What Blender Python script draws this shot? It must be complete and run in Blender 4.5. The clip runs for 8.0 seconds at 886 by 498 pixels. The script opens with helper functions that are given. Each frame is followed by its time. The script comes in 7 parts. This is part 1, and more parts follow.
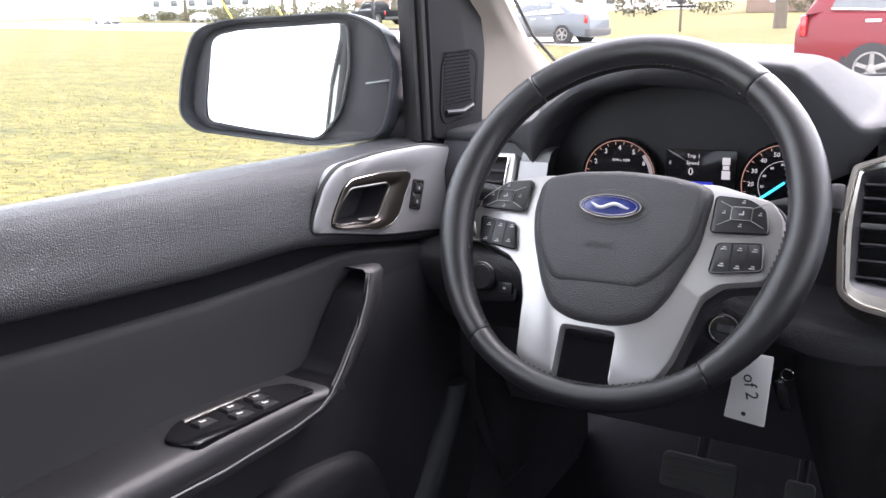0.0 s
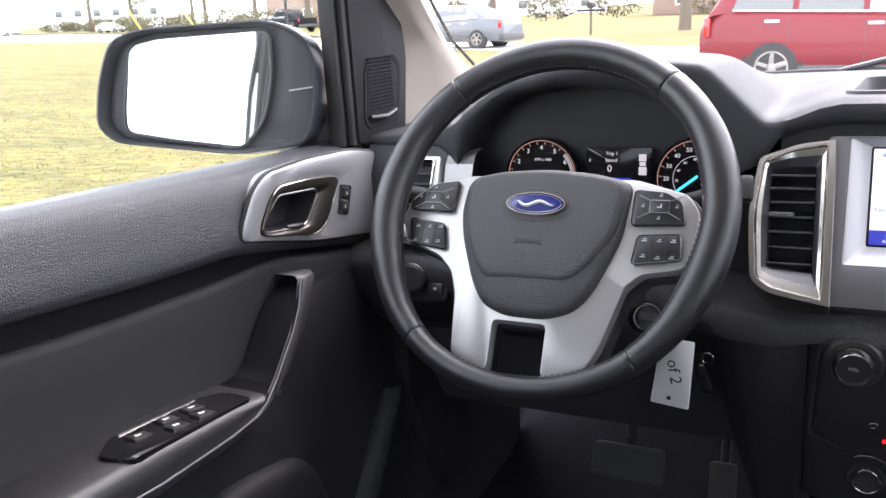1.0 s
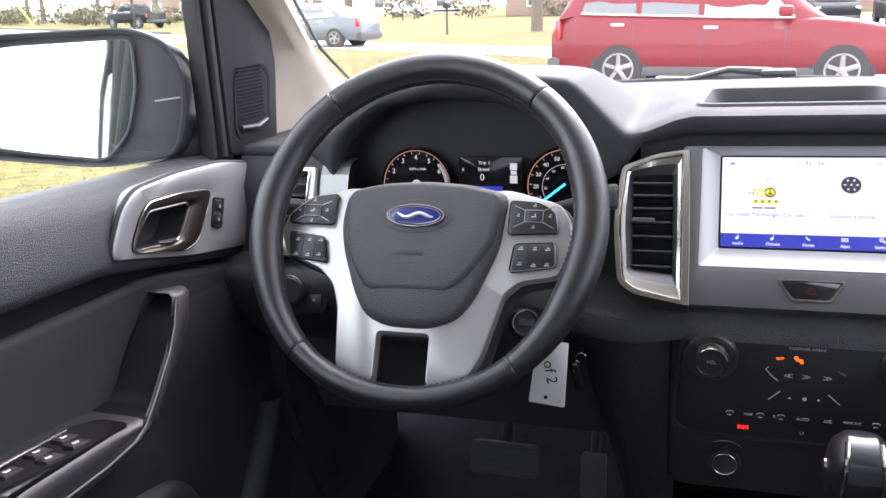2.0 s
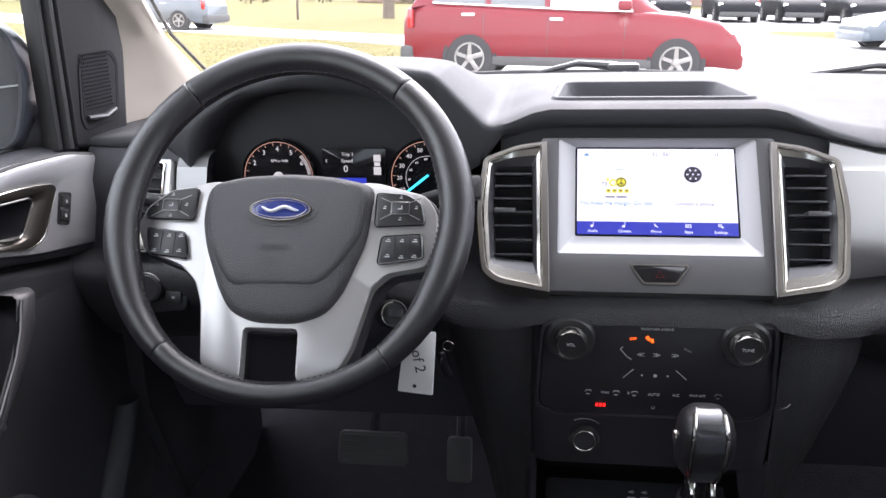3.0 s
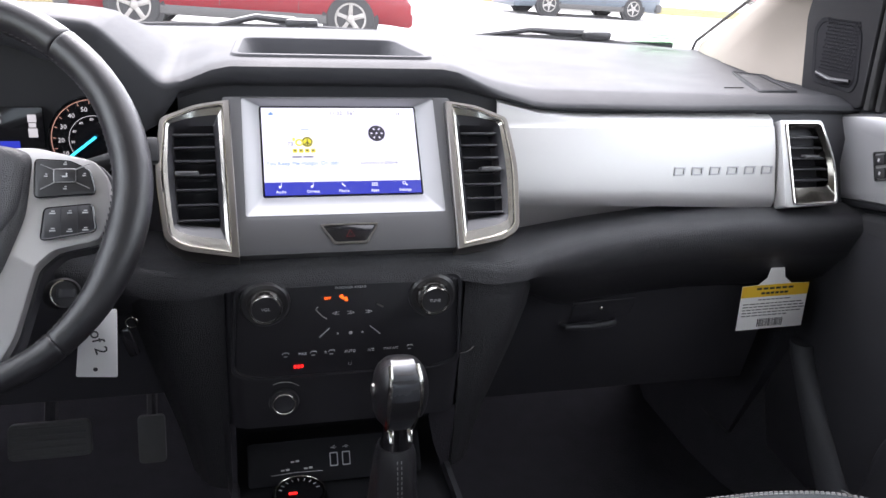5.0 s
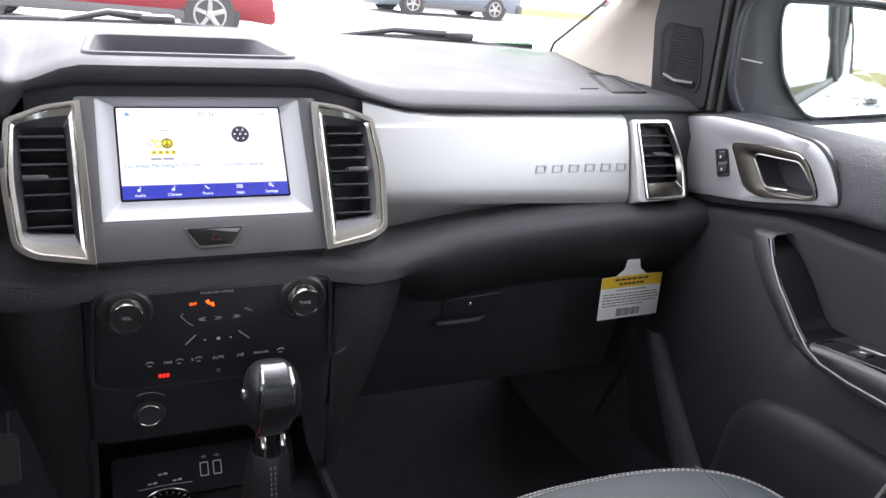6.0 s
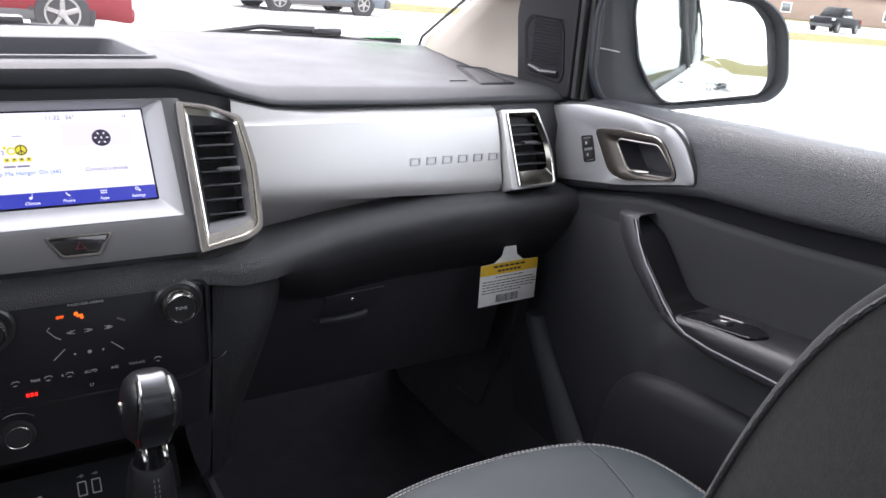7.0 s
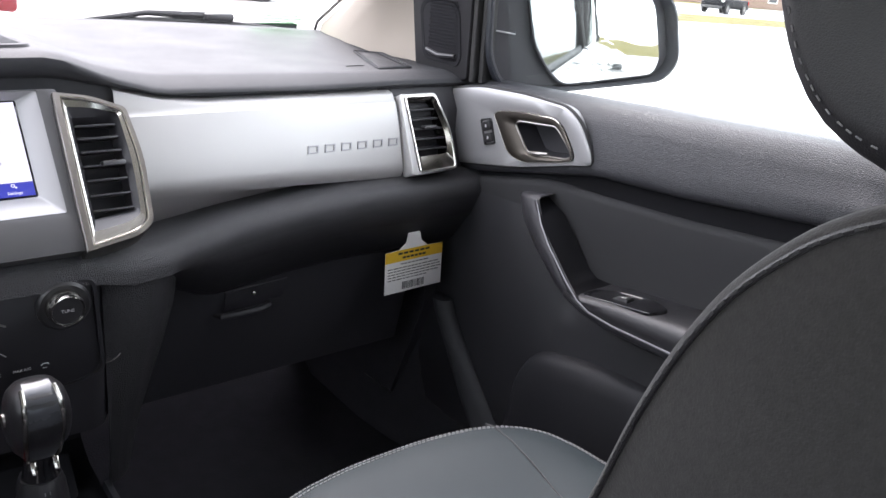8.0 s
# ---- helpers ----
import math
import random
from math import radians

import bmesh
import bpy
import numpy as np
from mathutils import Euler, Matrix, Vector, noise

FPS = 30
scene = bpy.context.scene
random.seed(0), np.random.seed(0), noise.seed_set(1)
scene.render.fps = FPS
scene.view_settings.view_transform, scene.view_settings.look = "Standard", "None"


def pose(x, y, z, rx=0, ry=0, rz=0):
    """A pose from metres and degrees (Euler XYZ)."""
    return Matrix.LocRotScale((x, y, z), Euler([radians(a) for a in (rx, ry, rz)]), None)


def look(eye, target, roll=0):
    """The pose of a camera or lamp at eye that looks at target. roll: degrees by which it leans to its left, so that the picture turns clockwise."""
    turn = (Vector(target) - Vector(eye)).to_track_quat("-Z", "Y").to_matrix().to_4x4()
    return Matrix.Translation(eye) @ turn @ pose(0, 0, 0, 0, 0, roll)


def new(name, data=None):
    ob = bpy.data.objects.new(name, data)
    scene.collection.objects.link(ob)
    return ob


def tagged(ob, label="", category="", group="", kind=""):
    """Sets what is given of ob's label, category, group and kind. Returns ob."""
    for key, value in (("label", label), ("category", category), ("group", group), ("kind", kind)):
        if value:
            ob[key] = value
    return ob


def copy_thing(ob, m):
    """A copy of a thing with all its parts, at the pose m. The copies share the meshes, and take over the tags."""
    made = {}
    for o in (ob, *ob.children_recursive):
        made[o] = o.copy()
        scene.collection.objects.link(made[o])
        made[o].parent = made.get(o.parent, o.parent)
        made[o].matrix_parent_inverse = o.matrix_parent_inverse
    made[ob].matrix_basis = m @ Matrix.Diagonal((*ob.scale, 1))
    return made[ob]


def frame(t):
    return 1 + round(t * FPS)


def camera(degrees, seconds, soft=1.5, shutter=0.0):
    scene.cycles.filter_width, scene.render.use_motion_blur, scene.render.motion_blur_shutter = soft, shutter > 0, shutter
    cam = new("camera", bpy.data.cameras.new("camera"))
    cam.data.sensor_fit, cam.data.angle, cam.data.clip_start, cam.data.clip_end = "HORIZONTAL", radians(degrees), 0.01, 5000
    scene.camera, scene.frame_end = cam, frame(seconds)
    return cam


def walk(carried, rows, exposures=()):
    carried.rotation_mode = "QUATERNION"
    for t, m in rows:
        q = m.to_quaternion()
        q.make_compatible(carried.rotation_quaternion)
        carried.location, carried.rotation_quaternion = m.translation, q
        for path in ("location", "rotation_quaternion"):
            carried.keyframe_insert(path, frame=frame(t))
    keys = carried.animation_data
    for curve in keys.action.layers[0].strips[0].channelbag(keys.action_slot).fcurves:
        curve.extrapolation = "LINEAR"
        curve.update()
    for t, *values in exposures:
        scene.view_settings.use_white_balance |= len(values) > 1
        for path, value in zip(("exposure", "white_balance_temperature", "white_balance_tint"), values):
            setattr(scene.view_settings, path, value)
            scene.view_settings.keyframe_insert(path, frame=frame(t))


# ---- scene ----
cam = camera(56.2, 8.0)
PATH = [
    (0, (-0.098, -0.936, 1.324), (-1.149, 0.681, 0.793), -3.0),
    (0.5, (-0.096, -0.945, 1.326), (-1.086, 0.71, 0.796), -3.7),
    (1, (-0.097, -0.953, 1.324), (-0.989, 0.757, 0.796), -3.8),
    (2.5, (-0.117, -0.97, 1.347), (-0.534, 0.902, 0.778), -2.1),
    (3, (-0.12, -0.971, 1.347), (-0.371, 0.923, 0.757), -1.2),
    (3.5, (-0.121, -0.967, 1.347), (-0.194, 0.934, 0.728), -0.1),
    (4, (-0.124, -0.962, 1.35), (-0.007, 0.927, 0.705), 1.0),
    (4.5, (-0.123, -0.954, 1.348), (0.188, 0.904, 0.676), 1.9),
    (6, (-0.123, -0.96, 1.352), (0.658, 0.757, 0.687), 4.6),
    (6.5, (-0.122, -0.961, 1.353), (0.785, 0.695, 0.693), 4.8),
    (7, (-0.122, -0.967, 1.352), (0.909, 0.617, 0.697), 4.3),
    (7.5, (-0.114, -0.966, 1.351), (1.017, 0.542, 0.683), 4.0),
    (8, (-0.106, -0.964, 1.35), (1.094, 0.488, 0.678), 4.2),
]
CAR = pose(0, 0, 0, 0, -1.65, 0)  # the truck leans a little to its left on the lot
walk(cam, [(t, CAR @ look(eye, target, roll)) for t, eye, target, roll in PATH], [(0.0, 3.36, 6400, 25), (4.5, 3.38, 6400, 22), (6.0, 3.42, 6420, 22), (6.7, 3.22, 6420, 22), (8.0, 3.26, 6420, 22)])

# ---- world and daylight: a bright overcast day ----
world = bpy.data.worlds.new("overcast_sky")
scene.world = world
world.use_nodes = True
wn = world.node_tree.nodes
sky = wn.new("ShaderNodeTexSky")
sky.sky_type = "NISHITA"
sky.sun_disc = False
sky.sun_elevation = radians(48)
sky.sun_rotation = radians(7)
sky.air_density, sky.dust_density, sky.ozone_density = 1.0, 1.0, 1.0
pale = wn.new("ShaderNodeHueSaturation")
pale.inputs["Saturation"].default_value = 0.22
world.node_tree.links.new(sky.outputs[0], pale.inputs["Color"])
cloud = wn.new("ShaderNodeMix")  # an even cloud layer over the clear sky
cloud.data_type = "RGBA"
cloud.inputs["Factor"].default_value = 0.6
cloud.inputs["B"].default_value = (4.6, 4.7, 4.9, 1)
world.node_tree.links.new(pale.outputs[0], cloud.inputs["A"])
world.node_tree.links.new(cloud.outputs["Result"], wn["Background"].inputs["Color"])
wn["Background"].inputs["Strength"].default_value = 0.15
sun_data = bpy.data.lights.new("sun", "SUN")
sun_data.energy, sun_data.angle, sun_data.color = 0.6, radians(30), (1.0, 0.97, 0.92)
sun = new("sun", sun_data)
sun.matrix_world = look((0, 0, 40), (-3, -24, 12))


# ---- materials ----
def material(name, color, rough=0.5, metal=0.0, grain=0.0, grain_size=0.001, vary=0.15, vary_size=0.08, spec=0.5, coat=0.0, emit=0.0, cells=False, sheen=0.0):
    """A surface with colour variation at a coarse and a fine scale, and fine relief."""
    m = bpy.data.materials.new(name)
    m.use_nodes = True
    nodes, links = m.node_tree.nodes, m.node_tree.links
    bsdf = nodes["Principled BSDF"]
    bsdf.inputs["Roughness"].default_value = rough
    bsdf.inputs["Metallic"].default_value = metal
    bsdf.inputs["Specular IOR Level"].default_value = spec
    bsdf.inputs["Coat Weight"].default_value = coat
    bsdf.inputs["Sheen Weight"].default_value = sheen
    place = nodes.new("ShaderNodeTexCoord")
    coarse = nodes.new("ShaderNodeTexNoise")
    coarse.inputs["Scale"].default_value = 1.0 / vary_size
    coarse.inputs["Detail"].default_value = 5
    links.new(place.outputs["Object"], coarse.inputs["Vector"])
    mix = nodes.new("ShaderNodeMix")
    mix.data_type = "RGBA"
    low = [c * (1 - vary) for c in color]
    high = [min(1.0, c * (1 + vary)) for c in color]
    mix.inputs["A"].default_value = (*low, 1)
    mix.inputs["B"].default_value = (*high, 1)
    links.new(coarse.outputs["Fac"], mix.inputs["Factor"])
    links.new(mix.outputs["Result"], bsdf.inputs["Base Color"])
    worn = nodes.new("ShaderNodeMapRange")
    worn.inputs["To Min"].default_value, worn.inputs["To Max"].default_value = max(0.02, rough * 0.85), min(1, rough * 1.15)
    links.new(coarse.outputs["Fac"], worn.inputs["Value"])
    links.new(worn.outputs[0], bsdf.inputs["Roughness"])
    if grain:
        fine = nodes.new("ShaderNodeTexVoronoi" if cells else "ShaderNodeTexNoise")
        fine.inputs["Scale"].default_value = 1.0 / grain_size
        links.new(place.outputs["Object"], fine.inputs["Vector"])
        bump = nodes.new("ShaderNodeBump")
        bump.inputs["Strength"].default_value = grain
        bump.inputs["Distance"].default_value = grain_size * 0.4
        height = fine.outputs[0]
        if cells:  # leather grain: flat-topped cells between narrow creases
            fine.feature = "DISTANCE_TO_EDGE"
            crease = nodes.new("ShaderNodeMapRange")
            crease.inputs["From Max"].default_value = 0.28
            crease.interpolation_type = "SMOOTHSTEP"
            links.new(fine.outputs["Distance"], crease.inputs["Value"])
            height = crease.outputs[0]
        links.new(height, bump.inputs["Height"])
        links.new(bump.outputs[0], bsdf.inputs["Normal"])
    if emit:
        links.new(mix.outputs["Result"], bsdf.inputs["Emission Color"])
        links.remove(bsdf.inputs["Base Color"].links[0])
        bsdf.inputs["Base Color"].default_value = (0.012, 0.012, 0.013, 1)  # unlit, the display is dark glass
        bsdf.inputs["Emission Strength"].default_value = emit
    return m


def pane_material(name, tint):
    m = bpy.data.materials.new(name)
    m.use_nodes = True
    nodes, links = m.node_tree.nodes, m.node_tree.links
    clear, gloss, mix, edge, power = (nodes.new("ShaderNode" + n) for n in ("BsdfTransparent", "BsdfGlossy", "MixShader", "LayerWeight", "Math"))
    clear.inputs["Color"].default_value = (*tint, 1)
    gloss.inputs["Roughness"].default_value = 0.01
    edge.inputs["Blend"].default_value = 0.5
    power.operation, power.inputs[1].default_value = "POWER", 4.5
    scale = nodes.new("ShaderNodeMath")
    scale.operation, scale.inputs[1].default_value, scale.inputs[2].default_value = "MULTIPLY_ADD", 0.6, 0.025
    links.new(edge.outputs["Facing"], power.inputs[0])
    links.new(power.outputs[0], scale.inputs[0])
    links.new(scale.outputs[0], mix.inputs["Fac"])
    links.new(clear.outputs[0], mix.inputs[1])
    links.new(gloss.outputs[0], mix.inputs[2])
    links.new(mix.outputs[0], nodes["Material Output"].inputs["Surface"])
    return m


PAD = material("dash_pad_vinyl", (0.036, 0.037, 0.040), 0.62, grain=0.25, grain_size=0.0014, cells=True, spec=0.22, vary=0.05)
LOWPAD = material("grained_lower_vinyl", (0.025, 0.025, 0.0275), 0.36, grain=0.7, grain_size=0.0021, cells=True, spec=0.6)
PLATE = material("satin_grey_paint", (0.30, 0.30, 0.302), 0.40, metal=0.45, vary=0.05, grain=0.05, grain_size=0.0006)
BRUSHED = material("brushed_bright_nickel", (0.48, 0.465, 0.43), 0.20, metal=1.0, vary=0.08)
DOORLOW = material("black_door_plastic", (0.016, 0.016, 0.0185), 0.55, grain=0.25, grain_size=0.0012, cells=True, spec=0.4)
SLAT = material("satin_slat_plastic", (0.035, 0.035, 0.038), 0.32, vary=0.1)
HARD = material("dark_hard_plastic", (0.024, 0.024, 0.0275), 0.50, grain=0.3, grain_size=0.0012, cells=True)
DEEP = material("black_trim_plastic", (0.032, 0.032, 0.036), 0.55, grain=0.2, grain_size=0.001, spec=0.35)
KNEE = material("charcoal_knee_panel_plastic", (0.050, 0.050, 0.056), 0.6, grain=0.3, grain_size=0.0012, cells=True, spec=0.4)
DOORPAD = material("grained_door_vinyl", (0.032, 0.033, 0.037), 0.42, grain=0.55, grain_size=0.0021, cells=True, vary=0.08)
ARMSKIN = material("satin_armrest_vinyl", (0.017, 0.017, 0.019), 0.42, grain=0.3, grain_size=0.0014, cells=True)
INSET = material("charcoal_door_cloth", (0.018, 0.018, 0.0195), 0.75, grain=0.3, grain_size=0.0008)
SILVER = material("satin_silver_paint", (0.46, 0.455, 0.445), 0.46, metal=0.60, vary=0.04, grain=0.05, grain_size=0.0006)
SPOKE = material("satin_spoke_silver", (0.43, 0.425, 0.42), 0.36, metal=0.5, vary=0.05, grain=0.05, grain_size=0.0006)
BEZEL = material("satin_bezel_silver", (0.31, 0.31, 0.315), 0.40, metal=0.5, vary=0.05, grain=0.05, grain_size=0.0006)
FASCIA = material("pewter_paint", (0.090, 0.090, 0.092), 0.42, metal=0.5, vary=0.06, grain=0.05, grain_size=0.0006)
CHROME = material("polished_chrome", (0.70, 0.67, 0.62), 0.12, metal=1.0, vary=0.03)
DARKCHROME = material("dark_chrome", (0.20, 0.19, 0.17), 0.16, metal=1.0, vary=0.05)
BRONZE = material("dark_brushed_bronze", (0.065, 0.058, 0.050), 0.42, metal=0.9, vary=0.08)
NICKEL = material("brushed_nickel", (0.30, 0.285, 0.265), 0.30, metal=1.0, vary=0.06)
FLANK = material("black_grained_flank", (0.017, 0.017, 0.019), 0.48, grain=0.8, grain_size=0.0022, cells=True)
PANEL = material("black_control_panel", (0.0135, 0.0135, 0.0155), 0.40, vary=0.1)
MATTE = material("matte_black_console_plastic", (0.013, 0.013, 0.015), 0.8, grain=0.2, grain_size=0.001, spec=0.15)
SAILSKIN = material("black_sail_plastic", (0.015, 0.015, 0.0165), 0.6, grain=0.2, grain_size=0.001, spec=0.3)
PIANO = material("gloss_black_plastic", (0.008, 0.008, 0.009), 0.12, vary=0.1, spec=0.5)
SWITCH = material("satin_black_switch", (0.020, 0.020, 0.021), 0.38, grain=0.1, grain_size=0.0007)
WHEELSKIN = material("black_wheel_leather", (0.012, 0.012, 0.0132), 0.33, grain=0.2, grain_size=0.0013, cells=True, vary=0.2, vary_size=0.06, spec=0.55)
AIRBAG = material("charcoal_airbag_cover", (0.036, 0.036, 0.0385), 0.44, grain=0.5, grain_size=0.0018, cells=True, vary=0.06)
STITCH = material("pale_grey_thread", (0.23, 0.23, 0.23), 0.7)
MIRRORPRINT = material("grey_etched_print", (0.16, 0.17, 0.17), 0.6, vary=0.02)
PEDALSKIN = material("worn_pedal_rubber", (0.085, 0.085, 0.085), 0.7, grain=0.3, grain_size=0.002)
FAINTSTITCH = material("faint_grey_thread", (0.17, 0.17, 0.17), 0.7)
DULLSTITCH = material("dark_grey_thread", (0.09, 0.09, 0.09), 0.7)
BEIGE = material("beige_pillar_cloth", (0.35, 0.31, 0.262), 0.8, grain=0.25, grain_size=0.0012, vary=0.06)
SEATSKIN = material("slate_seat_leather", (0.0145, 0.0215, 0.0245), 0.62, grain=0.2, grain_size=0.0013, cells=True, spec=0.3, vary=0.1, vary_size=0.15)
SEATSIDE = material("black_seat_leather", (0.030, 0.031, 0.033), 0.5, grain=0.4, grain_size=0.0016, cells=True)
SEATCLOTH = material("charcoal_seat_cloth", (0.033, 0.0315, 0.0305), 0.95, grain=0.6, grain_size=0.0011, vary=0.38, vary_size=0.0035, sheen=0.15, spec=0.15)
HEADSKIN = material("black_headrest_leather", (0.010, 0.010, 0.011), 0.55, grain=0.2, grain_size=0.0014, cells=True)
CARPET = material("black_carpet", (0.025, 0.025, 0.029), 0.95, grain=0.8, grain_size=0.003, vary=0.3, vary_size=0.03, spec=0.1)
RUBBER = material("black_rubber", (0.018, 0.018, 0.018), 0.7, grain=0.2, grain_size=0.002)
WHITECARD = material("white_card", (0.88, 0.87, 0.85), 0.7, vary=0.03)
YELLOWCARD = material("amber_card_print", (0.80, 0.50, 0.03), 0.65, vary=0.03)
INK = material("black_ink", (0.03, 0.03, 0.03), 0.7)
ROOFCLOTH = material("pale_headliner_cloth", (0.80, 0.77, 0.72), 0.9, grain=0.2, grain_size=0.002)
MIRROR = material("mirror_silvering", (0.64, 0.67, 0.665), 0.02, metal=1.0, vary=0.01)
BODYWHITE = material("white_truck_paint", (0.72, 0.72, 0.71), 0.22, coat=0.6, vary=0.02)
OVALBLUE = material("deep_blue_enamel", (0.010, 0.022, 0.14), 0.2, coat=0.5, vary=0.05)
PANE = pane_material("clear_window_glass", (0.93, 0.95, 0.94))
SIDEPANE = pane_material("faintly_green_window_glass", (0.89, 0.935, 0.915))
# rear glass: tint added to weaken the light from behind the seats
DARKPANE = pane_material("tinted_window_glass", (0.50, 0.54, 0.54))
LIT_WHITE = material("lit_screen_white", (0.80, 0.84, 1.0), 0.3, vary=0.01, emit=0.135)
LIT_LILAC = material("lit_screen_lilac", (0.74, 0.74, 0.93), 0.3, vary=0.01, emit=0.135)
LIT_BLUE = material("lit_screen_blue", (0.018, 0.030, 0.36), 0.3, vary=0.02, emit=0.148)
LIT_TEXT = material("lit_screen_grey_text", (0.20, 0.20, 0.25), 0.3, vary=0.01, emit=0.131)
LIT_TITLE = material("lit_screen_blue_text", (0.10, 0.25, 0.50), 0.3, vary=0.01, emit=0.139)
LIT_YELLOW = material("lit_screen_yellow", (0.62, 0.58, 0.02), 0.3, vary=0.01, emit=0.148)
LIT_DARK = material("lit_screen_dark", (0.02, 0.02, 0.03), 0.3, vary=0.01, emit=0.131)
LIT_AMBER = material("lit_amber_sign", (0.90, 0.11, 0.008), 0.4, vary=0.01, emit=0.262)
LIT_RED = material("lit_red_sign", (0.95, 0.015, 0.01), 0.4, vary=0.01, emit=0.287)
LIT_RING = material("lit_dial_orange", (0.72, 0.40, 0.30), 0.4, vary=0.01, emit=0.075)
LIT_MARK = material("lit_dial_white", (0.70, 0.70, 0.70), 0.4, vary=0.01, emit=0.090)
LIT_CYAN = material("lit_cyan_needle", (0.02, 0.55, 0.80), 0.4, vary=0.01, emit=0.246)
PRINT = material("pale_grey_print", (0.45, 0.45, 0.45), 0.6, vary=0.02)

# ---- helpers of the builder ----
TRUCK = []  # top-level objects of the truck, leaned with it at the end


def soften(me, angle=38):
    """Smooth shading, with sharp edges where faces meet at more than the angle."""
    bm = bmesh.new()
    bm.from_mesh(me)
    bmesh.ops.recalc_face_normals(bm, faces=bm.faces)
    for f in bm.faces:
        f.smooth = True
    for e in bm.edges:
        e.smooth = len(e.link_faces) == 2 and e.calc_face_angle(0) < radians(angle)
    bm.to_mesh(me)
    bm.free()


def mesh_of(name, bm, mat, angle=38):
    me = bpy.data.meshes.new(name)
    bm.to_mesh(me)
    bm.free()
    soften(me, angle)
    me.materials.append(mat)
    return me


def part(name, bm, mat, parent, label="", angle=38):
    ob = new(name, mesh_of(name, bm, mat, angle))
    ob.parent = parent
    ob.matrix_parent_inverse = Matrix()
    if parent.type == "MESH" or parent.parent:
        ob.matrix_parent_inverse = Matrix()
    return tagged(ob, label)


def thing(name, label, category, group="", at=(0, 0, 0), turn=None, truck=True, kind=""):
    """An Empty at the thing's base; its parts are given in its own coordinates."""
    ob = new(name)
    ob.empty_display_size = 0.05
    ob.matrix_world = turn if turn is not None else pose(*at)
    if truck:
        TRUCK.append(ob)
    return tagged(ob, label, category, group, kind)


def single(name, bm, mat, label, category, group="", kind="", truck=True, turn=None, angle=38):
    """A top-level thing of one mesh."""
    ob = new(name, mesh_of(name, bm, mat, angle))
    if turn is not None:
        ob.matrix_world = turn
    if truck:
        TRUCK.append(ob)
    return tagged(ob, label, category, group, kind)


def spread(bm, rows, closed=False, looped=False):
    """Quads over a grid of points. closed: each row is a ring; looped: the last row joins the first."""
    grid = [[bm.verts.new(p) for p in row] for row in rows]
    n, m = len(grid), len(grid[0])
    for i in range(n if looped else n - 1):
        for j in range(m if closed else m - 1):
            a, b = grid[i], grid[(i + 1) % n]
            try:
                bm.faces.new((a[j], a[(j + 1) % m], b[(j + 1) % m], b[j]))
            except ValueError:
                pass
    return grid


def sheet(rows, thick=0.0, closed=False):
    """A surface through rows of points, with a thickness behind it."""
    bm = bmesh.new()
    spread(bm, rows, closed)
    if thick:
        bmesh.ops.recalc_face_normals(bm, faces=bm.faces)
        bmesh.ops.solidify(bm, geom=bm.faces[:], thickness=thick)
    return bm


def skin(rows, bm=None):
    """A closed body through rings of points, with its ends capped."""
    bm = bm or bmesh.new()
    grid = spread(bm, rows, closed=True)
    for ring in (grid[0], grid[-1]):
        try:
            bm.faces.new(ring)
        except ValueError:
            pass
    return bm


def block(size, at=(0, 0, 0), bevel=0.004, segments=2, bm=None, turn=None):
    bm = bm or bmesh.new()
    made = bmesh.ops.create_cube(bm, size=1.0)["verts"]
    m = pose(*at) if turn is None else turn
    for v in made:
        v.co = m @ Vector((v.co.x * size[0], v.co.y * size[1], v.co.z * size[2]))
    if bevel:
        edges = list({e for v in made for e in v.link_edges})
        bmesh.ops.bevel(bm, geom=edges, offset=min(bevel, 0.45 * min(size)), segments=segments, affect="EDGES", profile=0.5)
    return bm


def rounded(points, radius, steps=4):
    """A polygon with its corners rounded. radius: one number, or one for each corner."""
    out, n = [], len(points)
    for i, p in enumerate(points):
        r = radius[i] if isinstance(radius, (list, tuple)) else radius
        p, a, b = Vector(p), Vector(points[i - 1]), Vector(points[(i + 1) % n])
        da, db = (a - p), (b - p)
        cut = min(r, 0.45 * da.length, 0.45 * db.length)
        s, e = p + da.normalized() * cut, p + db.normalized() * cut
        for k in range(steps + 1):
            f = k / steps
            out.append(tuple((1 - f) ** 2 * s + 2 * f * (1 - f) * p + f * f * e))
    return out


def plate(points, low, high, bevel=0.0015, bm=None, steps=2):
    """A flat plate with the given outline in x and y, from z = low to high, with a rounded front edge."""
    bm = bm or bmesh.new()
    c = sum((Vector(p) for p in points), Vector((0, 0))) / len(points)
    reach = max((Vector(p) - c).length for p in points)
    rings = [[(x, y, low) for x, y in points]]
    for k in range(steps + 1):
        a = math.pi / 2 * k / steps
        inset = bevel * (1 - math.cos(a))
        f = 1 - inset / reach
        rings.append([(c.x + (x - c.x) * f, c.y + (y - c.y) * f, high - bevel + bevel * math.sin(a)) for x, y in points])
    return skin(rings, bm)


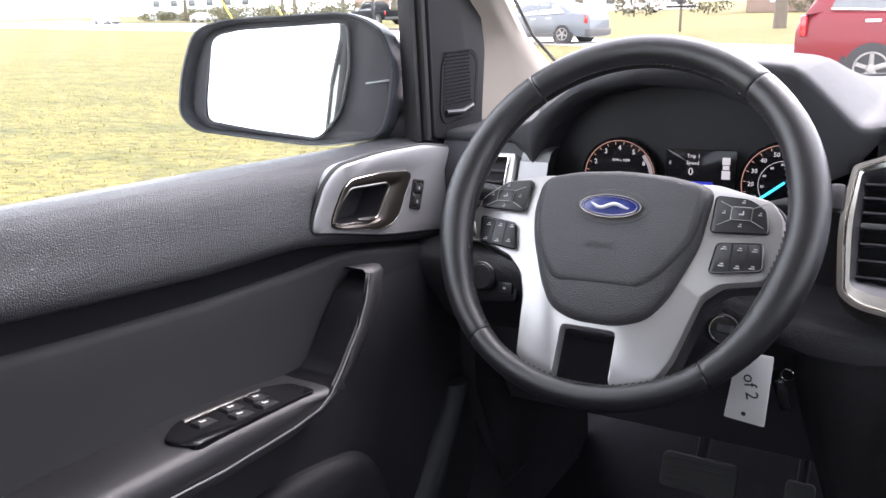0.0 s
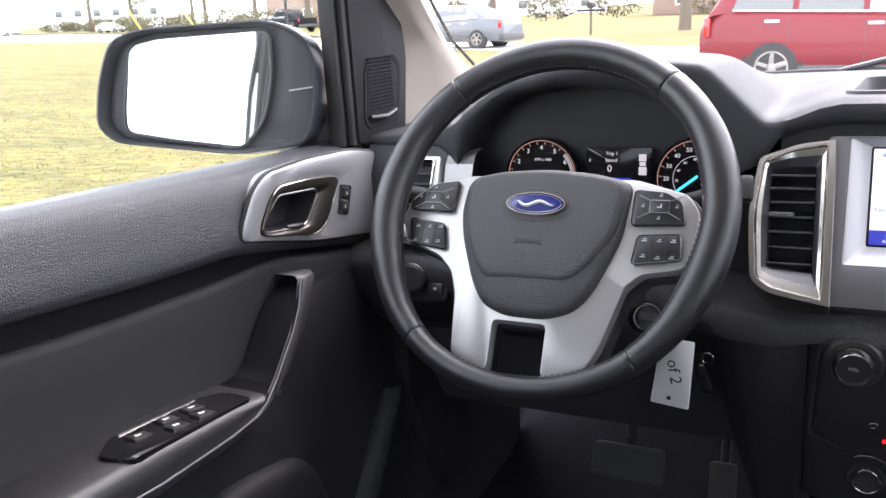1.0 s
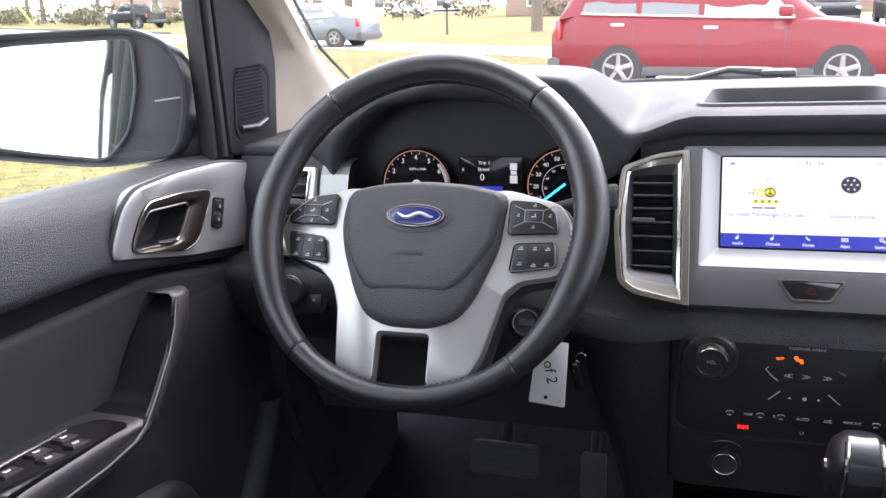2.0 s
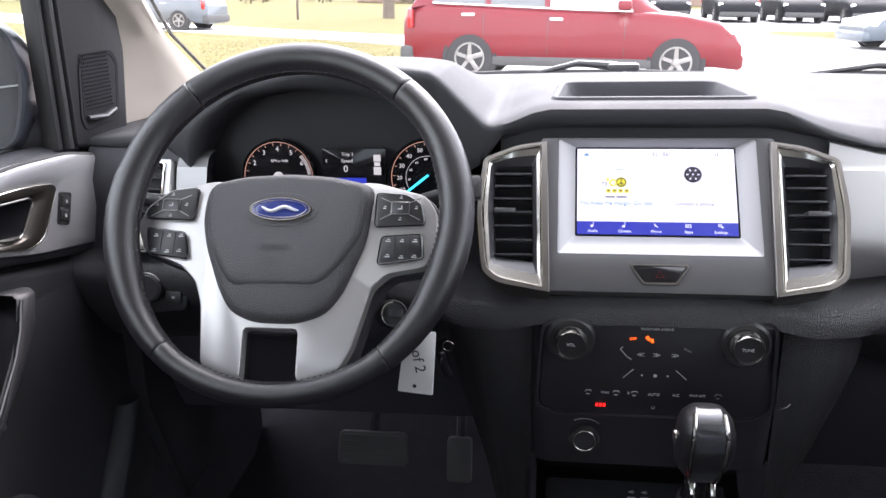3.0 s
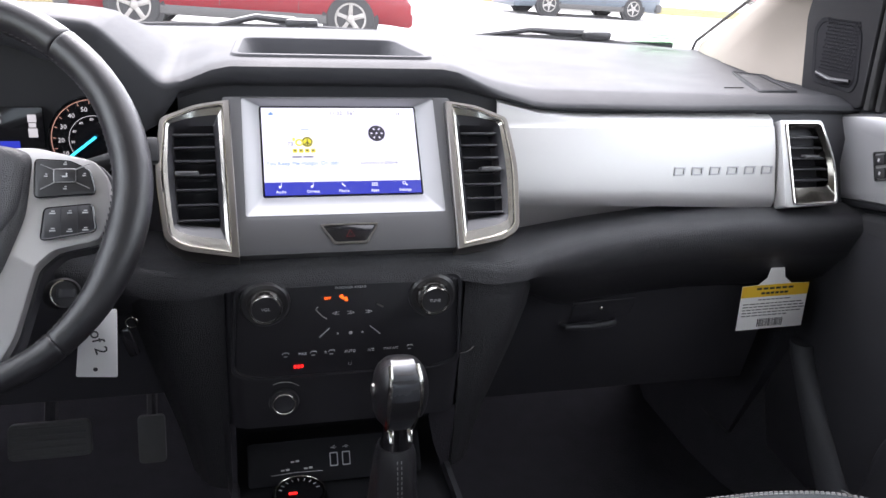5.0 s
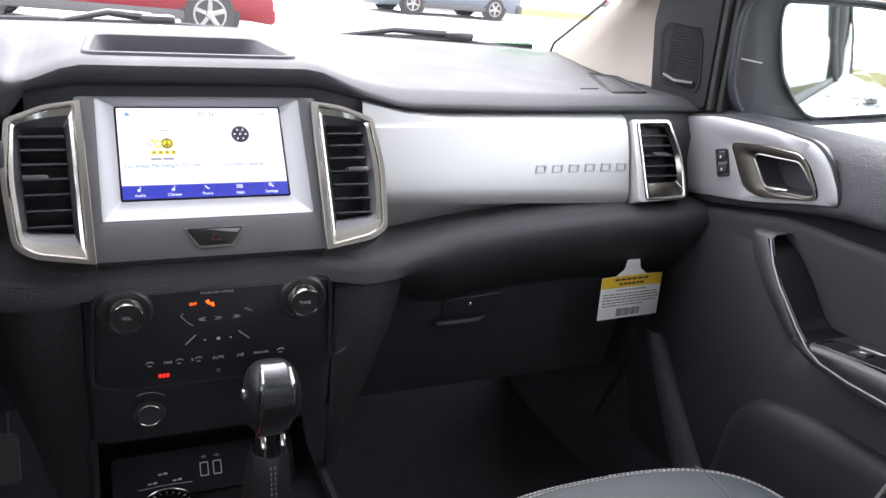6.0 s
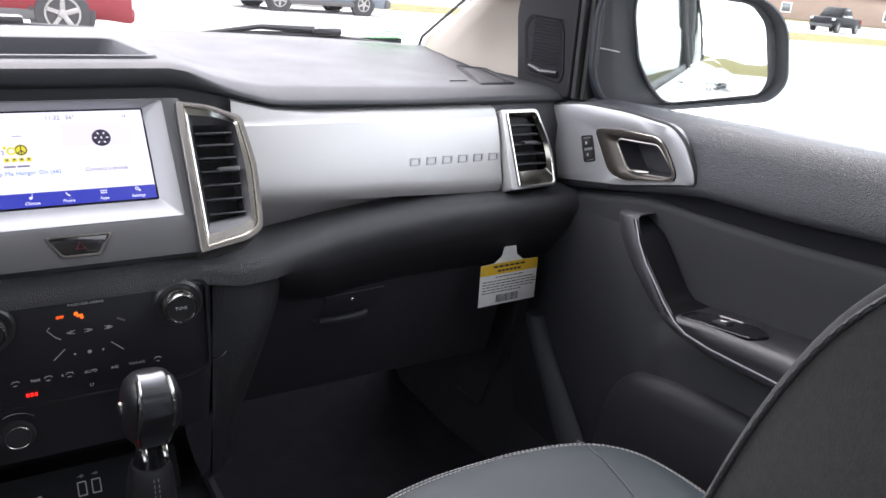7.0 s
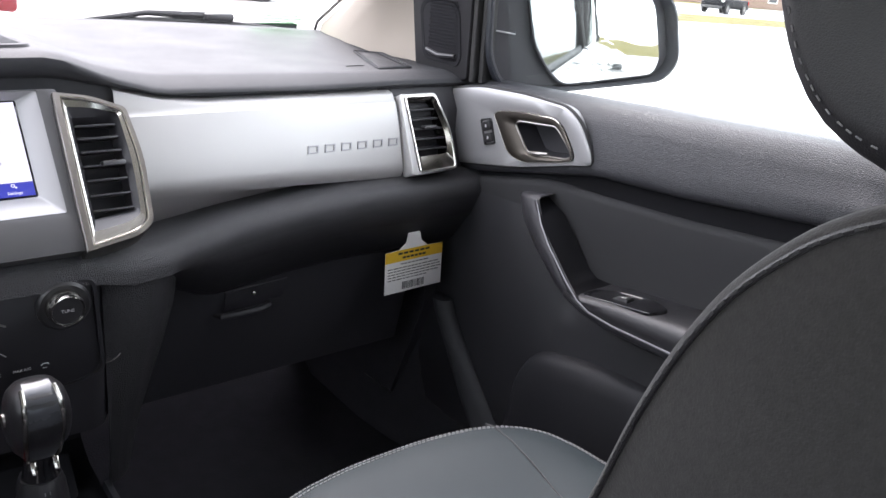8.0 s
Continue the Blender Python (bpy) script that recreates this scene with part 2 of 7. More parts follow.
def collar(outer, inner, low, high, bm=None, inner_low=None, edge=0.0012):
    """A frame between two outlines of the same count, with rounded edges; inner_low: how deep its inner wall goes."""
    bm = bm or bmesh.new()
    inner_low = low if inner_low is None else inner_low
    def between(f):
        return [((1 - f) * a[0] + f * b[0], (1 - f) * a[1] + f * b[1]) for a, b in zip(outer, inner)]
    rows = [[(x, y, low) for x, y in outer], [(x, y, high - edge) for x, y in outer], [(x, y, high) for x, y in between(0.12)],
            [(x, y, high) for x, y in between(0.88)], [(x, y, high - edge) for x, y in inner], [(x, y, inner_low) for x, y in inner]]
    spread(bm, rows, closed=True, looped=inner_low == low)
    return bm


def tube(path, radius, sides=10, closed=False, bm=None, squash=1.0):
    """A round bar along a path of points."""
    bm = bm or bmesh.new()
    pts = [Vector(p) for p in path]
    rings, n = [], len(pts)
    side = None
    for i, p in enumerate(pts):
        ahead = (pts[(i + 1) % n] - pts[i - 1]) if closed or 0 < i < n - 1 else (pts[1] - p if i == 0 else p - pts[-2])
        ahead.normalize()
        if side is None:
            side = ahead.orthogonal().normalized()
        side = (side - ahead * side.dot(ahead)).normalized()
        up = ahead.cross(side)
        r = radius[i] if isinstance(radius, (list, tuple)) else radius
        rings.append([p + r * (math.cos(a) * side + squash * math.sin(a) * up) for a in [2 * math.pi * k / sides for k in range(sides)]])
    if closed:
        spread(bm, rings, closed=True, looped=True)
        return bm
    return skin(rings, bm)


def lathe(profile, sides=24, bm=None, turn=None, hollow=False):
    """A turned body about z from (radius, height) pairs; hollow: with open ends."""
    bm = bm or bmesh.new()
    m = turn if turn is not None else Matrix()
    rows = [[m @ Vector((r * math.cos(a), r * math.sin(a), h)) for a in [2 * math.pi * k / sides for k in range(sides)]] for r, h in profile]
    if hollow:
        spread(bm, rows, closed=True)
        return bm
    return skin(rows, bm)


def moved(bm, m):
    bmesh.ops.transform(bm, matrix=m, verts=bm.verts)
    return bm


def track(xs, table):
    """Values between the given (x, value) pairs, eased."""
    ks, vs = zip(*table)
    return np.interp(xs, ks, vs)


def lettering(text, size, align="CENTER"):
    """Flat letters as a bmesh in x and y, a little raised."""
    data = bpy.data.curves.new("letters", "FONT")
    data.body, data.size, data.align_x, data.align_y = text, size, align, "CENTER"
    data.extrude = 0.0003
    data.resolution_u = 2
    ob = new("letters", data)
    bpy.context.view_layer.update()
    me = bpy.data.meshes.new_from_object(ob.evaluated_get(bpy.context.evaluated_depsgraph_get()))
    bm = bmesh.new()
    bm.from_mesh(me)
    bpy.data.objects.remove(ob)
    bpy.data.curves.remove(data)
    bpy.data.meshes.remove(me)
    return bm


def joined(*meshes):
    """Several bmeshes as one."""
    base = meshes[0]
    for other in meshes[1:]:
        me = bpy.data.meshes.new("join")
        other.to_mesh(me)
        other.free()
        base.from_mesh(me)
        bpy.data.meshes.remove(me)
    return base


def eased(points, rounds=2):
    """Corner cutting that keeps the two ends of an open line."""
    points = [Vector(p) for p in points]
    for _ in range(rounds):
        cut = [points[0]]
        for a, b in zip(points, points[1:]):
            cut += [a.lerp(b, 0.25), a.lerp(b, 0.75)]
        points = cut + [points[-1]]
    return points


def mirrored(bm, side):
    """The bmesh as it is for side 1, and mirrored in x for side -1."""
    if side < 0:
        bmesh.ops.transform(bm, matrix=Matrix.Diagonal((-1, 1, 1, 1)), verts=bm.verts)
        bmesh.ops.reverse_faces(bm, faces=bm.faces)
    return bm


def basis(origin, right, up):
    """A pose whose x is right and whose y is up."""
    x, y = Vector(right).normalized(), Vector(up).normalized()
    z = x.cross(y).normalized()
    y = z.cross(x)
    m = Matrix((x, y, z)).transposed().to_4x4()
    m.translation = Vector(origin)
    return m


# ---- the truck's dashboard ----
TOP = [(-0.72, 1.178), (-0.60, 1.186), (-0.565, 1.197), (-0.53, 1.224), (-0.486, 1.250), (-0.42, 1.266), (-0.38, 1.269), (-0.314, 1.268), (-0.272, 1.2655),
       (-0.258, 1.2630), (-0.247, 1.2565), (-0.238, 1.2480), (-0.198, 1.2065), (-0.192, 1.2030), (-0.184, 1.2025), (-0.17, 1.206), (-0.13, 1.222), (0.13, 1.222), (0.19, 1.200), (0.25, 1.187), (0.40, 1.184), (0.72, 1.180)]
LIP = [(-0.72, 1.160), (-0.60, 1.163), (-0.575, 1.150), (-0.562, 1.140), (-0.552, 1.165), (-0.533, 1.199), (-0.486, 1.230), (-0.42, 1.241), (-0.343, 1.236), (-0.282, 1.211),
       (-0.262, 1.180), (-0.246, 1.140), (-0.235, 1.132), (-0.20, 1.150), (-0.175, 1.185), (-0.13, 1.193), (0.13, 1.193), (0.20, 1.176), (0.25, 1.164), (0.30, 1.160), (0.72, 1.158)]
FRONT = [(-0.72, 0.02), (-0.60, 0.01), (-0.56, -0.015), (-0.50, -0.028), (-0.25, -0.028), (-0.19, -0.015), (-0.13, -0.006), (0.13, -0.006), (0.25, 0.004), (0.72, 0.006)]

dashboard = thing("dashboard", "charcoal truck dashboard with soft top pad and silver trim", "dashboard", at=(0, 0.2, 1.0))
DASH = dashboard.matrix_world.inverted()


def in_dash(bm):
    return moved(bm, DASH)


def upper_pad():
    xs = sorted({round(x, 4) for x in [*np.linspace(-0.72, 0.72, 73), *np.linspace(-0.26, -0.15, 45), -0.112, 0.112, -0.246, -0.262, -0.552, -0.562]})
    rows = []
    for x in xs:
        top, lip, front = track(x, TOP), track(x, LIP), track(x, FRONT)
        back, foot = 0.56 - 0.29 * x * x, 1.206 - 0.014 * x * x
        drop = max(0.008, min(0.011, 0.5 * (top - lip)))  # the front edge rolls over, then falls back under itself
        roll = float(track(x, [(-0.25, 0.6), (-0.14, 1.0)]))  # tighter round the gauge hood
        slant = float(track(x, [(0.14, 0.0), (0.24, 1.0), (0.46, 1.0), (0.60, 0.45), (0.72, 0.4)]))  # a sloping band along the passenger's edge
        nose = [(0.024 * roll, 0.0), (0.014 * roll, 0.0012 * roll), (0.006 * roll, 0.0040 * roll), (0.0015, 0.5 * drop), (0.0, drop)]
        band = [(0.042, 0.0), (0.036, 0.0012), (0.007, 0.0105), (0.0015, 0.0138), (0.0, 0.0165)]
        nose = [(a + slant * (c - a), b + slant * (d - b)) for (a, b), (c, d) in zip(nose, band)]
        drop = nose[-1][1]
        rows.append([(x, back, foot - 0.03), (x, back, foot), (x, back - 0.12, foot + 0.25 * (top - foot)), (x, 0.21, foot + 0.86 * (top - foot)), (x, 0.13, top), (x, 0.034 + 0.024 * slant, top + 0.0005),
                     *[(x, front + a, top - b) for a, b in nose],
                     (x, front + 0.003, 0.5 * (top - drop + lip)), (x, front + 0.009, lip + 0.003), (x, front + 0.016, lip + 0.0005), (x, front + 0.024, lip), (x, front + 0.07, lip - 0.002)])
    bm = bmesh.new()
    grid = spread(bm, rows)
    hole = [f for f in bm.faces if all(-0.113 < v.co.x < 0.113 and 0.03 < v.co.y < 0.215 and v.co.z > 1.19 for v in f.verts)]
    bmesh.ops.delete(bm, geom=hole, context="FACES")
    return bm


part("upper_pad", in_dash(upper_pad()), PAD, dashboard, "grained charcoal top pad with hood over the gauges", 50)


def tray():
    """The open storage bin on top of the pad."""
    bm = bmesh.new()
    rings = []
    for half, near, far, z, r in ((0.121, 0.029, 0.218, 1.2225, 0.02), (0.119, 0.031, 0.216, 1.2255, 0.02), (0.115, 0.035, 0.212, 1.2262, 0.02), (0.112, 0.038, 0.209, 1.2250, 0.02), (0.108, 0.042, 0.206, 1.2180, 0.02),
                                  (0.092, 0.058, 0.198, 1.183, 0.02), (0.084, 0.065, 0.19, 1.180, 0.015)):
        rings.append([(x, y, z) for x, y in rounded([(-half, near), (half, near), (half - 0.012, far), (-half + 0.012, far)], r)])
    grid = spread(bm, rings, closed=True)
    bm.faces.new(grid[-1])
    return bm


part("storage_tray", in_dash(tray()), PAD, dashboard, "open storage tray moulded into the top pad")


def trim_panel(x0, x1):
    xs = np.linspace(x0, x1, 15)
    rows = []
    for x in xs:
        low = track(abs(x), [(0.18, 1.012), (0.22, 1.015), (0.31, 1.029), (0.40, 1.039), (0.48, 1.044), (0.66, 1.044)])
        brow = float(track(abs(x), [(0.13, 1.193), (0.20, 1.176), (0.25, 1.164), (0.30, 1.160), (0.72, 1.158)])) + 0.003
        turn_z = float(track(abs(x), [(0.18, 1.066), (0.24, 1.063), (0.40, 1.059), (0.54, 1.053), (0.66, 1.051)]))
        rows.append([(x, 0.03, brow), (x, 0.014, brow - 0.001), (x, 0.005, brow - 0.004), (x, 0.0010, 1.1550), (x, -0.0028, 1.1485), (x, -0.0056, 1.1470), (x, -0.0085, 1.140), (x, -0.0165, 1.118), (x, -0.0255, turn_z + 0.030),
                     (x, -0.0305, turn_z + 0.012), (x, -0.0318, turn_z + 0.004), (x, -0.0310, turn_z - 0.003), (x, -0.0275, turn_z - 0.010), (x, -0.017, 0.5 * turn_z + 0.5 * low), (x, -0.004, low + 0.001), (x, 0.004, low - 0.004), (x, 0.01, low - 0.006)])
    return sheet(rows)


trim = part("trim_panel", in_dash(trim_panel(0.193, 0.579)), SILVER, dashboard, "satin silver trim panel across the passenger side")
part("trim_panel", in_dash(trim_panel(-0.579, -0.540)), PLATE, dashboard, "satin silver trim beside the gauges")
for k in range(6):  # the model badge: six raised letter-sized bars
    x = 0.4365 + 0.0258 * k
    turn_z = float(track(x, [(0.40, 1.059), (0.54, 1.053), (0.66, 1.051)]))
    y = float(track(1.0935, [(turn_z + 0.012, -0.0305), (turn_z + 0.030, -0.0255), (1.118, -0.0165)]))
    bm = collar(rounded([(-0.0086, -0.0055), (0.0074, -0.0055), (0.0094, 0.0055), (-0.0066, 0.0055)], 0.001, 2), rounded([(-0.0060, -0.0034), (0.0052, -0.0034), (0.0066, 0.0034), (-0.0046, 0.0034)], 0.0005, 2), -0.001, 0.0016, edge=0.0003)
    part("badge_bar", in_dash(moved(bm, basis((x, y - 0.0002, 1.0935), (1, 0.012, 0), (0, 0.28, 1)))), BEZEL, trim)


def lower_pad():
    rows = []
    for x in np.linspace(-0.72, 0.72, 61):
        low = track(abs(x), [(0.0, 1.031), (0.12, 1.030), (0.17, 1.016), (0.22, 1.013), (0.31, 1.027), (0.40, 1.037), (0.48, 1.042), (0.72, 1.042)])
        out = track(abs(x), [(0.0, 0.052), (0.11, 0.052), (0.17, 0.040), (0.25, 0.012), (0.32, 0.0), (0.72, 0.0)])
        fall = track(abs(x), [(0.0, 0.4), (0.17, 0.4), (0.22, 0.55), (0.30, 1.0), (0.72, 1.0)])
        rows.append([(x, 0.03, low + 0.004), (x, -0.030 - out, low + 0.001), (x, -0.048 - out, low - 0.004), (x, -0.058 - out, low - 0.010), (x, -0.063 - out, low - 0.020),
                     (x, -0.064 - out, low - 0.034), (x, -0.052 - out, low - 0.058 * fall - 0.004), (x, -0.034 - out, low - 0.080 * fall - 0.004), (x, -0.012 - out * 0.9, low - 0.105 * fall - 0.008), (x, 0.02, low - 0.125 * fall - 0.010)])
    return sheet(rows)


part("lower_pad", in_dash(lower_pad()), LOWPAD, dashboard, "grained charcoal pad below the silver trim", 60)


def knee_panel(x0, x1, top, foot, near, far):
    rows = []
    for x in np.linspace(x0, x1, 9):
        s = 0.5 - 0.5 * math.cos(2 * math.pi * (x - x0) / (x1 - x0))
        rows.append([(x, near + 0.05, top + 0.012), (x, near + 0.008, top + 0.004), (x, near, top - 0.008), (x, near + 0.3 * (far - near) - 0.006 * s, top + 0.3 * (foot - top)),
                     (x, near + 0.7 * (far - near) - 0.006 * s, top + 0.7 * (foot - top)), (x, far, foot), (x, far + 0.06, foot - 0.01)])
    return sheet(rows)


glove = part("glove_box_door", in_dash(knee_panel(0.16, 0.64, 0.955, 0.74, -0.004, 0.05)), HARD, dashboard, "closed dark plastic glove box door")
pull = plate(rounded([(-0.043, -0.020), (0.045, -0.016), (0.049, 0.014), (-0.042, 0.011)], 0.004), -0.004, 0.0004, 0.0003)
part("glove_box_handle", in_dash(moved(pull, basis((0.3650, 0.0050, 0.8920), (1, 0.0, 0.02), (0, -0.26, 1)))), HARD, glove, "recessed dark latch")
part("latch_edge", in_dash(tube([(0.3200, 0.0015, 0.9035), (0.340, -0.0005, 0.9048), (0.390, -0.0005, 0.9068), (0.4130, 0.0015, 0.9075)], 0.0007, 6)), FASCIA, glove, "thin satin edge over the latch")
part("keyhole", in_dash(lathe([(0.0030, -0.001), (0.0028, 0.0018), (0.0015, 0.0022), (0.0012, 0.0010), (0.0002, 0.0010)], 14, turn=basis((0.3615, -0.0005, 0.8950), (1, 0, 0), (0, 0.2, 1)))), BRUSHED, glove, "small metal lock")
grip = tube([(-0.041, 0.004, 0), (-0.036, -0.006, 0.0003), (-0.01, -0.010, 0.001), (0.02, -0.010, 0.002), (0.034, -0.006, 0.0025), (0.039, 0.004, 0.003)], [0.003, 0.0048, 0.0055, 0.0055, 0.0048, 0.003], 10)
part("latch_lever", in_dash(moved(grip, pose(0.350, 0.0065, 0.8690))), HARD, glove, "dark latch lever")
part("knee_panel", in_dash(knee_panel(-0.66, -0.15, 0.962, 0.76, -0.01, 0.10)), KNEE, dashboard, "dark plastic panel under the steering column")
for side in (-1, 1):
    gap = [[(side * x, y, z) for y, z in ((0.04, 1.174), (0.016, 1.166), (-0.004, 1.130), (-0.004, 1.095), (-0.018, 1.055), (-0.018, 1.035))] for x in (0.560, 0.60, 0.66, 0.705)]
    part("vent_backing", in_dash(sheet(gap)), DEEP, dashboard)
    cap = [[(side * x, y, z) for y, z in ((0.40, 1.17), (0.12, 1.165), (0.055, 1.15), (0.045, 1.10), (0.03, 1.05), (0.02, 0.98), (0.02, 0.80), (0.10, 0.60), (0.50, 0.60))] for x in (0.674, 0.70, 0.715)]
    part("end_cap", in_dash(sheet(cap)), HARD, dashboard)

core = [[(x, y, z) for y, z in ((0.07, 1.11), (0.30, 1.13), (0.61, 1.15))] for x in (-0.72, -0.3, 0.3, 0.72)]
part("core_board", in_dash(sheet(core, 0.01)), DEEP, dashboard)
# corner defroster outlets on the top pad
for side in (-1, 1):
    mouth = rounded([(0.592, 0.059), (0.657, 0.066), (0.695, 0.200), (0.657, 0.232)], 0.006)
    lip_ring = [(0.648 + (x - 0.648) * 1.05, 0.140 + (y - 0.140) * 1.03) for x, y in mouth]
    lay = pose(0, 0.13, 1.1842, 0.9) @ pose(0, -0.13, 0)
    outlet = part("defroster_outlet", in_dash(mirrored(moved(plate(mouth, -0.006, 0.0, 0.0002), lay), side)), MATTE, dashboard, "small black slotted defroster outlet")
    part("outlet_lip", in_dash(mirrored(moved(collar(lip_ring, mouth, -0.006, 0.0014, edge=0.0006), lay), side)), PAD, outlet)
    lid = rounded([(0.5945, 0.0615), (0.6415, 0.0665), (0.6765, 0.190), (0.6480, 0.1950)], 0.002)
    part("outlet_lid", in_dash(mirrored(moved(plate(lid, -0.004, 0.0016, 0.0006), lay), side)), PAD, outlet)
    strip = [(0.6480, 0.0675), (0.6535, 0.0680), (0.6880, 0.192), (0.6835, 0.196)]
    part("outlet_strip", in_dash(mirrored(moved(plate(strip, -0.004, 0.0014, 0.0004), lay), side)), PAD, outlet)
    for k in range(4):
        bar = block((0.0030, 0.020, 0.004), bevel=0.0006, turn=lay @ pose(0.6540 + 0.0066 * k, 0.2030 - 0.0012 * k, -0.0012, 0, 0, -14))
        part("outlet_bar", in_dash(mirrored(bar, side)), PAD, outlet)
    part("airbag_seam", in_dash(mirrored(tube([(0.556, 0.0905, 1.1832), (0.588, 0.0915, 1.1832)], 0.0007, 5), side)), MATTE, dashboard)
brow = [[(x, float(track(x, FRONT)) + 0.016, float(track(x, LIP)) + 0.003), (x, 0.0125, float(track(x, LIP)) - 0.003), (x, 0.0115, 1.166), (x, 0.0125, 1.150)] for x in np.linspace(-0.178, 0.197, 16)]
part("brow_strip", in_dash(sheet(brow)), PAD, dashboard)

sensor = thing("light_sensor", "small pale dome light sensor on the dash top", "sensor", at=(0.0, 0.443, 1.2075))
part("dome", lathe([(0.0095, -0.001), (0.0092, 0.002), (0.0078, 0.0055), (0.0050, 0.0080), (0.0002, 0.0090)], 20), material("pale_sensor_plastic", (0.50, 0.50, 0.49), 0.35), sensor)
part("base_ring", lathe([(0.0125, -0.002), (0.0120, 0.0012), (0.0098, 0.0014)], 20, hollow=True), DEEP, sensor)

# ---- centre fascia with the touchscreen ----
FACE = basis((0, -0.0315, 1.1277), (1, 0, 0), (0, 0.063, 0.0845))  # plane of the screen

touchscreen = thing("touchscreen", "lit colour touchscreen in a pewter bezel on the dashboard", "touchscreen", turn=FACE)
outer = [(-0.1275, -0.124), (0.1275, -0.124), (0.1300, 0.060), (-0.1300, 0.060)]
inner = [(-0.110, -0.081), (0.110, -0.081), (0.1095, 0.0585), (-0.1095, 0.0585)]
part("fascia", collar(rounded(outer, 0.004), rounded(inner, 0.004), -0.03, 0.013), FASCIA, touchscreen, "pewter painted centre fascia")
bm = bmesh.new()
spread(bm, [[(x, y, z) for x, y in rounded(o, 0.003)] for o, z in ((inner, 0.0125), ([(-0.107, -0.078), (0.107, -0.078), (0.1065, 0.0575), (-0.1065, 0.0575)], 0.0115), ([(-0.0905, -0.0555), (0.0905, -0.0555), (0.0905, 0.0553), (-0.0905, 0.0553)], -0.001), ([(-0.088, -0.053), (0.088, -0.053), (0.088, 0.053), (-0.088, 0.053)], -0.004))], closed=True)
part("bezel", bm, BEZEL, touchscreen, "sloped silver bezel round the glass")
glass = part("screen_glass", plate(rounded([(-0.0905, -0.0555), (0.0905, -0.0555), (0.0905, 0.0555), (-0.0905, 0.0555)], 0.002), -0.008, -0.0012, 0.0005), PIANO, touchscreen)


def on_screen(name, bm, mat, x=0, y=0, lift=0.0):
    return part(name, moved(bm, pose(x, y, -0.0008 + lift)), mat, glass)


def panel(x0, y0, x1, y1, high=0.0002):
    return plate([(x0, y0), (x1, y0), (x1, y1), (x0, y1)], 0, high, 0.0001)


on_screen("display_field", panel(-0.088, -0.0375, 0.088, 0.053), LIT_WHITE)
on_screen("menu_bar", panel(-0.088, -0.053, 0.088, -0.0377), LIT_BLUE)
on_screen("tile_shade", panel(0.002, 0.012, 0.084, 0.039), LIT_LILAC, lift=0.0003)
for text, x, y, size, mat in (("11:32", -0.004, 0.0457, 0.0068, LIT_TEXT), ("56°", 0.0135, 0.0457, 0.0068, LIT_TEXT), ("73", -0.0575, 0.0080, 0.0068, LIT_TEXT),
                              ("You Keep Me Hangin' On (66)", -0.0445, -0.0155, 0.0066, LIT_TITLE), ("Connect a phone", 0.0415, -0.0155, 0.0062, LIT_TEXT)):
    on_screen("screen_text", lettering(text, size), mat, x, y, 0.0007)
for k, (text, x) in enumerate((("Audio", -0.0705), ("Climate", -0.0355), ("Phone", -0.0008), ("Apps", 0.0342), ("Settings", 0.0690))):
    on_screen("menu_text", lettering(text, 0.0046), LIT_WHITE, x, -0.0492, 0.0007)
    icon = [lathe([(0.0008, 0), (0.0016, 0.0002), (0.0016, 0.0004)], 8, turn=pose(-0.001, -0.0015, 0)), block((0.0006, 0.005, 0.0003), (0.0006, 0.001, 0.0002), 0)] if k in (0, 1) else \
        [tube([(-0.002, 0.0018, 0.0002), (-0.0008, -0.0004, 0.0002), (0.0018, -0.002, 0.0002)], 0.0007, 6)] if k == 2 else \
        [block((0.0018, 0.0014, 0.0003), (-0.0024 + 0.0024 * i, 0.001 - 0.0024 * j, 0.0002), 0) for i in range(3) for j in range(2)] if k == 3 else \
        [tube([(0.0016 * math.cos(a) - 0.0006, 0.0016 * math.sin(a) + 0.0008, 0.0002) for a in np.linspace(0, 6.28, 13)], 0.0005, 6), lathe([(0.0005, 0), (0.0012, 0.0003)], 8, turn=pose(0.002, -0.0014, 0))]
    on_screen("menu_icon", joined(*icon), LIT_WHITE, x, -0.0418, 0.0006)
on_screen("artist_bar", joined(panel(-0.012, -0.0009, -0.001, 0.0012), panel(0.0005, -0.0009, 0.012, 0.0012)), LIT_TEXT, -0.0445, -0.0078, 0.0006)
on_screen("home_icon", joined(panel(-0.0025, -0.0018, 0.0025, 0.0008), panel(-0.0008, 0.001, 0.0008, 0.0022)), LIT_TITLE, -0.0775, 0.0455, 0.0006)
on_screen("signal_icon", joined(panel(-0.002, -0.0015, -0.001, 0.001), panel(0.0005, -0.0015, 0.0015, 0.002)), LIT_TEXT, 0.0690, 0.0455, 0.0006)
on_screen("station_mark", joined(tube([(0.0036 * math.cos(a) - 0.006, 0.0036 * math.sin(a) + 0.003, 0) for a in np.linspace(0, 6.28, 15)], 0.0012, 6), lathe([(0.0065, 0), (0.0065, 0.0004)], 18, turn=pose(0.003, 0.0035, 0)),
                                 *[panel(-0.014 + 0.0068 * k, -0.0095, -0.0086 + 0.0068 * k, -0.0045) for k in range(4)], panel(-0.0135, 0.005, -0.0105, 0.009)), LIT_YELLOW, -0.0415, 0.0070, 0.0005)
